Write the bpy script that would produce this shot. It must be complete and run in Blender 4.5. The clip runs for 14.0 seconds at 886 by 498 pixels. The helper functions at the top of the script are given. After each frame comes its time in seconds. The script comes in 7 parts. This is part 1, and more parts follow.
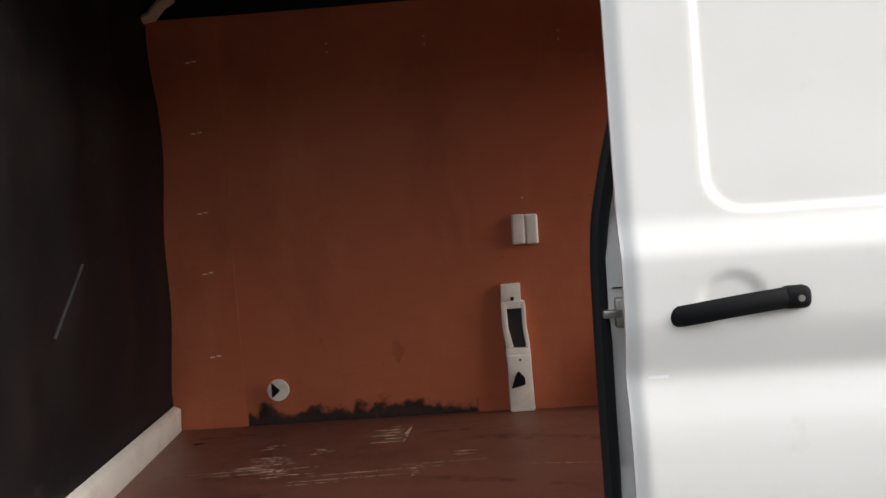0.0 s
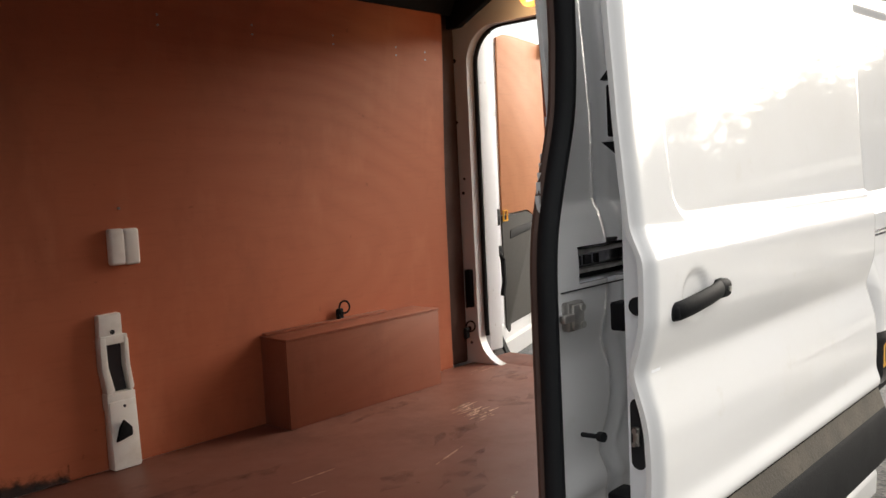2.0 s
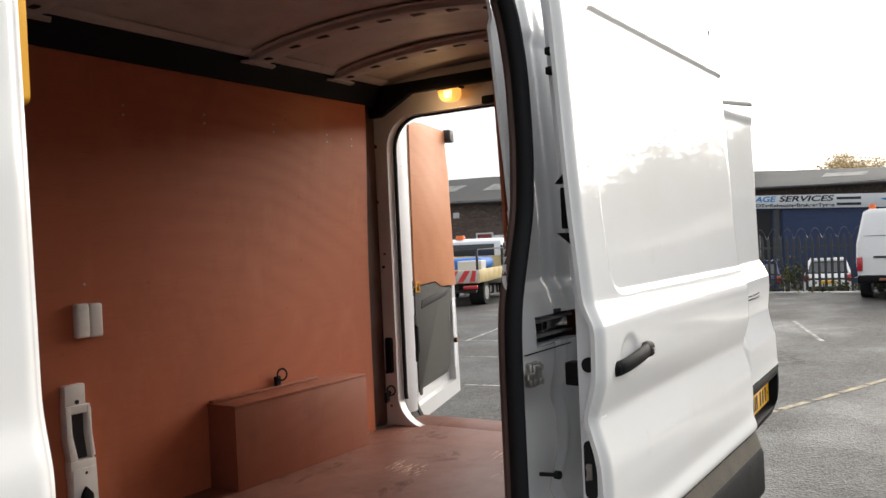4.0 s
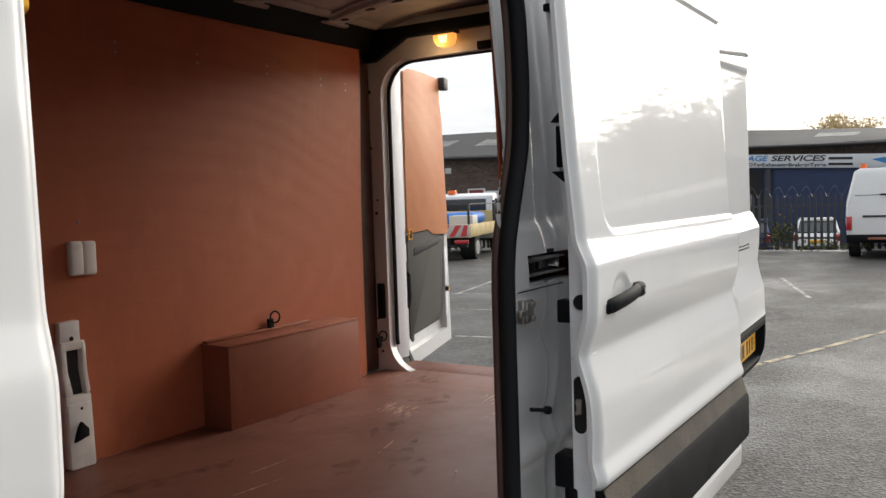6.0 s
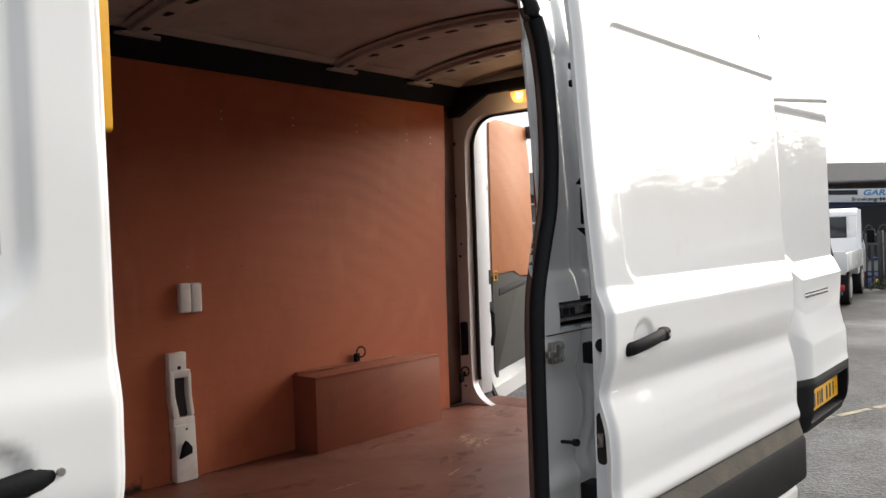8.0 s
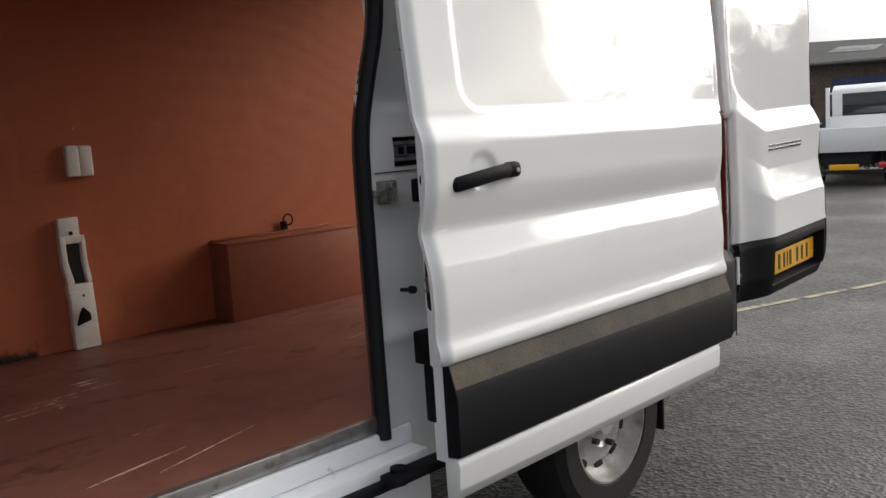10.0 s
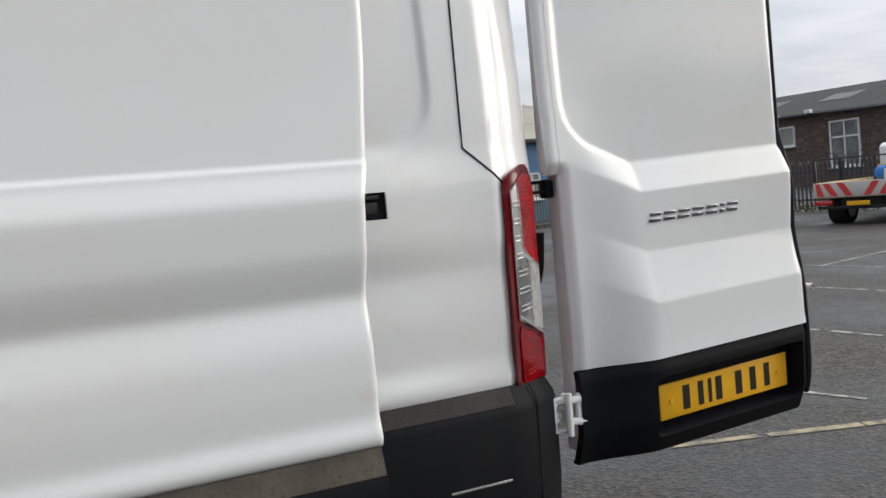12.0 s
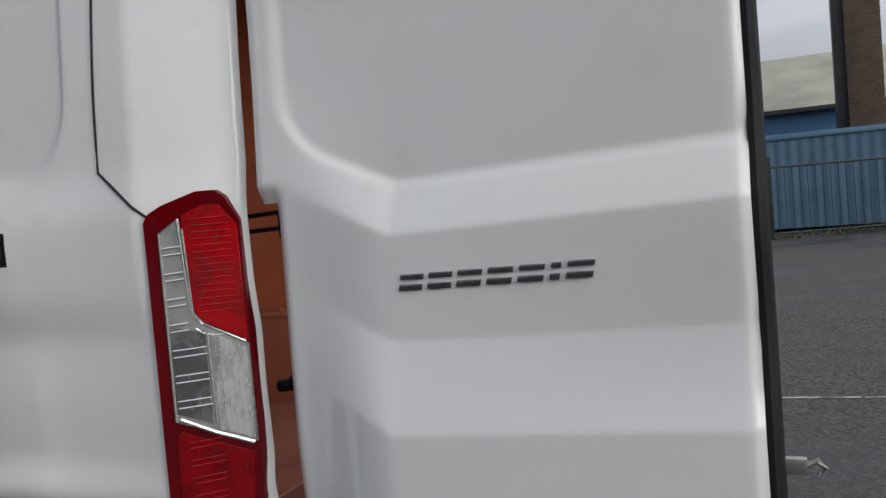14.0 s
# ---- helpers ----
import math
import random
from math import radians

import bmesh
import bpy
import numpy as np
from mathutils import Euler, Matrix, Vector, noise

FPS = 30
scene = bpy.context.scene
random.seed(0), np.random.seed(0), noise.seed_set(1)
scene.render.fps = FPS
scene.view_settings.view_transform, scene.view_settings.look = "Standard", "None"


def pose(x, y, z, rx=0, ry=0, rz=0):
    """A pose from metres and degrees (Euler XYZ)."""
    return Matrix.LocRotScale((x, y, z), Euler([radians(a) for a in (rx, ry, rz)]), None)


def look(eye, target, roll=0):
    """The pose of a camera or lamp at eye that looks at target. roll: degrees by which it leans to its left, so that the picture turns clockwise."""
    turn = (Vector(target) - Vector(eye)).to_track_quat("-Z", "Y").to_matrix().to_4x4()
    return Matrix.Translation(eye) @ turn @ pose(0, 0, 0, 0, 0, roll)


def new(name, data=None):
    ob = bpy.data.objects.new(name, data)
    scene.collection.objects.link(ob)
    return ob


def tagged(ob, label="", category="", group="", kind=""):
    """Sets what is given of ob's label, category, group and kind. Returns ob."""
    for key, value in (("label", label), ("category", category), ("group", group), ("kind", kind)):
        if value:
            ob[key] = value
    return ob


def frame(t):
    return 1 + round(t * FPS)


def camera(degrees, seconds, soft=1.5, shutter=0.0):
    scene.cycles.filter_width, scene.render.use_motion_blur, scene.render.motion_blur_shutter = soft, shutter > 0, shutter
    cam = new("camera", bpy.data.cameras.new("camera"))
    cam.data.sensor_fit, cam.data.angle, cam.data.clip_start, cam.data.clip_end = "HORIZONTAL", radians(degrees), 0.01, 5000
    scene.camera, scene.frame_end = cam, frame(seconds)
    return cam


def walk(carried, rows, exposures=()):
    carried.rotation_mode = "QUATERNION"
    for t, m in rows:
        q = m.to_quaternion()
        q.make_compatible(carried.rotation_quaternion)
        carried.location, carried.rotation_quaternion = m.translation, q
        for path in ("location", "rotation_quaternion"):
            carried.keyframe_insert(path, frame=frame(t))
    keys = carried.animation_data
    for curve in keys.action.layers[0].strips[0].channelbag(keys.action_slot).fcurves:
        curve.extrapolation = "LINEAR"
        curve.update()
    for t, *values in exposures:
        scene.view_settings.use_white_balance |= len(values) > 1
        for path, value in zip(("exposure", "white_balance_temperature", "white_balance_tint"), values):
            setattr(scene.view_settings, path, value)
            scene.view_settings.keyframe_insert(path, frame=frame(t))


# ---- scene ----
cam = camera(55.1, 14.0)
PATH = [
    (0, (0.064, -0.025, 1.551), (-0.02, 1.971, 1.457), -4.0),
    (0.5, (-0.279, 0.148, 1.568), (0.153, 2.095, 1.417), -3.5),
    (1, (-0.501, 0.351, 1.549), (0.308, 2.169, 1.35), -5.0),
    (1.5, (-0.787, 0.576, 1.581), (0.384, 2.179, 1.341), -5.0),
    (2, (-1.152, 0.738, 1.61), (0.33, 2.071, 1.453), -2.8),
    (2.5, (-1.326, 0.719, 1.635), (0.267, 1.926, 1.562), -1.8),
    (3, (-1.502, 0.713, 1.682), (0.142, 1.852, 1.641), -1.6),
    (3.2, (-1.558, 0.734, 1.684), (0.101, 1.85, 1.68), -1.5),
    (5.3, (-1.626, 0.726, 1.617), (0.099, 1.736, 1.532), -3.9),
    (5.5, (-1.627, 0.733, 1.617), (0.091, 1.751, 1.513), -3.2),
    (6, (-1.626, 0.733, 1.614), (0.062, 1.798, 1.497), -1.9),
    (6.5, (-1.616, 0.628, 1.634), (-0.007, 1.814, 1.568), -1.4),
    (7, (-1.582, 0.499, 1.644), (-0.068, 1.806, 1.642), -1.1),
    (7.5, (-1.611, 0.423, 1.657), (-0.115, 1.75, 1.674), -1.3),
    (8, (-1.735, 0.369, 1.659), (-0.213, 1.666, 1.633), -1.9),
    (8.2, (-1.778, 0.338, 1.635), (-0.246, 1.622, 1.56), -2.1),
    (10.3, (-0.823, -0.052, 1.441), (0.533, 1.392, 1.167), -4.3),
    (10.5, (-0.591, -0.116, 1.449), (0.729, 1.364, 1.186), -4.5),
    (11, (-0.007, -0.209, 1.46), (1.191, 1.379, 1.254), -4.2),
    (11.5, (0.595, -0.241, 1.428), (1.625, 1.469, 1.306), -5.6),
    (12, (1.21, -0.259, 1.42), (2.027, 1.562, 1.295), -5.1),
    (12.5, (1.809, -0.127, 1.398), (2.433, 1.769, 1.276), -4.6),
    (13, (2.393, 0.013, 1.368), (2.849, 1.957, 1.262), -5.3),
    (13.5, (2.879, 0.213, 1.383), (2.82, 2.208, 1.259), -4.2),
    (14, (3.436, 0.528, 1.426), (2.651, 2.364, 1.317), -5.1),
]
EXPOSURES = [(0.0, 0.30, 6350, 10), (0.5, 0.10, 6350, 10), (1.0, 0.24, 6450, 10), (1.5, 0.46, 6700, 10), (2.0, 0.44, 6650, 10), (3.0, 0.42, 6500, 10), (5.5, 0.06, 6350, 10), (6.5, 0.06, 6350, 10), (8.2, 0.26, 6350, 10), (10.3, -0.13, 6350, 10), (11.0, -0.04, 6350, 10), (11.5, -0.16, 6300, 10), (12.0, -0.26, 6150, 10), (12.5, -0.28, 6100, 10), (13.0, -0.48, 6100, 10), (14.0, -0.74, 6000, 10)]
walk(cam, [(t, look(eye, target, roll)) for t, eye, target, roll in PATH], EXPOSURES)


# ---- exposure and light ----
SUN_AZ, SUN_EL = -20.0, 16.0
GLOW_AZ, GLOW_EL = -22.0, 14.0


def make_world():
    w = bpy.data.worlds.new("sky")
    scene.world = w
    w.use_nodes = True
    nt = w.node_tree
    nt.nodes.clear()
    out = nt.nodes.new("ShaderNodeOutputWorld")
    bg = nt.nodes.new("ShaderNodeBackground")
    sky = nt.nodes.new("ShaderNodeTexSky")
    sky.sky_type = "NISHITA"
    sky.sun_disc = False
    sky.sun_elevation = radians(SUN_EL)
    sky.sun_rotation = radians(90 - SUN_AZ)
    sky.dust_density = 3.0
    co = nt.nodes.new("ShaderNodeTexCoord")
    mp = nt.nodes.new("ShaderNodeMapping")
    mp.inputs["Scale"].default_value = (1.0, 1.0, 4.5)
    nz = nt.nodes.new("ShaderNodeTexNoise")
    nz.inputs["Scale"].default_value = 2.2
    nz.inputs["Detail"].default_value = 7.0
    nz.inputs["Roughness"].default_value = 0.58
    nz.inputs["Distortion"].default_value = 0.4
    ramp = nt.nodes.new("ShaderNodeValToRGB")
    ramp.color_ramp.elements[0].position = 0.36
    ramp.color_ramp.elements[0].color = (0.84, 0.85, 0.87, 1)
    ramp.color_ramp.elements[1].position = 0.62
    ramp.color_ramp.elements[1].color = (1.16, 1.15, 1.13, 1)
    # the cloud is thinner, and so brighter, on the side of the sun
    side = nt.nodes.new("ShaderNodeVectorMath")
    side.operation = "DOT_PRODUCT"
    side.inputs[1].default_value = (math.cos(radians(20)), math.sin(radians(20)), 0.15)
    thin = nt.nodes.new("ShaderNodeMapRange")
    thin.inputs["From Min"].default_value = -0.45
    thin.inputs["From Max"].default_value = 0.95
    thin.inputs["To Min"].default_value = 0.96
    thin.inputs["To Max"].default_value = 1.60
    thin.interpolation_type = "SMOOTHSTEP"
    cover = nt.nodes.new("ShaderNodeMix")
    cover.data_type = "RGBA"
    cover.blend_type = "MULTIPLY"
    cover.inputs["Factor"].default_value = 1.0
    # an overcast sky is brighter overhead than near the horizon
    updown = nt.nodes.new("ShaderNodeSeparateXYZ")
    zenith = nt.nodes.new("ShaderNodeMapRange")
    zenith.inputs["To Min"].default_value = 0.66
    zenith.inputs["To Max"].default_value = 1.6
    lift = nt.nodes.new("ShaderNodeMath")
    lift.operation = "MULTIPLY"
    # warm brightening round the low sun behind the cloud
    sx, sy, sz = (math.cos(radians(GLOW_EL)) * math.cos(radians(GLOW_AZ)),
                  math.cos(radians(GLOW_EL)) * math.sin(radians(GLOW_AZ)), math.sin(radians(GLOW_EL)))
    mr = nt.nodes.new("ShaderNodeMapRange")
    mr.inputs["From Min"].default_value = 0.70
    mr.inputs["From Max"].default_value = 1.0
    mr.inputs["To Min"].default_value = 0.0
    mr.inputs["To Max"].default_value = 1.0
    mr.interpolation_type = "SMOOTHSTEP"
    # a bank of thicker cloud lies across it above a clear strip
    wave = nt.nodes.new("ShaderNodeMath")
    wave.operation = "MULTIPLY_ADD"
    wave.inputs[1].default_value = 0.16
    bank = nt.nodes.new("ShaderNodeValToRGB")
    stops = ((0.21, 0.80), (0.24, 1.0), (0.275, 0.95), (0.30, 0.22), (0.37, 0.12), (0.43, 0.65), (0.60, 1.0))
    while len(bank.color_ramp.elements) < len(stops):
        bank.color_ramp.elements.new(0.5)
    for e, (p, v) in zip(bank.color_ramp.elements, stops):
        e.position = p
        e.color = (v, v, v, 1)
    veil = nt.nodes.new("ShaderNodeMath")
    veil.operation = "MULTIPLY"
    warm = nt.nodes.new("ShaderNodeMix")
    warm.data_type = "RGBA"
    warm.blend_type = "MULTIPLY"
    warm.inputs["B"].default_value = (5.0, 4.65, 4.1, 1)
    # bright torn gaps in the cloud near the sun
    gap = nt.nodes.new("ShaderNodeTexNoise")
    gap.inputs["Scale"].default_value = 4.2
    gap.inputs["Detail"].default_value = 8.0
    gap.inputs["Distortion"].default_value = 0.8
    gr = nt.nodes.new("ShaderNodeMapRange")
    gr.inputs["From Min"].default_value = 0.47
    gr.inputs["From Max"].default_value = 0.66
    cone = nt.nodes.new("ShaderNodeMapRange")
    cone.inputs["From Min"].default_value = 0.90
    cone.inputs["From Max"].default_value = 0.985
    # the bright band lies flat along the horizon
    flat = nt.nodes.new("ShaderNodeVectorMath")
    flat.operation = "MULTIPLY"
    flat.inputs[1].default_value = (1.0, 1.0, 1.6)
    unit = nt.nodes.new("ShaderNodeVectorMath")
    unit.operation = "NORMALIZE"
    low = nt.nodes.new("ShaderNodeVectorMath")
    low.operation = "DOT_PRODUCT"
    low.inputs[1].default_value = Vector((sx, sy, sz * 1.6)).normalized()
    cone.interpolation_type = "SMOOTHSTEP"
    both = nt.nodes.new("ShaderNodeMath")
    both.operation = "MULTIPLY"
    tear = nt.nodes.new("ShaderNodeMix")
    tear.data_type = "RGBA"
    tear.inputs["B"].default_value = (6.0, 5.4, 4.4, 1)
    mix = nt.nodes.new("ShaderNodeMix")
    mix.data_type = "RGBA"
    mix.inputs["Factor"].default_value = 0.88
    sc = nt.nodes.new("ShaderNodeMix")
    sc.data_type = "RGBA"
    sc.blend_type = "MULTIPLY"
    sc.inputs["Factor"].default_value = 1.0
    sc.inputs["B"].default_value = (0.12, 0.12, 0.12, 1)
    L = nt.links.new
    L(co.outputs["Generated"], mp.inputs["Vector"])
    L(mp.outputs["Vector"], nz.inputs["Vector"])
    L(nz.outputs["Fac"], ramp.inputs["Fac"])
    L(low.outputs["Value"], mr.inputs["Value"])
    L(nz.outputs["Fac"], wave.inputs[0])
    L(updown.outputs["Z"], wave.inputs[2])
    L(wave.outputs["Value"], bank.inputs["Fac"])
    L(mr.outputs["Result"], veil.inputs[0])
    L(bank.outputs["Color"], veil.inputs[1])
    L(veil.outputs["Value"], warm.inputs["Factor"])
    L(co.outputs["Generated"], side.inputs[0])
    L(side.outputs["Value"], thin.inputs["Value"])
    L(ramp.outputs["Color"], cover.inputs["A"])
    L(co.outputs["Generated"], updown.inputs[0])
    L(updown.outputs["Z"], zenith.inputs["Value"])
    L(thin.outputs["Result"], lift.inputs[0])
    L(zenith.outputs["Result"], lift.inputs[1])
    L(lift.outputs["Value"], cover.inputs["B"])
    L(cover.outputs["Result"], warm.inputs["A"])
    L(sky.outputs["Color"], sc.inputs["A"])
    L(sc.outputs["Result"], mix.inputs["A"])
    L(mp.outputs["Vector"], gap.inputs["Vector"])
    L(gap.outputs["Fac"], gr.inputs["Value"])
    L(co.outputs["Generated"], flat.inputs[0])
    L(flat.outputs["Vector"], unit.inputs[0])
    L(unit.outputs["Vector"], low.inputs[0])
    L(low.outputs["Value"], cone.inputs["Value"])
    L(gr.outputs["Result"], both.inputs[0])
    L(cone.outputs["Result"], both.inputs[1])
    L(both.outputs["Value"], tear.inputs["Factor"])
    L(warm.outputs["Result"], tear.inputs["A"])
    L(tear.outputs["Result"], mix.inputs["B"])
    L(mix.outputs["Result"], bg.inputs["Color"])
    bg.inputs["Strength"].default_value = SKY
    L(bg.outputs["Background"], out.inputs["Surface"])


SKY = 0.86
make_world()
sun_data = bpy.data.lights.new("sun", "SUN")
sun_data.energy, sun_data.angle, sun_data.color = 1.3, radians(34), (1.0, 0.95, 0.88)
sun = new("sun", sun_data)
sun.matrix_world = look((20 * math.cos(radians(SUN_AZ)), 20 * math.sin(radians(SUN_AZ)), 20 * math.tan(radians(SUN_EL))), (0, 0, 0))
lamp_data = bpy.data.lights.new("lamp_light", "POINT")
lamp_data.energy, lamp_data.shadow_soft_size, lamp_data.color = 0.5, 0.03, (1.0, 0.62, 0.30)
lamp_light = new("lamp_light", lamp_data)
lamp_light.matrix_world = pose(1.945, 3.01, 2.345)


# ---- materials ----
def mat(name, base, rough=0.5, metal=0.0, spots=(), bump=(), coat=0.0, emit=None, trans=0.0, ior=1.45, stretch=(1, 1, 1), island=0.0, spec=0.5):
    """spots: (scale, low, high, colour) noise stains laid over the base; bump: (scale, strength) of fine relief."""
    m = bpy.data.materials.new(name)
    m.use_nodes = True
    nt = m.node_tree
    b = nt.nodes["Principled BSDF"]
    L = nt.links.new
    b.inputs["Roughness"].default_value = rough
    b.inputs["Metallic"].default_value = metal
    b.inputs["Specular IOR Level"].default_value = spec
    b.inputs["IOR"].default_value = ior
    b.inputs["Coat Weight"].default_value = coat
    b.inputs["Coat Roughness"].default_value = 0.035
    b.inputs["Transmission Weight"].default_value = trans
    if emit:
        b.inputs["Emission Color"].default_value = (*emit[0], 1)
        b.inputs["Emission Strength"].default_value = emit[1]
    co = nt.nodes.new("ShaderNodeTexCoord")
    mp = nt.nodes.new("ShaderNodeMapping")
    mp.inputs["Scale"].default_value = stretch
    L(co.outputs["Object"], mp.inputs["Vector"])
    col = nt.nodes.new("ShaderNodeRGB")
    col.outputs[0].default_value = (*base, 1)
    last = col.outputs[0]
    first_fac = None
    for scale, lo, hi, c in spots:
        nz = nt.nodes.new("ShaderNodeTexNoise")
        nz.inputs["Scale"].default_value = scale
        nz.inputs["Detail"].default_value = 6
        nz.inputs["Roughness"].default_value = 0.62
        L(mp.outputs["Vector"], nz.inputs["Vector"])
        mr = nt.nodes.new("ShaderNodeMapRange")
        mr.inputs["From Min"].default_value = lo
        mr.inputs["From Max"].default_value = hi
        L(nz.outputs["Fac"], mr.inputs["Value"])
        mx = nt.nodes.new("ShaderNodeMix")
        mx.data_type = "RGBA"
        mx.inputs["B"].default_value = (*c, 1)
        L(mr.outputs["Result"], mx.inputs["Factor"])
        L(last, mx.inputs["A"])
        last = mx.outputs["Result"]
        if first_fac is None:
            first_fac = mr.outputs["Result"]
    if island:
        gi = nt.nodes.new("ShaderNodeNewGeometry")
        mr = nt.nodes.new("ShaderNodeMapRange")
        mr.inputs["To Min"].default_value = 1 - island
        mr.inputs["To Max"].default_value = 1 + island
        L(gi.outputs["Random Per Island"], mr.inputs["Value"])
        hs = nt.nodes.new("ShaderNodeHueSaturation")
        L(mr.outputs["Result"], hs.inputs["Value"])
        L(last, hs.inputs["Color"])
        last = hs.outputs["Color"]
    L(last, b.inputs["Base Color"])
    if first_fac is not None:
        mr = nt.nodes.new("ShaderNodeMapRange")
        mr.inputs["To Min"].default_value = rough
        mr.inputs["To Max"].default_value = min(1.0, rough + 0.15)
        L(first_fac, mr.inputs["Value"])
        L(mr.outputs["Result"], b.inputs["Roughness"])
    if bump:
        nz = nt.nodes.new("ShaderNodeTexNoise")
        nz.inputs["Scale"].default_value = bump[0]
        nz.inputs["Detail"].default_value = 5
        L(mp.outputs["Vector"], nz.inputs["Vector"])
        bp = nt.nodes.new("ShaderNodeBump")
        bp.inputs["Strength"].default_value = bump[1]
        bp.inputs["Distance"].default_value = 0.01
        L(nz.outputs["Fac"], bp.inputs["Height"])
        L(bp.outputs["Normal"], b.inputs["Normal"])
    return m


def ply_material(name, base, dark, light, figure=0.34, spec=0.35, rough=(0.40, 0.58)):
    """Reddish film-faced plywood: broad arched veneer figure in places, soft mottling, scuffs and fine pores."""
    m = bpy.data.materials.new(name)
    m.use_nodes = True
    nt = m.node_tree
    b = nt.nodes["Principled BSDF"]
    L = nt.links.new

    def tex(scale, detail, rough, stretch, shift=0.0):
        mp = nt.nodes.new("ShaderNodeMapping")
        mp.inputs["Scale"].default_value = stretch
        mp.inputs["Location"].default_value = (shift, shift * 0.7, shift * 0.3)
        L(co.outputs["Object"], mp.inputs["Vector"])
        nz = nt.nodes.new("ShaderNodeTexNoise")
        nz.inputs["Scale"].default_value = scale
        nz.inputs["Detail"].default_value = detail
        nz.inputs["Roughness"].default_value = rough
        L(mp.outputs["Vector"], nz.inputs["Vector"])
        return nz.outputs["Fac"]

    def span(value, lo, hi, a=0.0, z=1.0):
        mr = nt.nodes.new("ShaderNodeMapRange")
        mr.inputs["From Min"].default_value = lo
        mr.inputs["From Max"].default_value = hi
        mr.inputs["To Min"].default_value = a
        mr.inputs["To Max"].default_value = z
        L(value, mr.inputs["Value"])
        return mr.outputs["Result"]

    def calc(kind, a, c):
        n = nt.nodes.new("ShaderNodeMath")
        n.operation = kind
        L(a, n.inputs[0])
        if isinstance(c, float):
            n.inputs[1].default_value = c
        else:
            L(c, n.inputs[1])
        return n.outputs["Value"]

    def blend(factor, a, colour, kind="MIX"):
        mx = nt.nodes.new("ShaderNodeMix")
        mx.data_type = "RGBA"
        mx.blend_type = kind
        L(factor, mx.inputs["Factor"])
        L(a, mx.inputs["A"])
        mx.inputs["B"].default_value = (*colour, 1)
        return mx.outputs["Result"]

    b.inputs["Specular IOR Level"].default_value = spec
    b.inputs["Specular Tint"].default_value = (1.0, 0.58, 0.40, 1)
    co = nt.nodes.new("ShaderNodeTexCoord")
    # arches of a rotary-cut veneer: warped ovals, strong only here and there
    oval = nt.nodes.new("ShaderNodeMapping")
    oval.inputs["Scale"].default_value = (0.42, 0.0, 1.0)
    oval.inputs["Location"].default_value = (-0.25, 0.0, -1.32)
    L(co.outputs["Object"], oval.inputs["Vector"])
    size = nt.nodes.new("ShaderNodeVectorMath")
    size.operation = "LENGTH"
    L(oval.outputs["Vector"], size.inputs[0])
    warp = calc("ADD", size.outputs["Value"], calc("MULTIPLY", tex(1.7, 3, 0.45, (0.6, 0.6, 1.0), 3.1), 0.30))
    rings = calc("PINGPONG", calc("ADD", calc("MULTIPLY", warp, 24.0), calc("MULTIPLY", tex(9, 3, 0.5, (0.35, 0.35, 1.0)), 0.9)), 1.0)
    sep = nt.nodes.new("ShaderNodeSeparateXYZ")
    L(co.outputs["Object"], sep.inputs[0])
    # the sheet towards the back is cut nearer the heart and shows more of them
    heart = span(sep.outputs["X"], 0.35, 1.15, 0.25, 1.0)
    patch = calc("MULTIPLY", heart, span(tex(0.9, 2, 0.5, (1, 1, 0.8), 7.7), 0.40, 0.60, 0.05, 1.0))
    first = nt.nodes.new("ShaderNodeRGB")
    first.outputs[0].default_value = (*base, 1)
    colour = blend(calc("MULTIPLY", span(rings, 0.35, 1.0, 0.0, figure), patch), first.outputs[0], light)
    colour = blend(calc("MULTIPLY", span(rings, 0.30, 0.0, 0.0, figure * 0.8), patch), colour, dark)
    mottle = tex(2.2, 9, 0.68, (1.0, 1.0, 0.55))
    colour = blend(span(mottle, 0.50, 0.76, 0.0, 0.50), colour, dark)
    colour = blend(span(tex(5.0, 4, 0.6, (1.0, 1.0, 0.35), 5.0), 0.56, 0.74, 0.0, 0.35), colour, light)
    pores = tex(85, 4, 0.6, (0.10, 0.10, 1.0))
    colour = blend(span(pores, 0.52, 0.72, 0.0, 0.16), colour, tuple(c * 0.55 for c in base))
    specks = tex(26, 2, 0.5, (1, 1, 1), 2.0)
    colour = blend(span(specks, 0.74, 0.79, 0.0, 0.35), colour, tuple(c * 0.35 for c in base))
    L(colour, b.inputs["Base Color"])
    L(span(mottle, 0.3, 0.7, *rough), b.inputs["Roughness"])
    bp = nt.nodes.new("ShaderNodeBump")
    bp.inputs["Strength"].default_value = 0.10
    bp.inputs["Distance"].default_value = 0.004
    L(pores, bp.inputs["Height"])
    L(bp.outputs["Normal"], b.inputs["Normal"])
    return m


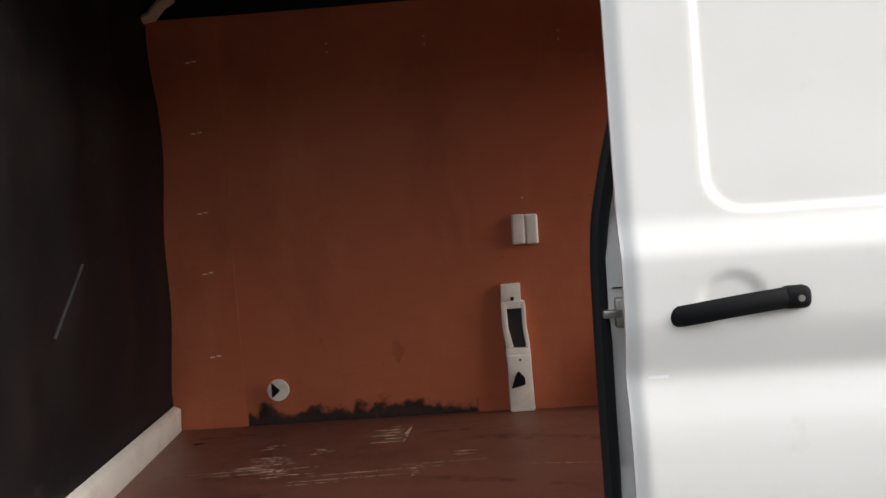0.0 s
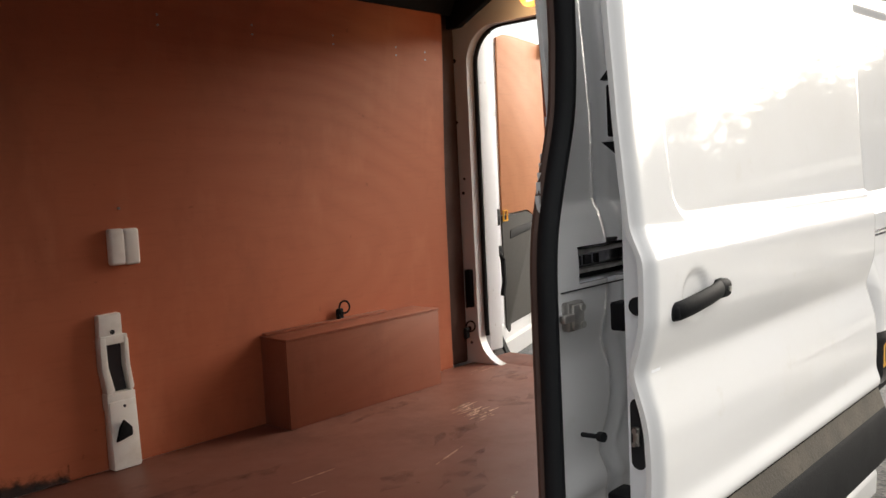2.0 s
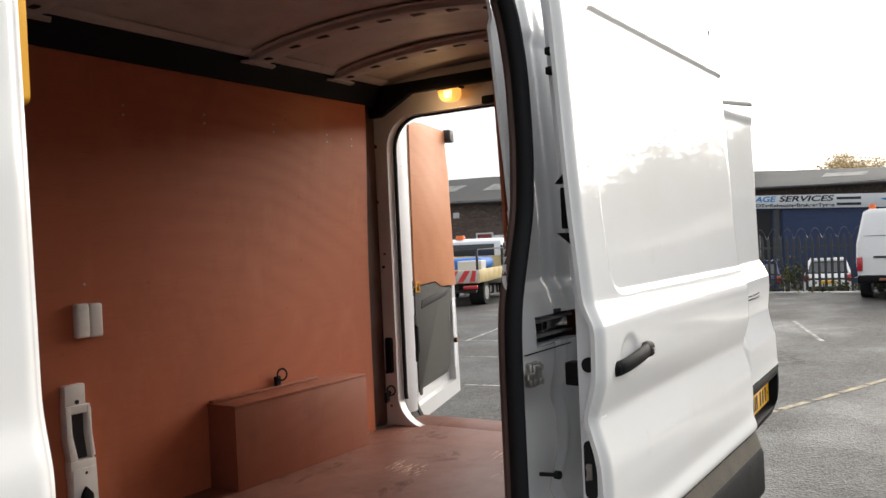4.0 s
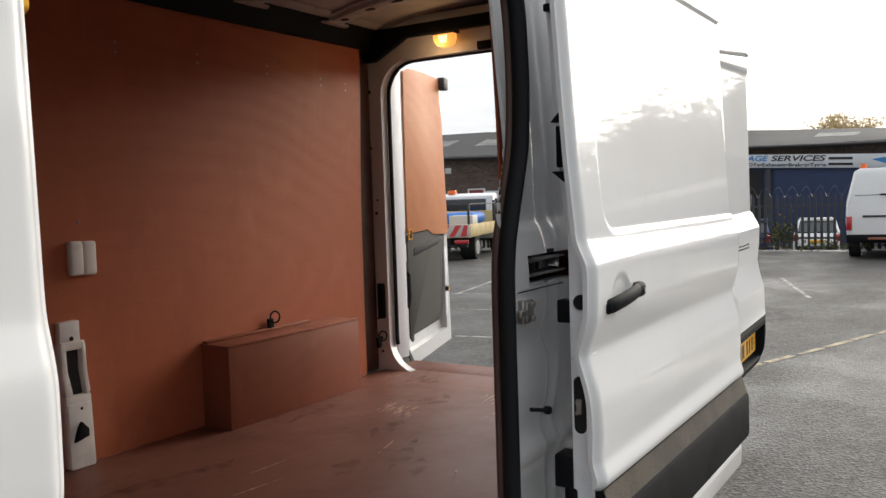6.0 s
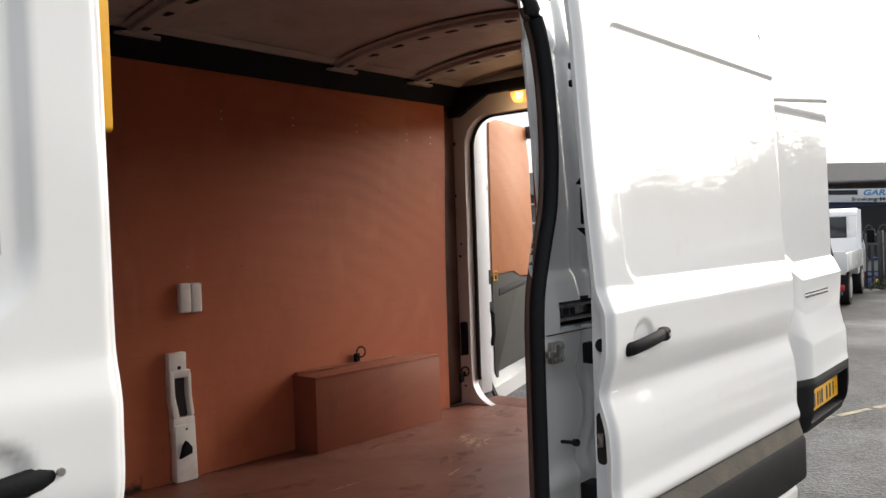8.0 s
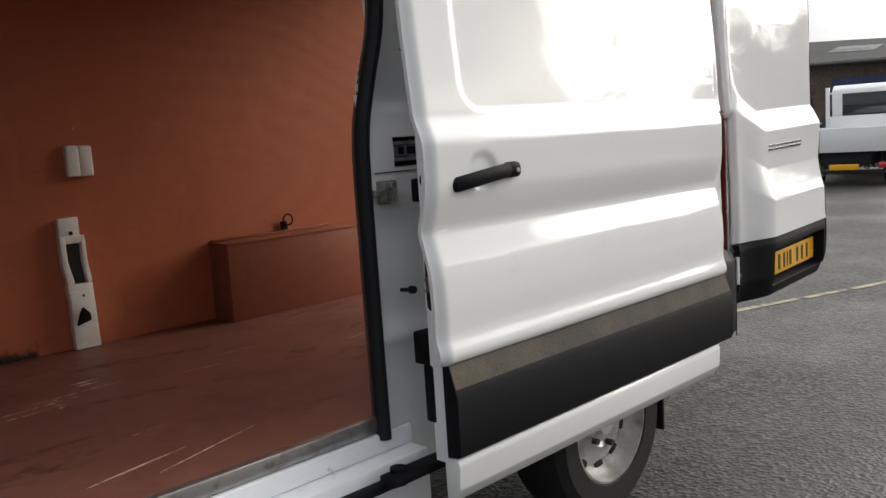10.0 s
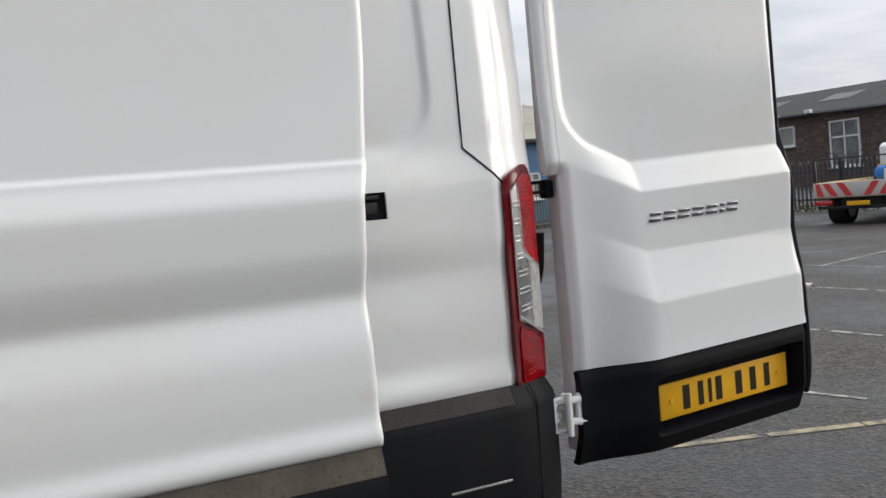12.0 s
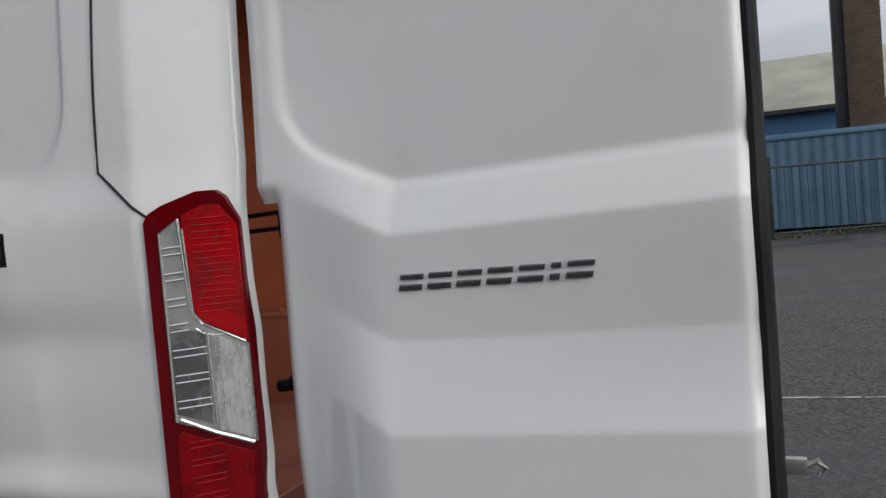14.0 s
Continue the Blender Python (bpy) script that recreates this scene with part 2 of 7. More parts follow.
def faded(name, base, rough, scale, lo, hi):
    """A thin worn layer that breaks up into patches and lets what is under it show."""
    m = mat(name, base, rough, spots=[(scale * 2, 0.4, 0.6, tuple(c * 0.7 for c in base))])
    nt = m.node_tree
    co = nt.nodes.new("ShaderNodeTexCoord")
    nz = nt.nodes.new("ShaderNodeTexNoise")
    nz.inputs["Scale"].default_value = scale
    nz.inputs["Detail"].default_value = 5
    mr = nt.nodes.new("ShaderNodeMapRange")
    mr.inputs["From Min"].default_value = lo
    mr.inputs["From Max"].default_value = hi
    nt.links.new(co.outputs["Object"], nz.inputs["Vector"])
    nt.links.new(nz.outputs["Fac"], mr.inputs["Value"])
    nt.links.new(mr.outputs["Result"], nt.nodes["Principled BSDF"].inputs["Alpha"])
    return m


def ground_material():
    m = bpy.data.materials.new("asphalt")
    m.use_nodes = True
    nt = m.node_tree
    b = nt.nodes["Principled BSDF"]
    L = nt.links.new
    co = nt.nodes.new("ShaderNodeTexCoord")
    vo = nt.nodes.new("ShaderNodeTexVoronoi")
    vo.inputs["Scale"].default_value = 48
    L(co.outputs["Object"], vo.inputs["Vector"])
    r1 = nt.nodes.new("ShaderNodeValToRGB")
    r1.color_ramp.elements[0].color = (0.022, 0.0215, 0.021, 1)
    r1.color_ramp.elements[1].color = (0.120, 0.113, 0.103, 1)
    r1.color_ramp.elements[0].position = 0.22
    r1.color_ramp.elements[1].position = 0.95
    L(vo.outputs["Color"], r1.inputs["Fac"])
    big = nt.nodes.new("ShaderNodeTexNoise")
    big.inputs["Scale"].default_value = 0.35
    big.inputs["Detail"].default_value = 9
    big.inputs["Roughness"].default_value = 0.65
    L(co.outputs["Object"], big.inputs["Vector"])
    r2 = nt.nodes.new("ShaderNodeValToRGB")
    r2.color_ramp.elements[0].color = (0.42, 0.42, 0.43, 1)
    r2.color_ramp.elements[0].position = 0.35
    r2.color_ramp.elements[1].color = (1.0, 0.97, 0.93, 1)
    r2.color_ramp.elements[1].position = 0.62
    L(big.outputs["Fac"], r2.inputs["Fac"])
    mx = nt.nodes.new("ShaderNodeMix")
    mx.data_type = "RGBA"
    mx.blend_type = "MULTIPLY"
    mx.inputs["Factor"].default_value = 1.0
    L(r1.outputs["Color"], mx.inputs["A"])
    L(r2.outputs["Color"], mx.inputs["B"])
    L(mx.outputs["Result"], b.inputs["Base Color"])
    mr = nt.nodes.new("ShaderNodeMapRange")
    mr.inputs["From Min"].default_value = 0.35
    mr.inputs["From Max"].default_value = 0.6
    mr.inputs["To Min"].default_value = 0.38
    mr.inputs["To Max"].default_value = 0.85
    L(big.outputs["Fac"], mr.inputs["Value"])
    L(mr.outputs["Result"], b.inputs["Roughness"])
    bp = nt.nodes.new("ShaderNodeBump")
    bp.inputs["Strength"].default_value = 1.0
    bp.inputs["Distance"].default_value = 0.006
    L(vo.outputs["Distance"], bp.inputs["Height"])
    L(bp.outputs["Normal"], b.inputs["Normal"])
    return m


WHITE = mat("white_paint", (0.75, 0.755, 0.76), 0.42, coat=1.0, spec=0.08, spots=[(1.6, 0.5, 0.8, (0.73, 0.725, 0.71)), (9, 0.62, 0.8, (0.69, 0.68, 0.65))])
WHITE_IN = mat("white_primer", (0.83, 0.85, 0.89), 0.40, spots=[(3, 0.5, 0.75, (0.74, 0.75, 0.77)), (22, 0.64, 0.75, (0.52, 0.50, 0.48))])
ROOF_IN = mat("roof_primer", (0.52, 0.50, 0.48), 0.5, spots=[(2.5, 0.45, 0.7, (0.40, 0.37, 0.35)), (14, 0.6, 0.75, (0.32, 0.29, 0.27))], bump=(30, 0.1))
PLY = ply_material("plywood", (0.43, 0.124, 0.062), (0.21, 0.060, 0.034), (0.57, 0.20, 0.106), 0.15, 0.7, (0.42, 0.58))
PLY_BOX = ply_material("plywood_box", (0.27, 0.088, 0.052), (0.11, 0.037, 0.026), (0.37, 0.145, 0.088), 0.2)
PLY_FLOOR = ply_material("plywood_floor", (0.20, 0.080, 0.057), (0.07, 0.030, 0.023), (0.29, 0.135, 0.098), 0.2, 0.45, (0.38, 0.56))
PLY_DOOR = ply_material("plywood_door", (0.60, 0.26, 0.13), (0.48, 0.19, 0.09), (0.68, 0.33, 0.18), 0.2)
SCRATCH = faded("bare_wood", (0.80, 0.55, 0.41), 0.7, 45, 0.34, 0.52)
STAPLE = mat("staple_wire", (0.85, 0.74, 0.60), 0.4)
FOAM = mat("expanding_foam", (0.62, 0.50, 0.33), 0.8, spots=[(14, 0.45, 0.7, (0.45, 0.34, 0.20))], bump=(30, 0.6))
STAIN = faded("grime", (0.035, 0.018, 0.014), 0.75, 7, 0.30, 0.75)
SCUFF_DARK = faded("dark_scuff", (0.10, 0.04, 0.03), 0.7, 14, 0.42, 1.3)
BLACK = mat("black_plastic", (0.006, 0.0065, 0.008), 0.6, spots=[(4, 0.5, 0.8, (0.010, 0.010, 0.011)), (35, 0.66, 0.78, (0.022, 0.021, 0.02))], bump=(220, 0.10), spec=0.15)
DUSTY = mat("dusty_plastic", (0.060, 0.052, 0.042), 0.7, spots=[(5, 0.42, 0.68, (0.11, 0.095, 0.076)), (70, 0.56, 0.80, (0.035, 0.030, 0.025))], bump=(120, 0.2), spec=0.3)
DUSTY_DARK = mat("dusty_black_plastic", (0.022, 0.020, 0.018), 0.6, spots=[(6, 0.45, 0.7, (0.05, 0.045, 0.038)), (90, 0.58, 0.70, (0.012, 0.011, 0.010))], bump=(120, 0.2), spec=0.3)
RUBBER = mat("rubber", (0.012, 0.013, 0.015), 0.62, spots=[(12, 0.55, 0.75, (0.022, 0.022, 0.022))], spec=0.25)
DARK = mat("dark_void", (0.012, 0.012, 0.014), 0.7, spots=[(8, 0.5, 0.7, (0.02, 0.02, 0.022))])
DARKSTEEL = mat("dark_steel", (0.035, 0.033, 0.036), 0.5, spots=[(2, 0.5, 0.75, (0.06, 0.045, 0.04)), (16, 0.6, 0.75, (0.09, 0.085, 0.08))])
GREY_PANEL = mat("grey_fibre_panel", (0.050, 0.048, 0.044), 0.75, spots=[(3, 0.45, 0.7, (0.068, 0.064, 0.058))], bump=(150, 0.15))
STEEL = mat("bare_steel", (0.45, 0.44, 0.42), 0.35, 0.9, spots=[(18, 0.5, 0.7, (0.20, 0.18, 0.16))])
CHROME = mat("dark_chrome", (0.30, 0.30, 0.32), 0.16, 1.0, spots=[(40, 0.5, 0.7, (0.2, 0.2, 0.21))])
CREAM = mat("cream_plastic", (0.84, 0.80, 0.74), 0.35, spots=[(10, 0.5, 0.75, (0.68, 0.62, 0.55))])
YELLOW = mat("plate_yellow", (0.84, 0.44, 0.012), 0.35, spots=[(14, 0.55, 0.8, (0.62, 0.36, 0.03))])
PLATE_BLACK = mat("plate_black", (0.015, 0.015, 0.015), 0.4)
AMBER = mat("amber_strip", (0.85, 0.42, 0.02), 0.4, spots=[(20, 0.5, 0.7, (0.7, 0.33, 0.02))])
RED_LENS = mat("red_lens", (0.38, 0.002, 0.005), 0.20, coat=0.5, spec=0.2, spots=[(12, 0.44, 0.62, (0.22, 0.001, 0.003))])
RED_MID = mat("mid_red_lens", (0.22, 0.001, 0.004), 0.16, coat=0.5, spec=0.2, spots=[(16, 0.46, 0.60, (0.13, 0.0006, 0.002))])
RED_DARK = mat("dark_red_lens", (0.115, 0.0007, 0.003), 0.12, coat=0.5, spec=0.2, spots=[(10, 0.48, 0.66, (0.085, 0.0006, 0.002))])
CLEAR_LENS = mat("clear_lens", (0.40, 0.405, 0.385), 0.18, 0.3, coat=1.0, spots=[(8, 0.46, 0.66, (0.22, 0.235, 0.22)), (70, 0.62, 0.70, (0.6, 0.6, 0.57))])
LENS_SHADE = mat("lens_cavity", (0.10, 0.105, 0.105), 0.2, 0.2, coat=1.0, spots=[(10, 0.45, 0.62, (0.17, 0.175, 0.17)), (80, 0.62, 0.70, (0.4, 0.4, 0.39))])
REFLECTOR = mat("lamp_reflector", (0.80, 0.80, 0.79), 0.18, 0.5, coat=1.0, spots=[(22, 0.46, 0.62, (0.36, 0.36, 0.355)), (90, 0.58, 0.7, (0.95, 0.95, 0.94))], stretch=(1.6, 1.6, 0.8))
SILVER = mat("lens_silver", (0.75, 0.75, 0.74), 0.2, 0.8)
LAMP_GLOW = mat("lamp_lens", (0.9, 0.5, 0.15), 0.3, emit=((1.0, 0.38, 0.07), 1.1))
LAMP_BULB = mat("lamp_bulb", (0.9, 0.7, 0.4), 0.3, emit=((1.0, 0.62, 0.22), 2.6))
GLASS = mat("glass", (0.03, 0.035, 0.04), 0.04, coat=0.3)
TYRE = mat("tyre", (0.012, 0.012, 0.013), 0.8, spots=[(9, 0.5, 0.7, (0.028, 0.027, 0.025))], bump=(60, 0.2))
RIM = mat("wheel_steel", (0.55, 0.54, 0.53), 0.42, 0.5, spots=[(9, 0.45, 0.7, (0.22, 0.2, 0.18))])
ASPHALT = ground_material()
LINE = mat("line_paint", (0.42, 0.41, 0.38), 0.8, spots=[(7, 0.44, 0.58, (0.15, 0.145, 0.14))])
LINE_Y = mat("line_paint_yellowed", (0.40, 0.34, 0.22), 0.8, spots=[(7, 0.42, 0.6, (0.17, 0.155, 0.135))])
PALE = faded("pale_patch", (0.26, 0.255, 0.24), 0.8, 5, 0.40, 0.9)
BULK = mat("black_bulkhead", (0.007, 0.0065, 0.008), 0.55, spots=[(2, 0.5, 0.75, (0.022, 0.016, 0.014)), (14, 0.62, 0.75, (0.035, 0.03, 0.03))], spec=0.3)
# pillar paint with its shade put into the base colour as dark brown
PILLAR_IN = mat("pillar_shade_brown", (0.11, 0.065, 0.052), 0.6, spots=[(4, 0.45, 0.7, (0.08, 0.045, 0.037))])
# door throat coloured near black to stand for the unlit opening
THROAT = mat("throat_shade", (0.020, 0.008, 0.006), 0.55, spots=[(6, 0.45, 0.7, (0.012, 0.006, 0.005))], spec=0.25)


# ---- mesh helpers ----
def finish(bm):
    bmesh.ops.recalc_face_normals(bm, faces=bm.faces)
    return bm


def part(name, bm, material, parent=None, label="", smooth=35, world=True):
    """Links a bmesh as one mesh object under a thing or a part."""
    me = bpy.data.meshes.new(name)
    bm.to_mesh(me)
    bm.free()
    for p in me.polygons:
        p.use_smooth = True
    me.set_sharp_from_angle(angle=radians(smooth))
    me.materials.append(material)
    ob = new(name, me)
    if parent is not None:
        ob.parent = parent
        if world and parent.type == "EMPTY":
            ob.matrix_parent_inverse = parent.matrix_basis.inverted()
    if label:
        ob["label"] = label
    return ob


def thing(name, at, label, category, group="", kind=""):
    ob = new(name)
    ob.empty_display_size = 0.2
    ob.matrix_basis = pose(*at)
    return tagged(ob, label, category, group, kind)


def join(*bms):
    """One bmesh out of several."""
    out = bmesh.new()
    for b in bms:
        me = bpy.data.meshes.new("tmp")
        b.to_mesh(me)
        out.from_mesh(me)
        bpy.data.meshes.remove(me)
        b.free()
    return out


def bx(x0, x1, y0, y1, z0, z1, bev=0.004, seg=2):
    bm = bmesh.new()
    bmesh.ops.create_cube(bm, size=1.0)
    for v in bm.verts:
        v.co = ((x0 + x1) / 2 + v.co.x * (x1 - x0), (y0 + y1) / 2 + v.co.y * (y1 - y0), (z0 + z1) / 2 + v.co.z * (z1 - z0))
    if bev:
        bmesh.ops.bevel(bm, geom=list(bm.edges), offset=bev, segments=seg, affect="EDGES", profile=0.5)
    return bm


def turn(bm, m):
    bmesh.ops.transform(bm, matrix=m, verts=bm.verts)
    return bm


def cyl(p0, p1, r0, r1=None, n=18, cap=True):
    p0, p1 = Vector(p0), Vector(p1)
    bm = bmesh.new()
    bmesh.ops.create_cone(bm, cap_ends=cap, segments=n, radius1=r0, radius2=r0 if r1 is None else r1, depth=(p1 - p0).length)
    q = Vector((0, 0, 1)).rotation_difference((p1 - p0).normalized()).to_matrix().to_4x4()
    return turn(bm, Matrix.Translation((p0 + p1) / 2) @ q)


def tube(points, r, n=8, closed=False, ry=None):
    """A round or oval bar swept along points; ry is the second radius."""
    pts = [Vector(p) for p in points]
    bm = bmesh.new()
    rings = []
    up = Vector((0, 0, 1))
    k = len(pts)
    for i, p in enumerate(pts):
        a = pts[(i - 1) % k] if (closed or i > 0) else p
        b = pts[(i + 1) % k] if (closed or i < k - 1) else p
        t = (b - a).normalized()
        ref = up if abs(t.dot(up)) < 0.95 else Vector((0, 1, 0))
        s = t.cross(ref).normalized()
        u = s.cross(t)
        rings.append([bm.verts.new(p + s * (math.cos(2 * math.pi * j / n) * r) + u * (math.sin(2 * math.pi * j / n) * (ry or r))) for j in range(n)])
    for i in range(k if closed else k - 1):
        A, B = rings[i], rings[(i + 1) % k]
        for j in range(n):
            bm.faces.new((A[j], A[(j + 1) % n], B[(j + 1) % n], B[j]))
    if not closed:
        bm.faces.new(rings[0][::-1])
        bm.faces.new(rings[-1])
    return finish(bm)


def prism(poly, axis, a0, a1, bev=0.0):
    """Extrudes a 2D outline along an axis; the outline is in the other two axes in order."""
    bm = bmesh.new()

    def at(p, a):
        return {"x": (a, p[0], p[1]), "y": (p[0], a, p[1]), "z": (p[0], p[1], a)}[axis]
    lo = [bm.verts.new(at(p, a0)) for p in poly]
    hi = [bm.verts.new(at(p, a1)) for p in poly]
    k = len(poly)
    for i in range(k):
        bm.faces.new((lo[i], lo[(i + 1) % k], hi[(i + 1) % k], hi[i]))
    bm.faces.new(lo[::-1])
    bm.faces.new(hi)
    finish(bm)
    if bev:
        bmesh.ops.bevel(bm, geom=list(bm.edges), offset=bev, segments=2, affect="EDGES", profile=0.5)
    return bm


def round_rect(u0, u1, v0, v1, r, n=6):
    pts = []
    for cu, cv, a in ((u1 - r, v1 - r, 0), (u0 + r, v1 - r, 90), (u0 + r, v0 + r, 180), (u1 - r, v0 + r, 270)):
        for i in range(n + 1):
            t = radians(a + 90 * i / n)
            pts.append((cu + r * math.cos(t), cv + r * math.sin(t)))
    return pts


def ring(inner, outer, axis, a0, a1):
    """A frame between two matching outlines, with depth from a0 to a1 along an axis."""
    bm = bmesh.new()

    def at(p, a):
        return {"x": (a, p[0], p[1]), "y": (p[0], a, p[1]), "z": (p[0], p[1], a)}[axis]
    k = len(inner)
    I0, I1 = [bm.verts.new(at(p, a0)) for p in inner], [bm.verts.new(at(p, a1)) for p in inner]
    O0, O1 = [bm.verts.new(at(p, a0)) for p in outer], [bm.verts.new(at(p, a1)) for p in outer]
    for i in range(k):
        j = (i + 1) % k
        for A, B in ((I0, O0), (O0, O1), (O1, I1), (I1, I0)):
            bm.faces.new((A[i], A[j], B[j], B[i]))
    bmesh.ops.remove_doubles(bm, verts=bm.verts, dist=1e-5)
    return finish(bm)


def square_out(inner, u0, u1, v0, v1):
    """For each point of a rounded opening, a matching point on the rectangle round it."""
    out = []
    cu, cv = (u0 + u1) / 2, (v0 + v1) / 2
    k = len(inner) // 4
    corners = ((u1, v1), (u0, v1), (u0, v0), (u1, v0))
    for q in range(4):
        for i in range(k):
            f = i / (k - 1)
            c = corners[q]
            p = inner[q * k + i]
            if q in (0, 2):
                out.append((c[0], p[1] + (c[1] - p[1]) * min(1, 2 * f)) if f <= 0.5 else (c[0] + (p[0] - c[0]) * (2 * f - 1), c[1]))
            else:
                out.append((p[0] + (c[0] - p[0]) * min(1, 2 * f), c[1]) if f <= 0.5 else (c[0], c[1] + (p[1] - c[1]) * (2 * f - 1)))
    return out


def lerp_table(table, z):
    """Smooth interpolation in a table of (z, value), z rising."""
    if z <= table[0][0]:
        return table[0][1]
    for (z0, v0), (z1, v1) in zip(table, table[1:]):
        if z <= z1:
            f = (z - z0) / (z1 - z0)
            return v0 + (v1 - v0) * f
    return table[-1][1]


def smooth_table(table, z, w=0.012):
    return sum(lerp_table(table, z + d * w) * k for d, k in ((-2, 1), (-1, 2), (0, 3), (1, 2), (2, 1))) / 9


def step(a, b, x):
    t = min(1.0, max(0.0, (x - a) / (b - a)))
    return t * t * (3 - 2 * t)


def rr_dist(x, z, x0, x1, z0, z1, r):
    """Distance inside (negative) or outside of a rounded rectangle."""
    dx, dz = max(x0 + r - x, x - (x1 - r), 0), max(z0 + r - z, z - (z1 - r), 0)
    inside = max(x0 + r - x, x - x1 + r, z0 + r - z, z - z1 + r)
    return math.hypot(dx, dz) - r if inside > 0 else inside - r


def skin(xs, zs, fy, thick, hole=None):
    """A pressed sheet over x and z with its face at y = fy(x, z), seen from -y, and a thickness behind it."""
    bm = bmesh.new()
    F = [[bm.verts.new((x, fy(x, z), z)) for z in zs] for x in xs]
    B = [[bm.verts.new((x, fy(x, z) + thick, z)) for z in zs] for x in xs]
    edges = {}
    for i in range(len(xs) - 1):
        for j in range(len(zs) - 1):
            if hole and hole((xs[i] + xs[i + 1]) / 2, (zs[j] + zs[j + 1]) / 2):
                continue
            q = ((i, j), (i + 1, j), (i + 1, j + 1), (i, j + 1))
            bm.faces.new([F[a][b] for a, b in q])
            bm.faces.new([B[a][b] for a, b in reversed(q)])
            for k in range(4):
                e = (q[k], q[(k + 1) % 4])
                if (e[1], e[0]) in edges:
                    del edges[(e[1], e[0])]
                else:
                    edges[e] = 1
    for (a, b) in edges:
        bm.faces.new((F[b[0]][b[1]], F[a[0]][a[1]], B[a[0]][a[1]], B[b[0]][b[1]]))
    loose = [v for v in bm.verts if not v.link_faces]
    bmesh.ops.delete(bm, geom=loose, context="VERTS")
    return bm


def spread(a, b, d):
    n = max(1, round((b - a) / d))  # d is negative where b lies below a
    return [a + (b - a) * i / n for i in range(n + 1)]


# ---- the white panel van ----
van = thing("panel_van", (0.0, 2.7, 0.0), "long white panel van with open doors and reddish plywood lining", "van")

# side door, slid back along the body
DOOR_P = [(0.60, 1.535), (0.872, 1.530), (0.882, 1.512), (0.902, 1.514), (0.940, 1.527), (1.02, 1.524), (1.09, 1.527), (1.130, 1.534), (1.212, 1.5585),
           (1.272, 1.540), (1.31, 1.531), (1.40, 1.529), (1.438, 1.530), (1.498, 1.556), (1.53, 1.559), (1.70, 1.575), (1.90, 1.588), (2.23, 1.608), (2.45, 1.632)]


def door_y(x, z):
    y = smooth_table(DOOR_P, z, 0.008)
    d = rr_dist(x, z, 0.486, 2.6, 1.508, 2.285, 0.075)
    y += 0.009 * (1 - step(-0.012, 0.003, d))
    y += 0.008 * (1 - step(0.72, 1.05, math.hypot((x - 0.517) / 0.062, (z - 1.352) / 0.052)))
    y += 0.018 * (1 - step(0.325, 0.362, x)) ** 2 + 0.006 * (1 - step(0.0, 0.012, 1.822 - x)) ** 2
    return y


xs = [0.325, 0.328, 0.332, 0.337, 0.343, 0.35, 0.358, 0.367, 0.376, 0.385] + spread(0.395, 0.70, 0.0085) + spread(0.715, 1.79, 0.03) + [1.80, 1.808, 1.815, 1.822]
zs = spread(0.872, 1.0, 0.01) + spread(1.01, 1.42, 0.0095) + spread(1.425, 1.60, 0.004) + spread(1.62, 2.23, 0.03) + spread(2.245, 2.30, 0.007) + spread(2.32, 2.45, 0.03)
door_skin = skin(xs, zs, door_y, 0.012)
for v in door_skin.verts:
    # the trailing edge leans back above the shoulder line
    v.co.x += max(0.0, v.co.x - 1.60) / 0.222 * (0.69 * (smooth_table(DOOR_P, max(v.co.z, 1.42), 0.012) - 1.53) + 0.03 * step(1.0, 1.9, v.co.z))
side_door = part("sliding_door", door_skin, WHITE, van, "white side door slid fully open", 60)
# inner pressing and the front return of the door
part("inner_panel", skin(spread(0.40, 1.80, 0.1), spread(0.62, 2.42, 0.06), lambda x, z: smooth_table(DOOR_P, z, 0.03) + 0.055, 0.02), WHITE_IN, side_door)
edge_out = [(door_y(0.36, z) + 0.002, z) for z in spread(0.60, 2.45, 0.03)]
edge_in = [(1.612 + 0.016 * step(1.5, 2.3, z), z) for z in spread(0.60, 2.45, 0.03)]
part("edge_flange", prism(edge_out + edge_in[::-1], "x", 0.3625, 0.40), WHITE_IN, side_door)
part("edge_flange", prism([(y + 0.018, z) for y, z in edge_out] + edge_in[::-1], "x", 1.79, 1.818), WHITE_IN, side_door)
part("grommet", cyl((0.355, 1.580, 1.343), (0.37, 1.580, 1.343), 0.019, n=24), RUBBER, side_door)
slot = round_rect(1.571, 1.605, 1.005, 1.153, 0.0168)
part("slot_rim", ring(slot, round_rect(1.566, 1.610, 0.999, 1.159, 0.0218), "x", 0.3585, 0.364), WHITE_IN, side_door)
part("latch_slot", prism(slot, "x", 0.359, 0.37), DARK, side_door, "black latch opening")
part("latch", join(bx(0.352, 0.36, 1.583, 1.598, 1.055, 1.095, 0.003), cyl((0.345, 1.59, 1.088), (0.36, 1.59, 1.088), 0.006), cyl((0.345, 1.592, 1.06), (0.36, 1.592, 1.06), 0.005)), STEEL, side_door)
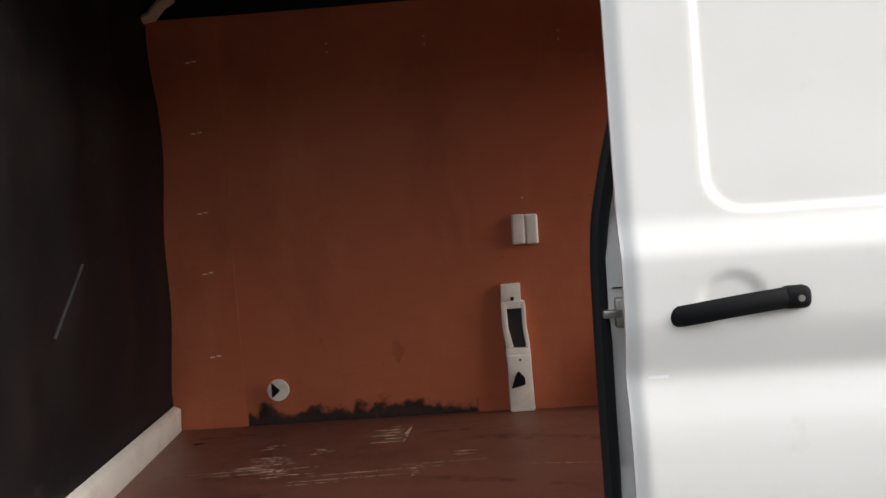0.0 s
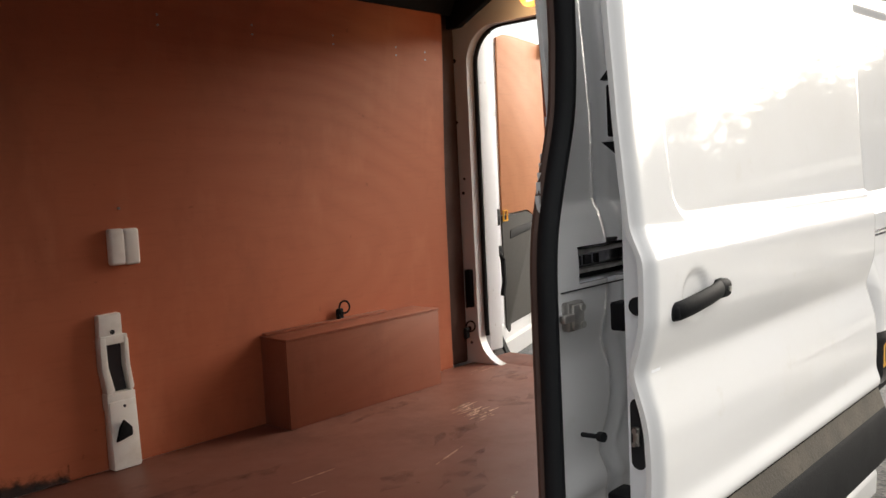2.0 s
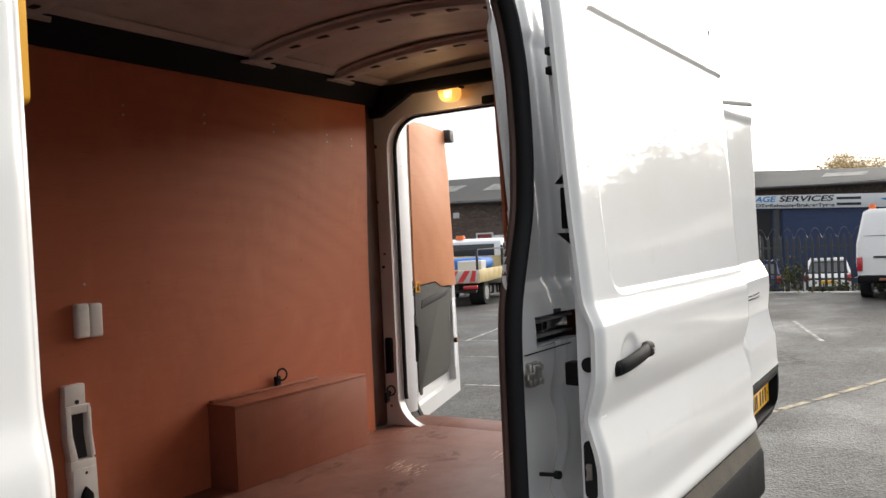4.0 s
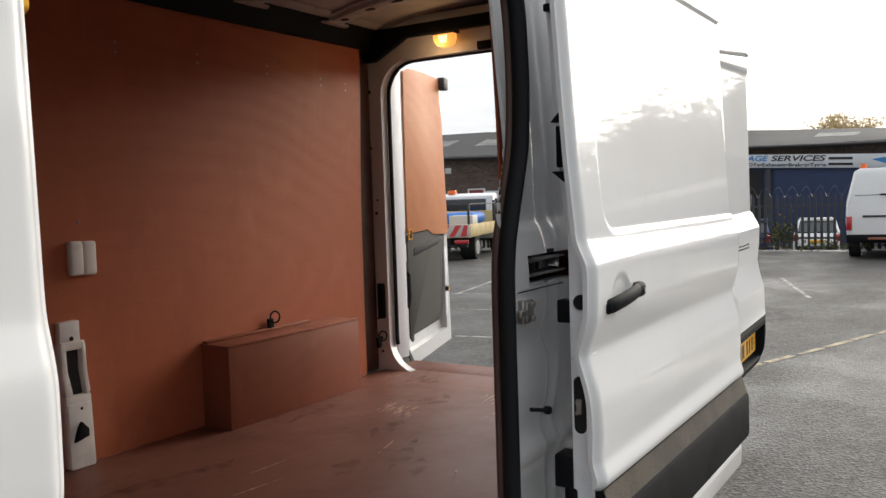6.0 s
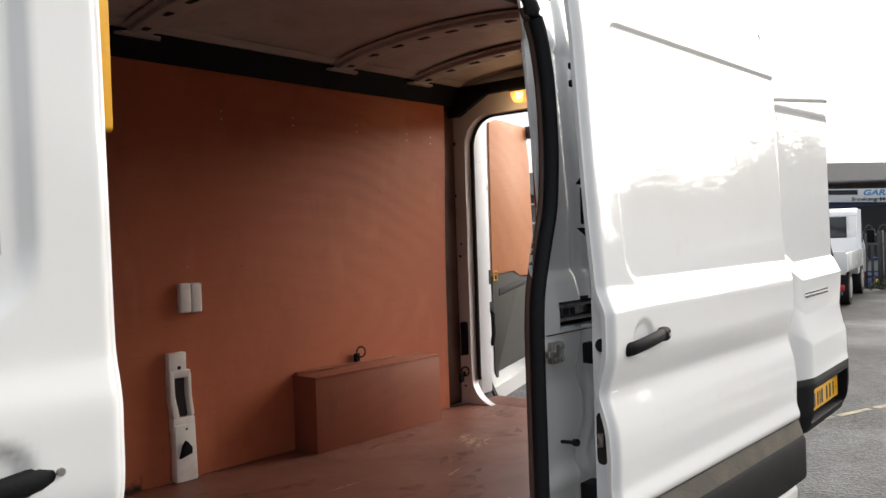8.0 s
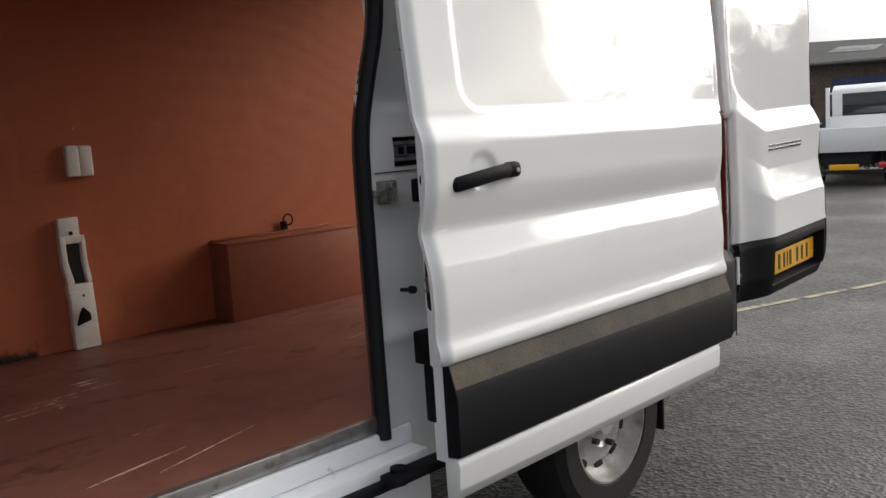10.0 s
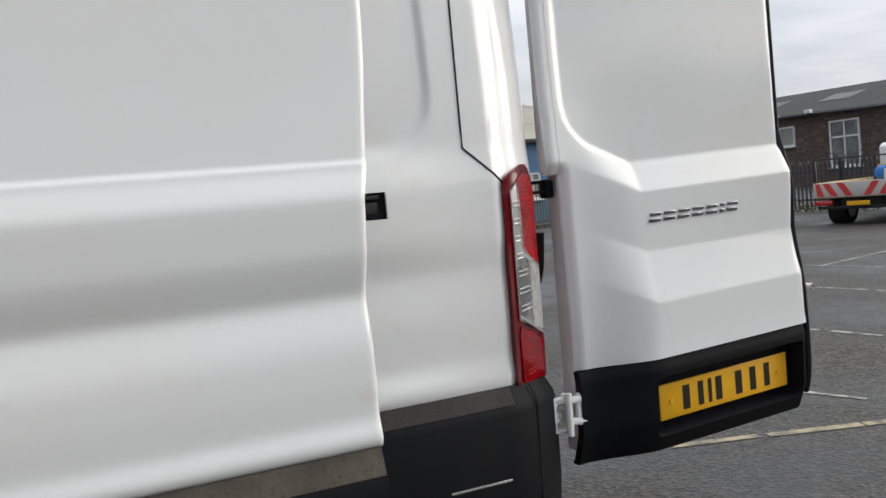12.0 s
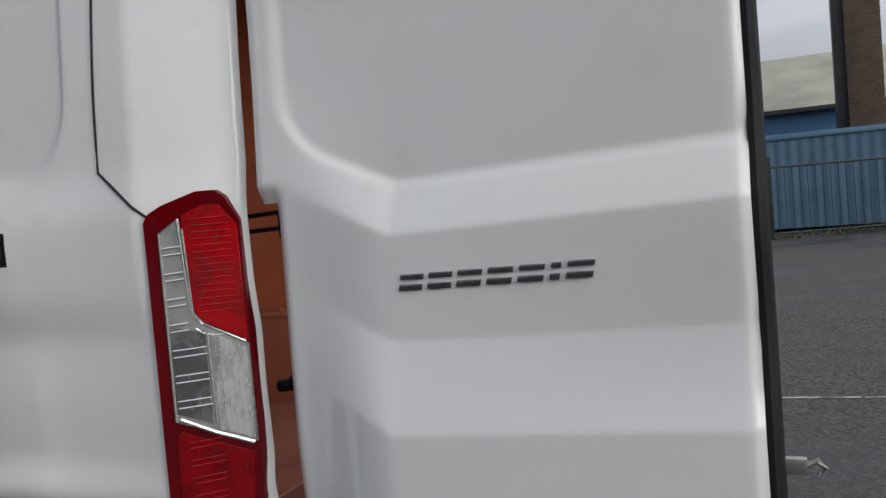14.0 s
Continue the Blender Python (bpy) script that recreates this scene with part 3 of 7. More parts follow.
# pull handle: a bar with fatter ends over a pressed cup
hp = []
for i in range(17):
    f = i / 16
    hp.append((0.412 + 0.238 * f, 1.540 - 0.028 * math.sin(math.pi * min(1, max(0, f))) ** 0.45, 1.324 + 0.028 * f + 0.004 * math.sin(math.pi * f)))
bar = tube(hp, 0.0120, 14, ry=0.0195)
part("door_handle", join(bar, bx(0.410, 0.447, 1.518, 1.542, 1.308, 1.340, 0.010, 3), bx(0.600, 0.654, 1.507, 1.542, 1.328, 1.370, 0.014, 4), bx(0.445, 0.475, 1.525, 1.545, 1.315, 1.338, 0.006, 2)), BLACK, side_door, "black plastic pull handle")
part("lock_barrel", cyl((0.632, 1.504, 1.348), (0.632, 1.513, 1.348), 0.006), STEEL, side_door)
# rubbing strip and the white sill below it
strip = [(1.545, 0.628), (1.503, 0.634), (1.497, 0.650), (1.497, 0.795), (1.503, 0.808), (1.523, 0.870), (1.545, 0.870)]
part("rubbing_strip", prism(strip, "x", 0.340, 1.818), BLACK, side_door, "black plastic side moulding")
dust = [(1.5055, 0.812), (1.5245, 0.8705), (1.5225, 0.8725), (1.503, 0.813)]
part("strip_top", prism(dust, "x", 0.343, 1.815), DUSTY, side_door, "dusty sloping top of the moulding")
part("door_sill", prism([(1.56, 0.627), (1.512, 0.627), (1.506, 0.610), (1.510, 0.545), (1.535, 0.508), (1.56, 0.505)], "x", 0.342, 1.735, 0.004), WHITE, side_door)
part("roller_arm", join(bx(0.20, 0.42, 1.60, 1.66, 0.575, 0.600, 0.006), cyl((0.25, 1.64, 0.565), (0.25, 1.64, 0.61), 0.022)), BLACK, side_door)
part("roller_bracket", join(bx(0.366, 0.39, 1.612, 1.642, 1.685, 1.79, 0.004), prism([(1.612, 1.80), (1.655, 1.80), (1.618, 1.838)], "x", 0.366, 0.39), prism([(1.612, 1.675), (1.655, 1.675), (1.618, 1.645)], "x", 0.366, 0.39)), BLACK, side_door)
part("roller_bracket", join(bx(0.366, 0.39, 1.618, 1.648, 2.05, 2.17, 0.006), bx(0.366, 0.39, 1.64, 1.668, 2.08, 2.10, 0.004), bx(0.366, 0.39, 1.64, 1.668, 2.13, 2.15, 0.004)), BLACK, side_door)
part("roller_bracket", join(bx(0.352, 0.42, 1.612, 1.662, 0.858, 0.945, 0.006), bx(0.36, 0.42, 1.60, 1.64, 0.70, 0.86, 0.008)), BLACK, side_door, "black lower roller bracket")
part("stop_block", bx(0.375, 0.42, 1.612, 1.655, 1.285, 1.345, 0.005), BLACK, side_door)

# body side behind the door opening
SIDE_P = [(0.50, 1.775), (0.88, 1.772), (0.895, 1.752), (0.93, 1.757), (0.97, 1.772), (1.10, 1.762), (1.19, 1.768), (1.215, 1.772), (1.27, 1.756), (1.31, 1.748), (1.43, 1.746),
          (1.47, 1.752), (1.54, 1.775), (1.70, 1.782), (1.90, 1.797), (2.25, 1.825), (2.42, 1.852), (2.50, 1.90), (2.56, 1.99)]


def corner(x, start):
    c = max(0.0, x - start)
    return 0.9 * c * c + 0.45 * c


def side_y(x, z):
    y = smooth_table(SIDE_P, z, 0.012)
    k = step(1.95, 2.25, x)
    flat = 1.775 + 0.075 * step(1.5, 2.5, z) + (0.05 if z > 2.45 else 0) * step(2.45, 2.56, z)
    y = y * (1 - 0.55 * k) + flat * 0.55 * k
    d = rr_dist(x, z, -3, 2.128, 1.53, 2.26, 0.17)
    y += 0.011 * (1 - step(-0.018, 0.003, d))
    y += corner(x, 2.285)
    if 0.40 < x < 0.72:
        # wavy pressed groove down the pillar
        xc = lerp_table([(0.85, 0.565), (0.97, 0.535), (1.05, 0.575), (1.16, 0.59), (1.25, 0.55), (1.36, 0.56), (1.56, 0.575), (1.75, 0.59), (2.35, 0.595)], z)
        y += 0.020 * math.exp(-((x - xc) / 0.024) ** 2) + 0.006 * math.exp(-((x - xc - 0.06) / 0.02) ** 2)
    return y


def side_hole(x, z):
    if x < 0.326 + 0.065 * step(1.54, 1.76, z):
        return True
    if 0.408 < x < 0.70 and 1.38 < z < 1.45:
        return True
    return 0.92 < x < 1.966 and 1.374 < z < 1.442


xs = spread(0.31, 0.43, 0.0075) + spread(0.438, 0.70, 0.009) + spread(0.72, 0.92, 0.05) + spread(0.93, 1.945, 0.05) + [1.966] + spread(1.98, 2.09, 0.016) + spread(2.098, 2.14, 0.006) + spread(2.15, 2.46, 0.0125)
zs = spread(0.50, 0.88, 0.05) + spread(0.89, 1.0, 0.012) + spread(1.02, 1.36, 0.0145)[:-1] + [1.374] + spread(1.40, 1.442, 0.02) + spread(1.455, 1.60, 0.0145) + spread(1.62, 2.40, 0.02) + spread(2.42, 2.56, 0.02)
body = part("rear_side_panel", skin(xs, zs, side_y, 0.010, side_hole), WHITE, van, "white rear side panel", 60)
part("door_track", join(bx(0.90, 1.99, 1.768, 1.80, 1.350, 1.466, 0.002), bx(1.10, 1.95, 1.752, 1.77, 1.425, 1.437, 0.003), bx(1.86, 1.945, 1.754, 1.768, 1.388, 1.418, 0.004)), DARK, body, "black door track slot")
part("track_slide", bx(1.80, 1.872, 1.745, 1.765, 1.385, 1.405, 0.004), STEEL, body)
seam = [(2.225 - 0.021 * step(2.3, 1.55, z), side_y(2.21, z) - 0.001, z) for z in [2.44 - 0.05 * i for i in range(18)]]
seam += [(2.204 + 0.109 * f, side_y(2.204 + 0.109 * f, 1.54 - 0.096 * f) - 0.001, 1.54 - 0.096 * f) for f in (0, 0.25, 0.5, 0.75, 1)]
part("panel_seam", tube(seam, 0.0028, 6), DARK, body)
# pressed pillar face in the door gap, with striker and upper latch
part("striker", join(bx(0.336, 0.397, 1.728, 1.750, 1.280, 1.343, 0.006), bx(0.345, 0.380, 1.722, 1.735, 1.285, 1.338, 0.005), bx(0.310, 0.352, 1.722, 1.738, 1.302, 1.320, 0.005), cyl((0.377, 1.718, 1.330), (0.377, 1.735, 1.330), 0.008, n=10), cyl((0.377, 1.718, 1.293), (0.377, 1.735, 1.293), 0.008, n=10)), STEEL, body, "steel door striker")
recess = part("latch_recess", join(bx(0.400, 0.409, 1.756, 1.812, 1.366, 1.463, 0.002), bx(0.409, 0.71, 1.758, 1.812, 1.362, 1.374, 0.002)), WHITE_IN, body, "white walls of the door stay recess")
# back and top wall coloured dark for the shading inside the recess
part("recess_back", join(bx(0.402, 0.712, 1.808, 1.816, 1.366, 1.463, 0.001), bx(0.409, 0.71, 1.758, 1.808, 1.455, 1.464, 0.002)), DARK, recess, "back of the recess, its shade put into a dark colour")
part("latch_plate", bx(0.424, 0.705, 1.793, 1.799, 1.388, 1.448, 0.002), CHROME, recess, "bright metal plate")
for z in (1.391, 1.434):
    part("latch_rail", bx(0.432, 0.705, 1.774, 1.794, z, z + 0.010, 0.003), STEEL, recess, "steel stay")
for x0, x1 in ((0.468, 0.484), (0.500, 0.528), (0.545, 0.560)):
    part("stay_slot", bx(x0, x1, 1.7895, 1.7935, 1.407, 1.428, 0), DARK, recess)
part("rubber_stop", join(cyl((0.395, 1.700, 1.046), (0.405, 1.752, 1.040), 0.0055), cyl((0.393, 1.690, 1.047), (0.396, 1.703, 1.046), 0.011)), RUBBER, body)
part("panel_joint", bx(0.335, 0.62, 1.7435, 1.7475, 1.362, 1.3645, 0), DARK, body)

# rubber seal round the side opening
sp = [(0.317, 1.768, 0.64), (0.313, 1.766, 1.0), (0.312, 1.766, 1.40), (0.318, 1.762, 1.50), (0.342, 1.752, 1.62), (0.374, 1.745, 1.74), (0.388, 1.745, 1.90), (0.390, 1.752, 2.10), (0.378, 1.765, 2.25), (0.35, 1.785, 2.36), (0.28, 1.80, 2.42)]
fine = []
for a, b in zip(sp, sp[1:]):
    for i in range(5):
        fine.append(tuple(a[k] + (b[k] - a[k]) * i / 5 for k in range(3)))
fine.append(sp[-1])
for _ in range(3):
    fine = [fine[0]] + [tuple((fine[i - 1][k] + 2 * fine[i][k] + fine[i + 1][k]) / 4 for k in range(3)) for i in range(1, len(fine) - 1)] + [fine[-1]]
part("door_seal", join(tube(fine, 0.019, 10, ry=0.024), tube([(0.28, 1.80, 2.42), (-0.95, 1.80, 2.42), (-1.005, 1.80, 2.36)], 0.02, 10)), RUBBER, van, "black rubber door seal")
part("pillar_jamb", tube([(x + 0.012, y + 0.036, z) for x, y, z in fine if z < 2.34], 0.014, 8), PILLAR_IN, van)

# front: B pillar, cab door, cab and nose
FRONT_P = [(0.50, 1.62), (0.88, 1.617), (0.93, 1.598), (1.05, 1.600), (1.17, 1.606), (1.22, 1.602), (1.30, 1.580), (1.43, 1.578), (1.50, 1.595), (1.70, 1.599), (1.90, 1.603),
           (2.10, 1.608), (2.30, 1.64), (2.45, 1.70), (2.56, 1.82)]
WIN = (-2.35, -1.232, 1.60, 2.16, 0.09)  # cab window opening


def front_y(x, z):
    y = smooth_table(FRONT_P, z, 0.012)
    y += 0.018 * (1 - step(0.0, 0.03, -1.066 - x)) ** 2
    y += 0.5 * max(0.0, -1.9 - x) ** 2
    d = rr_dist(x, z, WIN[0] - 0.04, WIN[1] + 0.045, WIN[2] - 0.04, WIN[3] + 0.04, 0.11)
    y += 0.016 * (1 - step(-0.016, 0.002, d))
    y += 0.014 * (1 - step(0.72, 1.05, math.hypot((x + 1.272) / 0.062, (z - 1.345) / 0.052)))
    return y


xs = spread(-3.0, -1.42, 0.08) + spread(-1.41, -1.12, 0.010) + spread(-1.113, -1.066, 0.0047)
zs = spread(0.50, 0.88, 0.06) + spread(0.89, 1.6, 0.012) + spread(1.63, 2.56, 0.025)
cab_door = part("cab_door", skin(xs, zs, front_y, 0.012, lambda x, z: rr_dist(x, z, *WIN) < 0 or (x < -2.2 and z > 1.45 + (x + 3.0) * 1.15)), WHITE, van, "white cab door beside the side opening", 60)
part("window_pane", skin(spread(-2.36, -1.225, 0.1), spread(1.59, 2.17, 0.1), lambda x, z: smooth_table(FRONT_P, z, 0.015) + 0.022 + 0.5 * max(0.0, -1.9 - x) ** 2, 0.005), GLASS, cab_door, "dark cab window")
hp = [(-1.378 + 0.230 * i / 12, 1.612 - 0.030 * math.sin(math.pi * i / 12) ** 0.45, 1.318 + 0.026 * i / 12) for i in range(13)]
part("door_handle", join(tube(hp, 0.0120, 14, ry=0.0190), bx(-1.385, -1.348, 1.588, 1.615, 1.303, 1.334, 0.010, 3), bx(-1.198, -1.143, 1.580, 1.615, 1.325, 1.362, 0.012, 3)), BLACK, cab_door, "black plastic pull handle")
part("lock_barrel", cyl((-1.175, 1.574, 1.343), (-1.175, 1.584, 1.343), 0.006), STEEL, cab_door)
# return and added filler box, coloured dark to pass as unlit pillar depth
part("pillar_return", prism([(smooth_table(FRONT_P, z, 0.015) + 0.022, z) for z in spread(0.62, 2.42, 0.06)] + [(1.692 if z < 2.3 else 1.76, z) for z in spread(2.42, 0.62, -0.06)], "x", -1.105, -1.078), DARKSTEEL, van)
part("pillar_box", bx(-1.30, -1.075, 1.66, 1.80, 0.62, 2.42, 0.01), DARKSTEEL, van, "added filler box in the door pillar, coloured dark as if unlit")
part("reflective_strip", prism(round_rect(1.689, 1.709, 1.852, 2.09, 0.0095), "x", -1.076, -1.015), AMBER, van, "amber plastic strip on the door pillar")
part("front_strip", prism([(1.64, 0.60), (1.572, 0.62), (1.566, 0.64), (1.566, 0.80), (1.574, 0.812), (1.60, 0.872), (1.64, 0.872)], "x", -2.3, -1.078), BLACK, van, "black plastic side moulding")
part("bonnet", prism([(-3.0, 0.45), (-3.55, 0.45), (-3.62, 0.75), (-3.58, 1.0), (-3.42, 1.22), (-2.62, 1.52), (-2.05, 2.36), (-1.9, 2.45), (-1.9, 2.5), (-2.2, 2.44), (-2.9, 1.6), (-3.0, 1.2)], "y", 1.85, 3.50, 0.02), WHITE, van)
part("windscreen", prism([(-2.60, 1.55), (-2.10, 2.32), (-2.12, 2.335), (-2.62, 1.565)], "y", 2.02, 3.43), GLASS, van)

# roof, far side and lower sills
def roof_z(y):
    return 2.60 - 0.10 * ((y - 2.73) / 0.9) ** 2 - 0.08 * abs((y - 2.73) / 0.9) ** 6


bm = bmesh.new()
ys = spread(1.87, 3.60, 0.06)
rx = spread(-2.2, 2.40, 0.1)
top = [[bm.verts.new((x, y, roof_z(y) + 0.012 * (math.cos(y * 40) > 0.3))) for y in ys] for x in rx]
bot = [[bm.verts.new((x, y, roof_z(y) - 0.018)) for y in ys] for x in rx]
for i in range(len(rx) - 1):
    for j in range(len(ys) - 1):
        bm.faces.new((top[i][j], top[i + 1][j], top[i + 1][j + 1], top[i][j + 1]))
for i in range(len(rx) - 1):
    bm.faces.new((top[i][0], bot[i][0], bot[i + 1][0], top[i + 1][0]))
    bm.faces.new((top[i][-1], top[i + 1][-1], bot[i + 1][-1], bot[i][-1]))
bmesh.ops.delete(bm, geom=[v for v in bm.verts if not v.link_faces], context="VERTS")
part("roof", bm, WHITE, van, "white ribbed roof", 60)
bm = bmesh.new()
bot = [[bm.verts.new((x, y, roof_z(y) - 0.02 + 0.003 * math.sin(x * 9) * math.sin(y * 7))) for y in ys] for x in rx]
for i in range(len(rx) - 1):
    for j in range(len(ys) - 1):
        bm.faces.new((bot[i][j], bot[i][j + 1], bot[i + 1][j + 1], bot[i + 1][j]))
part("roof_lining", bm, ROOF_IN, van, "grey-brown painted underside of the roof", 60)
part("far_side_panel", skin(spread(-2.9, 2.40, 0.2), spread(0.45, 2.56, 0.05), lambda x, z: 3.712 - 0.10 * step(1.5, 2.45, z) - 0.06 * step(2.4, 2.56, z), 0.012), WHITE, van)
part("door_step", join(bx(-0.985, 0.42, 1.70, 1.80, 0.40, 0.60, 0.01), bx(-0.985, 0.42, 1.765, 1.83, 0.60, 0.655, 0.008)), WHITE_IN, van, "white door sill")
part("track_lower", bx(-0.98, 1.7, 1.66, 1.70, 0.545, 0.565, 0.004), BLACK, van)

# interior
FLOOR_Z = 0.70
part("floor_panel", bx(-1.28, 2.13, 1.80, 3.47, 0.655, FLOOR_Z, 0.003), PLY_FLOOR, van, "scuffed reddish plywood floor")
part("floor_edge", bx(-0.98, 0.34, 1.772, 1.80, 0.66, 0.702, 0.004), STEEL, van, "metal edge of the load floor")


def wall_y(x, z):
    return 3.468 - 0.022 * step(1.5, 2.45, z) + 0.004 * math.sin(x * 3.1 + z * 2.0)


far_ply = part("plywood_panel", skin(spread(-0.96, 1.92, 0.08), spread(0.70, 2.40, 0.08), wall_y, 0.009), PLY, van, "reddish plywood lining with veneer figure", 60)
part("plywood_panel", skin(spread(-1.30, -0.955, 0.05), spread(0.70, 2.40, 0.08), lambda x, z: wall_y(x, z) - 0.012 - 0.01 * math.sin(z * 5), 0.009), PLY, van, "", 60)
part("plywood_panel", skin(spread(0.46, 1.95, 0.1), spread(0.70, 2.38, 0.1), lambda x, z: 1.850 + 0.02 * step(1.6, 2.4, z), 0.009), PLY, van, "", 60)
part("roof_rail", prism([(3.46, 2.40), (3.50, 2.52), (3.42, 2.53), (3.385, 2.50), (3.435, 2.40)], "x", -1.24, 2.05), BLACK, van, "black channel above the lining")
part("roof_rail", prism([(1.88, 2.38), (1.84, 2.53), (1.93, 2.53), (1.95, 2.50), (1.90, 2.38)], "x", -1.24, 2.05), BLACK, van)
part("roof_rail_edge", prism([(3.43, 2.505), (3.37, 2.502), (3.33, 2.522), (3.43, 2.535)], "x", -1.16, 2.05), ROOF_IN, van)


def bow(x, w):
    pts = [(y, roof_z(y) - 0.02) for y in spread(1.93, 3.46, 0.09)]
    low = [(y, z - 0.035) for y, z in pts]
    return prism(pts + low[::-1], "x", x - w, x + w, 0.006)


for x, w in ((-0.55, 0.045), (0.03, 0.05), (1.10, 0.05), (1.66, 0.045)):
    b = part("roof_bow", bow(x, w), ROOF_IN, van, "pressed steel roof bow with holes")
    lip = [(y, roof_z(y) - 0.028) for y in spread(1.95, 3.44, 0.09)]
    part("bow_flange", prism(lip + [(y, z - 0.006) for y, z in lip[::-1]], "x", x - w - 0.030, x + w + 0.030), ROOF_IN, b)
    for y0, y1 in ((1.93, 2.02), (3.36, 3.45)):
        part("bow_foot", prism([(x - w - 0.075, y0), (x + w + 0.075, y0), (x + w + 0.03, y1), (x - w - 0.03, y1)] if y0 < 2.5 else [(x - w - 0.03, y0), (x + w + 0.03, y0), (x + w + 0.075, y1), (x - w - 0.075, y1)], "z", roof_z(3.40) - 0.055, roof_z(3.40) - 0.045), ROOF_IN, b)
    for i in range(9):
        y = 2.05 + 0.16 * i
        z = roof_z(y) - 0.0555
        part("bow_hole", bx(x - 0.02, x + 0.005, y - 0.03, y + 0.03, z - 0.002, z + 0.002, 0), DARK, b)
for x0, x1 in ((-0.09, -0.055), (0.02, 0.11)):
    part("rail_pad", bx(x0, x1, 3.395, 3.425, 2.512, 2.556, 0.006), BLACK, van, "black foam pad on the roof rail")
# bulkhead with its pale foot strip
def bulk_x(y, z):
    return -1.25 + (3.43 - y) * 0.085 + 0.035 * step(0.85, 1.8, z) * (1 - 0.5 * step(2.0, 2.4, z)) + 0.008 * math.sin(z * 9 + y)


part("bulkhead", skin(spread(1.80, 3.60, 0.08), spread(0.70, 2.55, 0.06), lambda u, z: -1.19 - bulk_x(u, z) - 0.012 * math.sin(u * 16) * step(0.9, 1.1, z) * step(3.40, 3.30, u), 0.008), BULK, van, "black painted steel bulkhead", 60).matrix_basis = pose(-1.19, 0, 0, 0, 0, 90)
strip = prism([(-1.19, 0.70), (-1.165, 0.70), (-1.16, 0.795), (-1.19, 0.81)], "y", 1.82, 3.44, 0.003)
for v in strip.verts:
    v.co.x += -0.06 + (3.43 - v.co.y) * 0.085
part("bulkhead_strip", strip, CREAM, van, "cream strip at the foot of the bulkhead")
part("bulkhead_bar", cyl((-1.095, 2.211, 1.272), (-1.10, 2.422, 1.46), 0.005), DARKSTEEL, van)

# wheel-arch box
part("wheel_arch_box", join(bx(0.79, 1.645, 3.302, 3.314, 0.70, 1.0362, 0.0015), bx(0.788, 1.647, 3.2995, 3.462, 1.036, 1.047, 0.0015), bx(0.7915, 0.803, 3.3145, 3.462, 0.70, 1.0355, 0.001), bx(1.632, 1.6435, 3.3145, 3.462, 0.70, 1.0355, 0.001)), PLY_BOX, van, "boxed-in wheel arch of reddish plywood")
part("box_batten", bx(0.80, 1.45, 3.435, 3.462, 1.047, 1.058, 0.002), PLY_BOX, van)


def lashing_ring(x, y, z, tilt):
    base = join(bx(x - 0.02, x + 0.015, y - 0.012, y + 0.004, z - 0.03, z + 0.025, 0.006), cyl((x - 0.015, y - 0.01, z - 0.03), (x - 0.015, y - 0.01, z + 0.0), 0.008))
    r = tube([(x + 0.012 + 0.022 * math.cos(a) * math.cos(tilt), y - 0.02 + 0.022 * math.cos(a) * math.sin(tilt) * -1, z + 0.03 + 0.026 * math.sin(a)) for a in [2 * math.pi * i / 16 for i in range(16)]], 0.0042, 7, closed=True)
    return join(base, r)


part("lashing_ring", lashing_ring(1.195, 3.455, 1.075, 0.5), BLACK, van, "black lashing ring")
part("lashing_ring", lashing_ring(2.02, 3.462, 0.86, 0.8), BLACK, van, "black lashing ring")
part("lashing_cup", cyl((-0.81, 3.452, 0.845), (-0.81, 3.470, 0.845), 0.045, n=28), CREAM, van, "pale round lashing cup")
part("lashing_hook", prism([(-0.835, 0.815), (-0.80, 0.845), (-0.835, 0.88)], "y", 3.440, 3.452, 0.003), BLACK, van)

# socket box in two halves
part("socket_box", join(bx(0.203, 0.2568, 3.440, 3.470, 1.385, 1.508, 0.010, 4), bx(0.2562, 0.310, 3.440, 3.470, 1.383, 1.506, 0.010, 4), bx(0.225, 0.288, 3.446, 3.469, 1.40, 1.49, 0.004)), CREAM, van, "cream plastic double box on the lining")
# white trunking post with an open window and a strap hook
post = part("trunking_post", prism([(0.160, 0.70), (0.262, 0.70), (0.256, 0.935), (0.160, 0.935)], "y", 3.405, 3.47, 0.008), CREAM, van, "white plastic belt trunking with an open window")
part("post_top", prism([(0.150, 1.150), (0.232, 1.150), (0.232, 1.228), (0.152, 1.226)], "y", 3.425, 3.47, 0.006), CREAM, post)
part("post_side", prism([(0.148, 1.150), (0.170, 1.150), (0.172, 1.05), (0.190, 0.965), (0.160, 0.955), (0.148, 1.05)], "y", 3.415, 3.47, 0.005), CREAM, post)
part("post_side", prism([(0.232, 1.152), (0.248, 1.140), (0.248, 1.05), (0.258, 0.97), (0.242, 0.955), (0.230, 1.05)], "y", 3.415, 3.47, 0.005), CREAM, post)
part("post_bridge", prism([(0.152, 1.125), (0.246, 1.125), (0.246, 1.155), (0.150, 1.155)], "y", 3.418, 3.47, 0.004), CREAM, post)
part("post_bridge", prism([(0.158, 0.90), (0.258, 0.90), (0.257, 0.962), (0.156, 0.962)], "y", 3.412, 3.47, 0.005), CREAM, post)
part("post_window", bx(0.165, 0.24, 3.455, 3.468, 0.95, 1.13, 0), DARKSTEEL, post)
for ob in (post, *post.children):
    ob.data.transform(Matrix.Translation((-0.010, 3.47, 0)) @ Matrix.Diagonal((1, 0.68, 1, 1)) @ Matrix.Translation((0, -3.47, 0)))
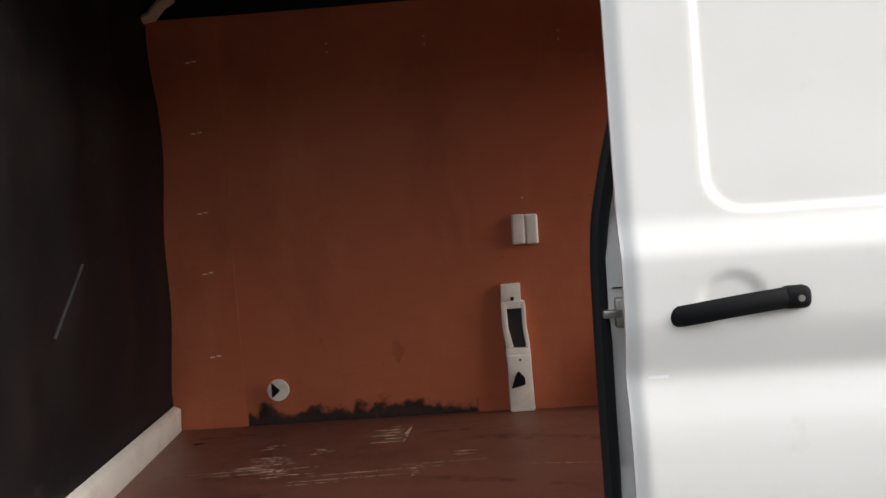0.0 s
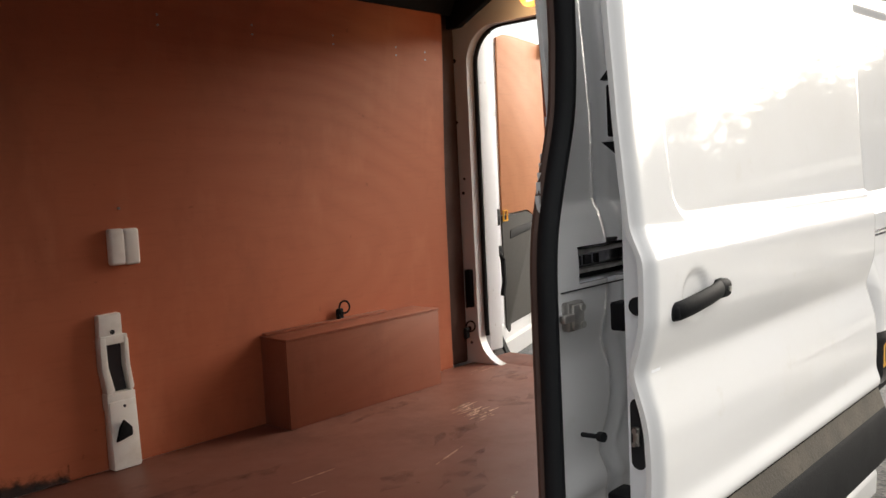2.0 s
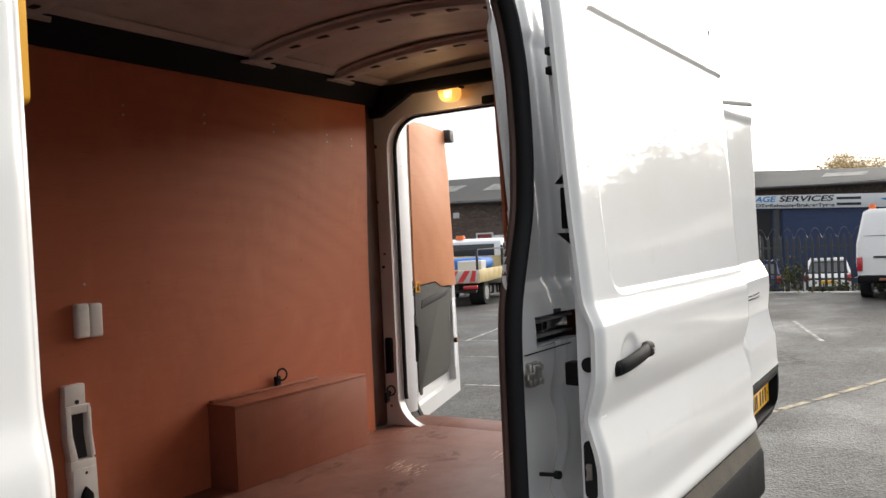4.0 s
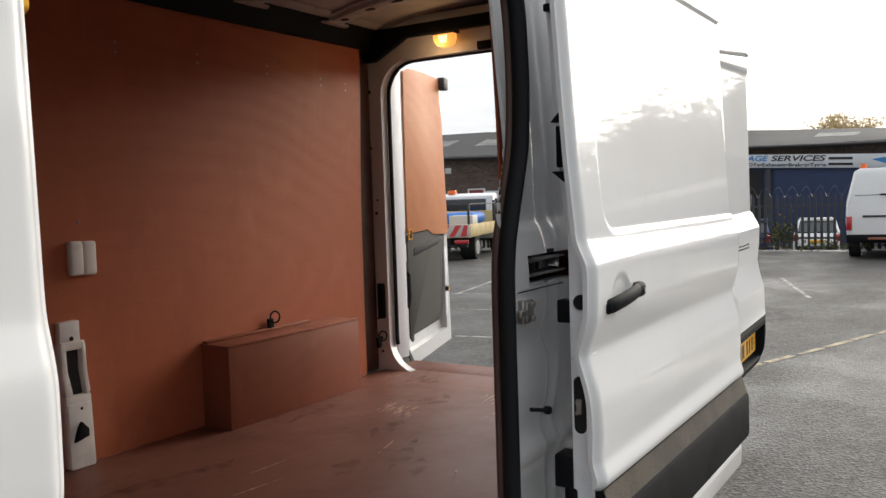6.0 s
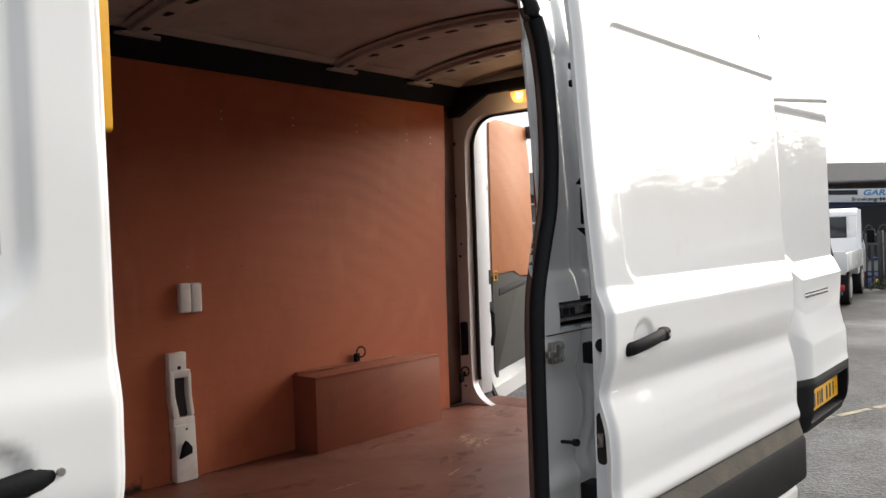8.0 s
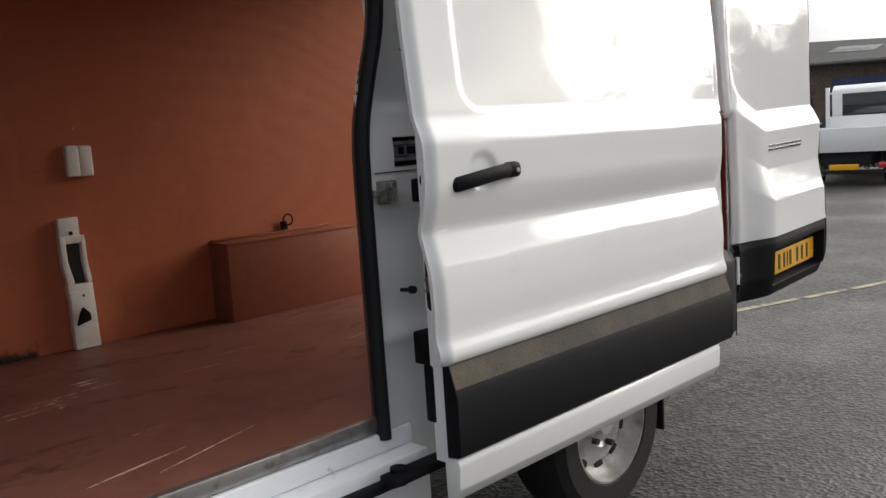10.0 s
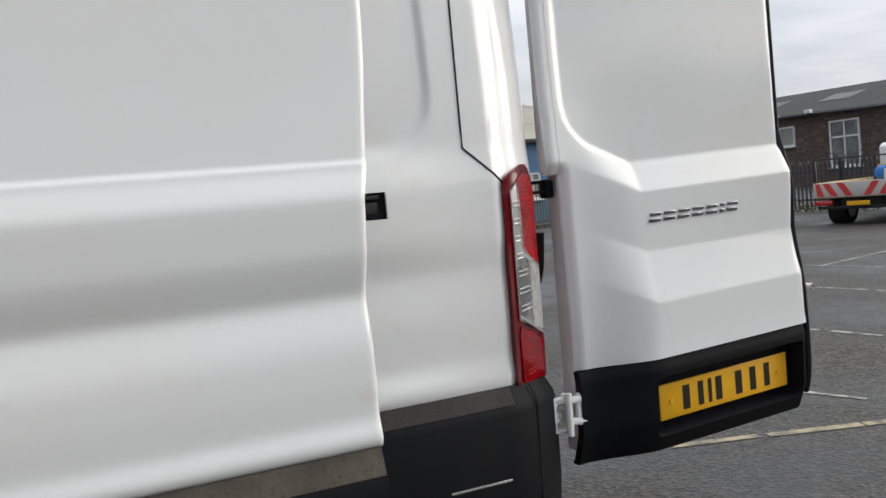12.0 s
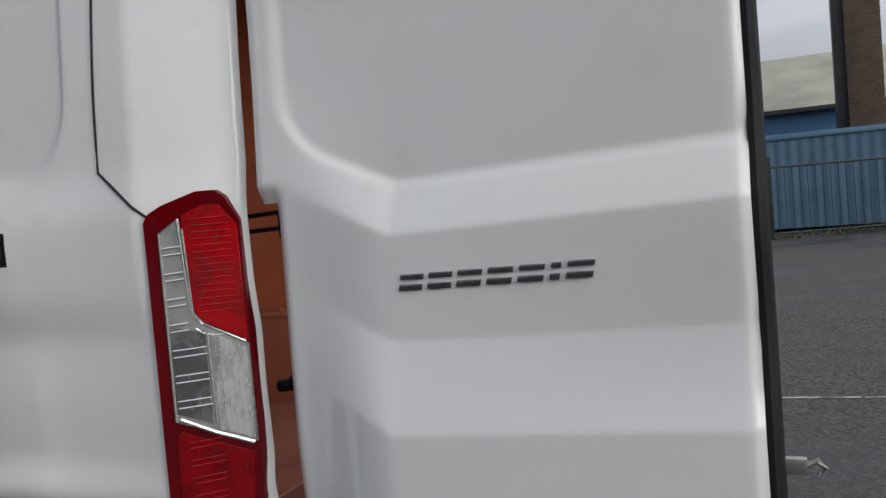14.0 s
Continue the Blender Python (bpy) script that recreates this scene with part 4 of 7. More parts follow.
part("strap_hook", prism([(0.160, 0.80), (0.217, 0.815), (0.217, 0.842), (0.191, 0.872), (0.177, 0.85)], "y", 3.408, 3.424, 0.004), BLACK, post)
part("screw_hole", cyl((0.186, 3.437, 1.166), (0.186, 3.441, 1.166), 0.008), DARK, post)
part("screw_hole", cyl((0.202, 3.424, 0.915), (0.202, 3.428, 0.915), 0.005), DARK, post)

# screws and staples in the lining
for x, z in ((0.44, 2.20), (0.838, 2.206), (1.245, 2.205), (1.611, 2.187), (1.80, 2.18), (-0.1, 2.22), (-0.5, 2.22)):
    for dz in (0.0, 0.035):
        part("lining_screw", cyl((x, wall_y(x, z) - 0.003, z + dz), (x, wall_y(x, z) + 0.002, z + dz), 0.0045, n=8), STEEL, far_ply)
part("lining_screw", cyl((0.255, wall_y(0.25, 1.57) - 0.003, 1.575), (0.255, wall_y(0.25, 1.57) + 0.002, 1.575), 0.005, n=8), STEEL, far_ply)
for z in (2.22, 1.93, 1.60, 1.35, 1.0):
    for dx in (0.0, 0.026):
        part("staple", bx(-1.075 + dx - 0.009, -1.075 + dx + 0.009, wall_y(-1.075, z) - 0.018 - 0.01 * math.sin(z * 5), wall_y(-1.075, z) - 0.008 - 0.01 * math.sin(z * 5), z + dx * 0.15 - 0.002, z + dx * 0.15 + 0.002, 0), STAPLE, far_ply)

# wear: bare streaks on the floor, grime along the foot of the lining
def streak(x, y, length, width, angle, seed, z):
    """A ragged long patch lying on the floor."""
    r = random.Random(seed)
    n = 9
    bm = bmesh.new()
    c, s_ = math.cos(radians(angle)), math.sin(radians(angle))
    edge = []
    for i in range(n):
        f = i / (n - 1) - 0.5
        edge.append((f * length, width * (0.5 - abs(f)) * r.uniform(0.5, 1.6) + 0.001))
    pts = [(u, v) for u, v in edge] + [(u, -v * r.uniform(0.4, 1.2)) for u, v in reversed(edge)]
    bm.faces.new([bm.verts.new((x + u * c - v * s_, y + u * s_ + v * c, z)) for u, v in pts])
    return bm


rs = random.Random(11)
floor_panel = bpy.data.objects["floor_panel"]
def scrape(x, y, along, deep, n, seed):
    """A worn place: a bundle of thin bare streaks side by side."""
    q = random.Random(seed)
    return [streak(x + q.uniform(-0.25, 0.25) * along, y + deep * (k / max(1, n - 1) - 0.5) + q.uniform(-0.004, 0.004), along * q.uniform(0.4, 1.1), q.uniform(0.004, 0.013), q.gauss(3, 5), seed + k, FLOOR_Z + 0.0012) for k in range(n)]


# torn veneer with a straight end, like a comb
comb = [streak(-0.262 - l / 2, y, l, w, 2, 40 + i, FLOOR_Z + 0.0013) for i, (y, l, w) in enumerate(((3.30, 0.07, 0.012), (3.255, 0.13, 0.020), (3.215, 0.10, 0.018), (3.175, 0.16, 0.020), (3.13, 0.09, 0.022), (3.085, 0.13, 0.020)))]
for bm in (streak(-0.255, 3.19, 0.25, 0.022, 86, 39, FLOOR_Z + 0.0017), *comb):
    part("scratch", bm, SCRATCH, floor_panel)
for i, (x, y, l, d, n) in enumerate(((-0.74, 2.88, 0.20, 0.16, 9), (-0.76, 3.10, 0.07, 0.05, 4), (-0.64, 2.76, 0.16, 0.06, 4), (-0.55, 3.01, 0.08, 0.06, 4), (-0.20, 2.72, 0.04, 0.10, 5), (-0.02, 2.90, 0.10, 0.04, 3), (1.38, 2.90, 0.16, 0.14, 9), (1.32, 2.80, 0.14, 0.04, 3), (1.70, 2.60, 0.20, 0.10, 4))):
    for bm in scrape(x, y, l, d, n, 600 + 20 * i):
        part("scratch", bm, SCRATCH, floor_panel)
for x, y, l, w, a in ((-0.62, 2.82, 0.26, 0.006, 6), (-0.80, 2.78, 0.24, 0.006, 2), (-0.33, 2.74, 0.46, 0.007, 5), (-0.42, 2.68, 0.40, 0.006, 4), (-0.1, 2.80, 0.30, 0.004, 4), (0.72, 2.2, 0.10, 0.008, 20), (0.9, 2.6, 0.2, 0.006, 15), (-0.28, 1.99, 0.30, 0.014, 12), (-0.10, 1.96, 0.35, 0.006, 18)):
    part("scratch", streak(x, y, l, w, a, int(x * 100 + y * 37), FLOOR_Z + 0.0012), SCRATCH, floor_panel)
for k in range(14):
    x, y = rs.uniform(-1.1, 2.0), rs.uniform(1.9, 3.35)
    part("scratch", streak(x, y, rs.uniform(0.05, 0.30), rs.uniform(0.002, 0.005), rs.gauss(6, 10), 300 + k, FLOOR_Z + 0.0016), SCRATCH, floor_panel)
for k in range(26):
    x, y = rs.uniform(-1.1, 2.0), rs.uniform(1.95, 3.35)
    part("scuff", streak(x, y, rs.uniform(0.15, 0.6), rs.uniform(0.03, 0.12), rs.gauss(4, 12), 400 + k, FLOOR_Z + 0.0008), SCUFF_DARK, floor_panel)
part("scuff", streak(-1.08, 3.21, 0.06, 0.03, 10, 9, FLOOR_Z + 0.0022), STAIN, floor_panel)


def blot(x, z, w, h, seed):
    """A ragged dark stain on the lining."""
    r = random.Random(seed)
    bm = bmesh.new()
    vs = []
    for i in range(16):
        a = 2 * math.pi * i / 16
        k = r.uniform(0.6, 1.15)
        px, pz = x + w * k * math.cos(a), max(0.702, z + h * k * math.sin(a))
        vs.append(bm.verts.new((px, wall_y(px, pz) - 0.0022, pz)))
    bm.faces.new(vs)
    return bm


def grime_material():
    """Black dirt, denser towards the floor by height, thinning upwards in ragged tongues."""
    m = mat("foot_grime", (0.030, 0.017, 0.014), 0.7, spots=[(20, 0.45, 0.7, (0.055, 0.028, 0.022))])
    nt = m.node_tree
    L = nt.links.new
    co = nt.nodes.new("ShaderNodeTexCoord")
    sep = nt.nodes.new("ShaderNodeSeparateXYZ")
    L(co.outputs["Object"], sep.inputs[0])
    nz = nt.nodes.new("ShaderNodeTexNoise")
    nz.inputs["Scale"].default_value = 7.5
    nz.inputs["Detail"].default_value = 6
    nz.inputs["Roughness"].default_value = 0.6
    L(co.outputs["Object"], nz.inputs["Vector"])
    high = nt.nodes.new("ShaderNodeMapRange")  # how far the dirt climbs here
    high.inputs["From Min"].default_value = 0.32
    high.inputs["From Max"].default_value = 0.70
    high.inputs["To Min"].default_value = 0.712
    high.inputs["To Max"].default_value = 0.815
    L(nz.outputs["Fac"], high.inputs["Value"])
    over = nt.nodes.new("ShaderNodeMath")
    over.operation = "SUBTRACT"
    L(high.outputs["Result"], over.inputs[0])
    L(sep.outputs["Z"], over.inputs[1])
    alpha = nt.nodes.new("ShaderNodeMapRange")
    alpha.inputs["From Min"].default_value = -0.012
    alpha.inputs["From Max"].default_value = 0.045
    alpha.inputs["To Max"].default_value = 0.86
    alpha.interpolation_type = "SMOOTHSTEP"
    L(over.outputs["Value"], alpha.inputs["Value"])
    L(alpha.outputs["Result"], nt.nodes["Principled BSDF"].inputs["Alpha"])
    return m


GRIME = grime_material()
part("grime", skin(spread(-0.945, 0.02, 0.06), spread(0.701, 0.86, 0.04), lambda x, z: wall_y(x, z) - 0.0035, 0.0012), GRIME, far_ply, "ragged black stain along the foot of the lining, denser towards the floor")
part("expanding_foam", tube([(-1.27, 3.43, 2.47), (-1.245, 3.42, 2.40), (-1.20, 3.415, 2.41), (-1.15, 3.41, 2.455), (-1.10, 3.41, 2.48)], 0.030, 8, ry=0.024), FOAM, van, "pale lump of expanding foam in the roof corner")
for x, z, w, h in ((-0.59, 1.02, 0.05, 0.035), (-0.22, 1.0, 0.03, 0.02), (-0.30, 0.98, 0.03, 0.05), (-0.37, 0.79, 0.03, 0.02), (-0.2, 0.82, 0.012, 0.02), (-0.47, 0.75, 0.03, 0.03)):
    part("grime", blot(x, z, w, h, int(x * 900)), SCUFF_DARK, far_ply)

# lamp over the rear doors
lamp = part("interior_lamp", join(bx(1.985, 2.04, 2.905, 3.040, 2.430, 2.444, 0.005, 3), bx(1.99, 2.03, 2.93, 3.01, 2.44, 2.46, 0.004)), DARKSTEEL, van, "glowing amber interior lamp")
part("lamp_lens", prism([(2.912, 2.430), (3.032, 2.430), (3.026, 2.398), (3.008, 2.374), (2.990, 2.368), (2.945, 2.368), (2.926, 2.376), (2.914, 2.398)], "x", 1.982, 2.025, 0.006), LAMP_GLOW, lamp)
part("lamp_bulb", prism([(2.945, 2.422), (2.995, 2.422), (2.990, 2.385), (2.950, 2.385)], "x", 1.979, 1.984, 0.002), LAMP_BULB, lamp)

# rear frame
inner = round_rect(1.97, 3.425, 0.695, 2.345, 0.17, 8)
outer = square_out(inner, 1.83, 3.60, 0.66, 2.56)
frame_in = part("rear_frame", join(ring(inner, outer, "x", 2.07, 2.12)), WHITE, van, "white rear door frame with punched holes")
part("rear_throat", ring(round_rect(1.90, 3.53, 0.64, 2.42, 0.15, 8), square_out(round_rect(1.90, 3.53, 0.64, 2.42, 0.15, 8), 1.86, 3.64, 0.60, 2.55), "x", 2.122, 2.36), THROAT, van, "rear door throat, shade put into its dark brown colour")
part("throat_side", bx(2.25, 2.355, 3.495, 3.526, 0.72, 2.36, 0.006), WHITE_IN, van, "white painted side of the rear opening")
part("sill_board", bx(2.132, 2.37, 1.93, 3.47, 0.652, 0.696, 0.004), PLY_FLOOR, van, "worn board on the rear sill")
part("pillar_side", bx(1.925, 2.068, 3.497, 3.60, 0.70, 2.42, 0.012, 3), PILLAR_IN, van, "inner face of the rear pillar, shade put into its brown colour")
k0 = next(i for i, q in enumerate(inner) if q[1] < 0.80 and q[0] < 2.7)
k1 = max(i for i, q in enumerate(inner) if q[1] < 0.80 and q[0] > 2.7)
loop = inner[k1 + 1:] + inner[:k0]
part("rear_seal", tube([(2.125, y + (0.012 if y < 2.7 else -0.012), z) for y, z in loop], 0.011, 8), RUBBER, van, "black rubber seal round the rear opening")
for y, z, r in ((3.50, 2.20, 0.010), (3.53, 1.86, 0.014), (3.50, 1.90, 0.006), (3.47, 1.62, 0.006), (3.48, 1.55, 0.008), (3.535, 1.12, 0.014), (3.535, 1.05, 0.010), (3.47, 1.00, 0.010), (3.49, 0.98, 0.008), (3.48, 0.87, 0.012), (3.47, 0.80, 0.007)):
    part("frame_hole", cyl((2.066, y, z), (2.074, y, z), r, n=12), DARK, frame_in)
part("door_check", bx(2.045, 2.075, 3.442, 3.482, 0.98, 1.17, 0.008), BLACK, frame_in)
part("frame_buffer", join(bx(2.025, 2.066, 2.725, 2.805, 2.338, 2.378, 0.006), bx(2.03, 2.06, 2.70, 2.73, 2.352, 2.368, 0.004)), BLACK, frame_in, "small black buffer block over the opening")
part("rear_corner_trim", prism([(3.40, 2.34), (3.47, 2.34), (3.47, 2.50), (1.95, 2.50), (1.95, 2.44), (3.2, 2.44)], "x", 1.98, 2.02, 0.006), BLACK, van)

# rear lamp cluster wrapping the corner
def lamp_y(x):
    return side_y(x, 1.2) + corner(x, 2.27) - corner(x, 2.285) + 0.006


def lens(poly, off, thick):
    """A moulded lens over an outline in x and z that follows the body's corner."""
    bm = prism([(p[0], p[1]) for p in poly], "y", -thick, 0)
    bmesh.ops.triangulate(bm, faces=[f for f in bm.faces if len(f.verts) > 4])
    for k in range(3):
        long = [e for e in bm.edges if abs(e.verts[0].co.x - e.verts[1].co.x) > 0.03]
        if long:
            bmesh.ops.subdivide_edges(bm, edges=long, cuts=1)
            bmesh.ops.triangulate(bm, faces=[f for f in bm.faces if len(f.verts) > 4])
    for v in bm.verts:
        v.co.y += lamp_y(v.co.x) - off
    bmesh.ops.recalc_face_normals(bm, faces=bm.faces)
    return bm


cluster = part("tail_lamp", lens([(2.326, 0.871), (2.313, 0.875), (2.306, 0.890), (2.310, 1.436), (2.318, 1.452), (2.34, 1.466), (2.395, 1.488), (2.422, 1.488), (2.436, 1.475), (2.455, 1.43), (2.456, 1.05), (2.451, 0.890), (2.445, 0.876), (2.432, 0.871)], 0.006, 0.03), RED_DARK, van, "tall red and clear rear lamp")
part("lens_red", lens([(2.372, 1.445), (2.405, 1.462), (2.428, 1.46), (2.452, 1.42), (2.452, 1.20), (2.39, 1.245), (2.378, 1.265)], 0.028, 0.012), RED_LENS, cluster)
part("lens_red", lens([(2.334, 0.884), (2.328, 0.894), (2.330, 1.025), (2.337, 1.040), (2.446, 0.985), (2.440, 0.894), (2.432, 0.884)], 0.028, 0.012), RED_MID, cluster)
part("lens_clear", lens([(2.332, 1.06), (2.335, 1.415), (2.366, 1.44), (2.372, 1.26), (2.388, 1.238), (2.452, 1.193), (2.452, 1.005)], 0.0285, 0.012), CLEAR_LENS, cluster)
part("lens_shade", lens([(2.336, 1.075), (2.338, 1.24), (2.39, 1.225), (2.39, 1.05)], 0.036, 0.006), LENS_SHADE, cluster)
for i in range(14):
    z = 1.085 + 0.048 * (i // 2) + 0.013 * (i % 2)
    x1 = 2.392 if z < 1.22 else 2.368
    part("lens_rib", tube([(2.340 + (x1 - 2.340) * f, lamp_y(2.340 + (x1 - 2.340) * f) - 0.0425, z + 0.002 * f) for f in (0, 0.5, 1)], 0.0018, 5), SILVER, cluster)
for i in range(8):
    z = 0.905 + 0.034 * (i // 2) + 0.011 * (i % 2)
    part("lens_rib", tube([(2.350 + 0.052 * f, lamp_y(2.350 + 0.052 * f) - 0.0408, z + 0.004 * f) for f in (0, 0.5, 1)], 0.0010, 5), RED_LENS, cluster)
for i in range(15):
    z = 1.262 + 0.0125 * i
    part("lens_rib", tube([(2.386 + 0.058 * f, lamp_y(2.386 + 0.058 * f) - 0.0412, z) for f in (0, 0.5, 1)], 0.0011, 5), RED_LENS, cluster)
for i in range(6):
    x = 2.402 + 0.0085 * i
    part("lens_flute", tube([(x, lamp_y(x) - 0.0412, 1.035 - 0.3 * (x - 2.402)), (x, lamp_y(x) - 0.0412, 1.215 - 0.55 * (x - 2.402))], 0.0012, 6), REFLECTOR, cluster)
part("lens_reflector", lens([(2.399, 1.222), (2.450, 1.187), (2.450, 1.012), (2.399, 1.038)], 0.0295, 0.012), REFLECTOR, cluster, "bright silvered reflector")
bezel = [(2.333, 1.060), (2.336, 1.414), (2.366, 1.439), (2.372, 1.262), (2.388, 1.240)]
part("lens_bezel", tube([(x, lamp_y(x) - 0.0405, z) for x, z in bezel], 0.0026, 6), SILVER, cluster, "bright rim of the clear window")
hook = [(2.378, 1.232), (2.388, 1.222), (2.404, 1.216), (2.42, 1.216)]
part("lens_filament", tube([(x, lamp_y(x) - 0.0405, z) for x, z in hook], 0.0016, 6), SILVER, cluster)
part("lens_divider", tube([(2.396, lamp_y(2.396) - 0.0415, 1.05), (2.394, lamp_y(2.394) - 0.0415, 1.225)], 0.0022, 6), SILVER, cluster)
part("lens_edge", tube([(2.340, lamp_y(2.340) - 0.041, 1.064), (2.39, lamp_y(2.39) - 0.041, 1.034), (2.448, lamp_y(2.448) - 0.041, 1.004)], 0.004, 6), SILVER, cluster)
part("lens_edge", tube([(2.372, lamp_y(2.372) - 0.041, 1.42), (2.376, lamp_y(2.376) - 0.041, 1.262), (2.392, lamp_y(2.392) - 0.041, 1.238), (2.45, lamp_y(2.45) - 0.041, 1.198)], 0.0022, 6), SILVER, cluster)

# rear bumper
def bumper_mesh():
    path = [(1.80, 1.752), (2.25, 1.752), (2.34, 1.775), (2.43, 1.845), (2.47, 1.93), (2.48, 2.3), (2.48, 3.1), (2.47, 3.5), (2.43, 3.62), (2.30, 3.715)]
    sec = [(0.0, 0.50), (-0.028, 0.52), (-0.034, 0.60), (-0.034, 0.82), (-0.028, 0.842), (0.0, 0.888), (0.03, 0.888), (0.03, 0.50)]
    bm = bmesh.new()
    rings = []
    for i, (x, y) in enumerate(path):
        a, b = path[max(0, i - 1)], path[min(len(path) - 1, i + 1)]
        t = Vector((b[0] - a[0], b[1] - a[1], 0)).normalized()
        nrm = Vector((-t.y, t.x, 0))
        rings.append([bm.verts.new((x + nrm.x * s, y + nrm.y * s, z if x < 2.45 or z < 0.51 else 0.50 + (z - 0.50) * 0.15)) for s, z in sec])
    for A, B in zip(rings, rings[1:]):
        for j in range(len(sec)):
            bm.faces.new((A[j], A[(j + 1) % len(sec)], B[(j + 1) % len(sec)], B[j]))
    bm.faces.new(rings[0])
    bm.faces.new(rings[-1][::-1])
    return finish(bm)


bumper = part("rear_bumper", bumper_mesh(), BLACK, van, "black plastic rear bumper", 30)
# thin silver bar stands for light reflected along the bumper slot
part("bumper_groove", bx(2.06, 2.24, 1.717, 1.72, 0.645, 0.652, 0.001), SILVER, bumper)
part("bumper_seam", tube([(2.345, 1.743, 0.50), (2.35, 1.742, 0.84), (2.34, 1.765, 0.885)], 0.0025, 6), DARK, bumper)
part("bumper_top", prism([(1.725, 0.8455), (1.754, 0.8895), (1.752, 0.891), (1.723, 0.8465)], "x", 1.82, 2.27), DUSTY_DARK, bumper, "dusty bumper top")
part("bumper_step", bx(2.20, 2.50, 2.0, 3.5, 0.48, 0.54, 0.012), BLACK, bumper)

# near rear door, swung open
RD_R = [(0.60, 1.80), (0.64, 1.77), (0.70, 1.752), (0.89, 1.748), (0.895, 1.752), (1.05, 1.756), (1.20, 1.798), (1.31, 1.806), (1.380, 1.812), (1.452, 1.850), (1.462, 1.853), (1.60, 1.856), (1.90, 1.860), (2.30, 1.868), (2.37, 1.873), (2.45, 1.895), (2.56, 1.965)]
RD_L = [(0.60, 1.84), (0.89, 1.826), (1.05, 1.828), (1.20, 1.834), (1.375, 1.838), (1.457, 1.846), (1.60, 1.856), (1.90, 1.862), (2.30, 1.868), (2.37, 1.873), (2.45, 1.895), (2.56, 1.965)]


def rd_y(x, z):
    s = step(2.56, 2.80, x)
    zz = z - 0.105 * (1 - min(1.0, max(0.0, (x - 2.56) / 0.235))) * (1 if z < 1.75 else 0)
    zz -= 0.02 * max(0.0, x - 2.80) / 0.55
    yr = smooth_table(RD_R, zz if z < 1.75 else z, 0.0018)
    yl = smooth_table(RD_L, zz if z < 1.75 else z, 0.012)
    y = yl + (yr - yl) * s
    d = rr_dist(x, z, 2.562, 3.7, 1.452 + 0.02 * max(0.0, x - 2.80) / 0.55 + 0.105 * (1 - min(1.0, max(0.0, (x - 2.56) / 0.235))), 2.27, 0.10)
    y += 0.009 * (1 - step(-0.022, 0.003, d))
    y -= max(0.0, x - 2.56) / 0.80 * (0.008 + 0.037 * step(1.1, 1.45, z))
    y += 0.022 * (1 - step(2.545, 2.575, x)) ** 2 * (1 - step(1.44, 1.49, z)) + 0.010 * (1 - step(0, 0.02, 3.370 - x)) ** 2
    return y


def sag(bm):
    """The foot of the open door rises towards its free edge."""
    for v in bm.verts:
        v.co.z += (0.046 * (v.co.x - 2.97) + 0.001) * (1 - step(0.9, 1.12, v.co.z))
    return bm



xs = [2.545, 2.55, 2.556, 2.565] + spread(2.575, 2.83, 0.0075) + spread(2.85, 3.23, 0.03) + spread(3.24, 3.33, 0.015) + [3.34, 3.352, 3.359, 3.365, 3.370]
zs = spread(0.892, 1.02, 0.03) + spread(1.03, 1.60, 0.0045) + spread(1.62, 2.20, 0.03) + spread(2.215, 2.29, 0.012) + spread(2.32, 2.55, 0.015)
near_door = part("rear_door", sag(skin(xs, zs, rd_y, 0.010, lambda x, z: x > 3.24 and z > 2.42 and math.hypot(x - 3.24, z - 2.415) > 0.137)), WHITE, van, "white rear door swung open at the corner", 60)
# above the lamp the hinge side reaches further in
part("door_shoulder", skin([2.506, 2.509, 2.514, 2.522, 2.532, 2.548], spread(1.452, 1.60, 0.0045) + spread(1.62, 2.20, 0.03) + spread(2.215, 2.29, 0.012) + spread(2.32, 2.55, 0.03), lambda x, z: rd_y(2.546, z) + 0.001 + 0.014 * (1 - step(2.506, 2.526, x)) ** 2, 0.010), WHITE, near_door, "", 60)
part("shoulder_flange", prism([(rd_y(2.546, z) + 0.012, z) for z in spread(1.46, 2.53, 0.06)] + [(1.915 + 0.06 * step(2.2, 2.55, z), z) for z in spread(2.53, 1.46, -0.06)], "x", 2.516, 2.556), WHITE_IN, near_door)
part("latch_hook", join(bx(3.375, 3.420, 1.772, 1.786, 1.006, 1.030, 0.003), tube([(3.418, 1.779, 1.018), (3.434, 1.779, 1.026), (3.442, 1.779, 1.016), (3.432, 1.779, 1.006)], 0.0045, 8)), STEEL, near_door, "small steel latch hook")
part("door_inner", prism([(max(rd_y(2.95, z) + 0.03, 1.88), z) for z in spread(0.62, 2.42, 0.06)] + [(rd_y(2.95, z) + 0.045 if z > 1.6 else 1.915, z) for z in spread(2.42, 0.62, -0.06)], "x", 2.60, 3.325), WHITE_IN, near_door)
for xa, xb in ((2.556, 2.60), (3.325, 3.360)):
    part("door_flange", prism([(max(rd_y((xa + xb) / 2, z) + 0.030, 1.874), z) for z in spread(0.62, 2.42, 0.06)] + [(1.935 + 0.06 * step(2.2, 2.55, z), z) for z in spread(2.42, 0.62, -0.06)], "x", xa, xb), WHITE_IN, near_door)
part("door_gutter", tube([(x, rd_y(x, 2.36) - 0.004, 2.305 + 0.066 * min(1.0, (x - 2.55) / 0.8)) for x in spread(2.55, 3.372, 0.06)], 0.012, 10, ry=0.022), WHITE, near_door, "rounded white gutter moulding")
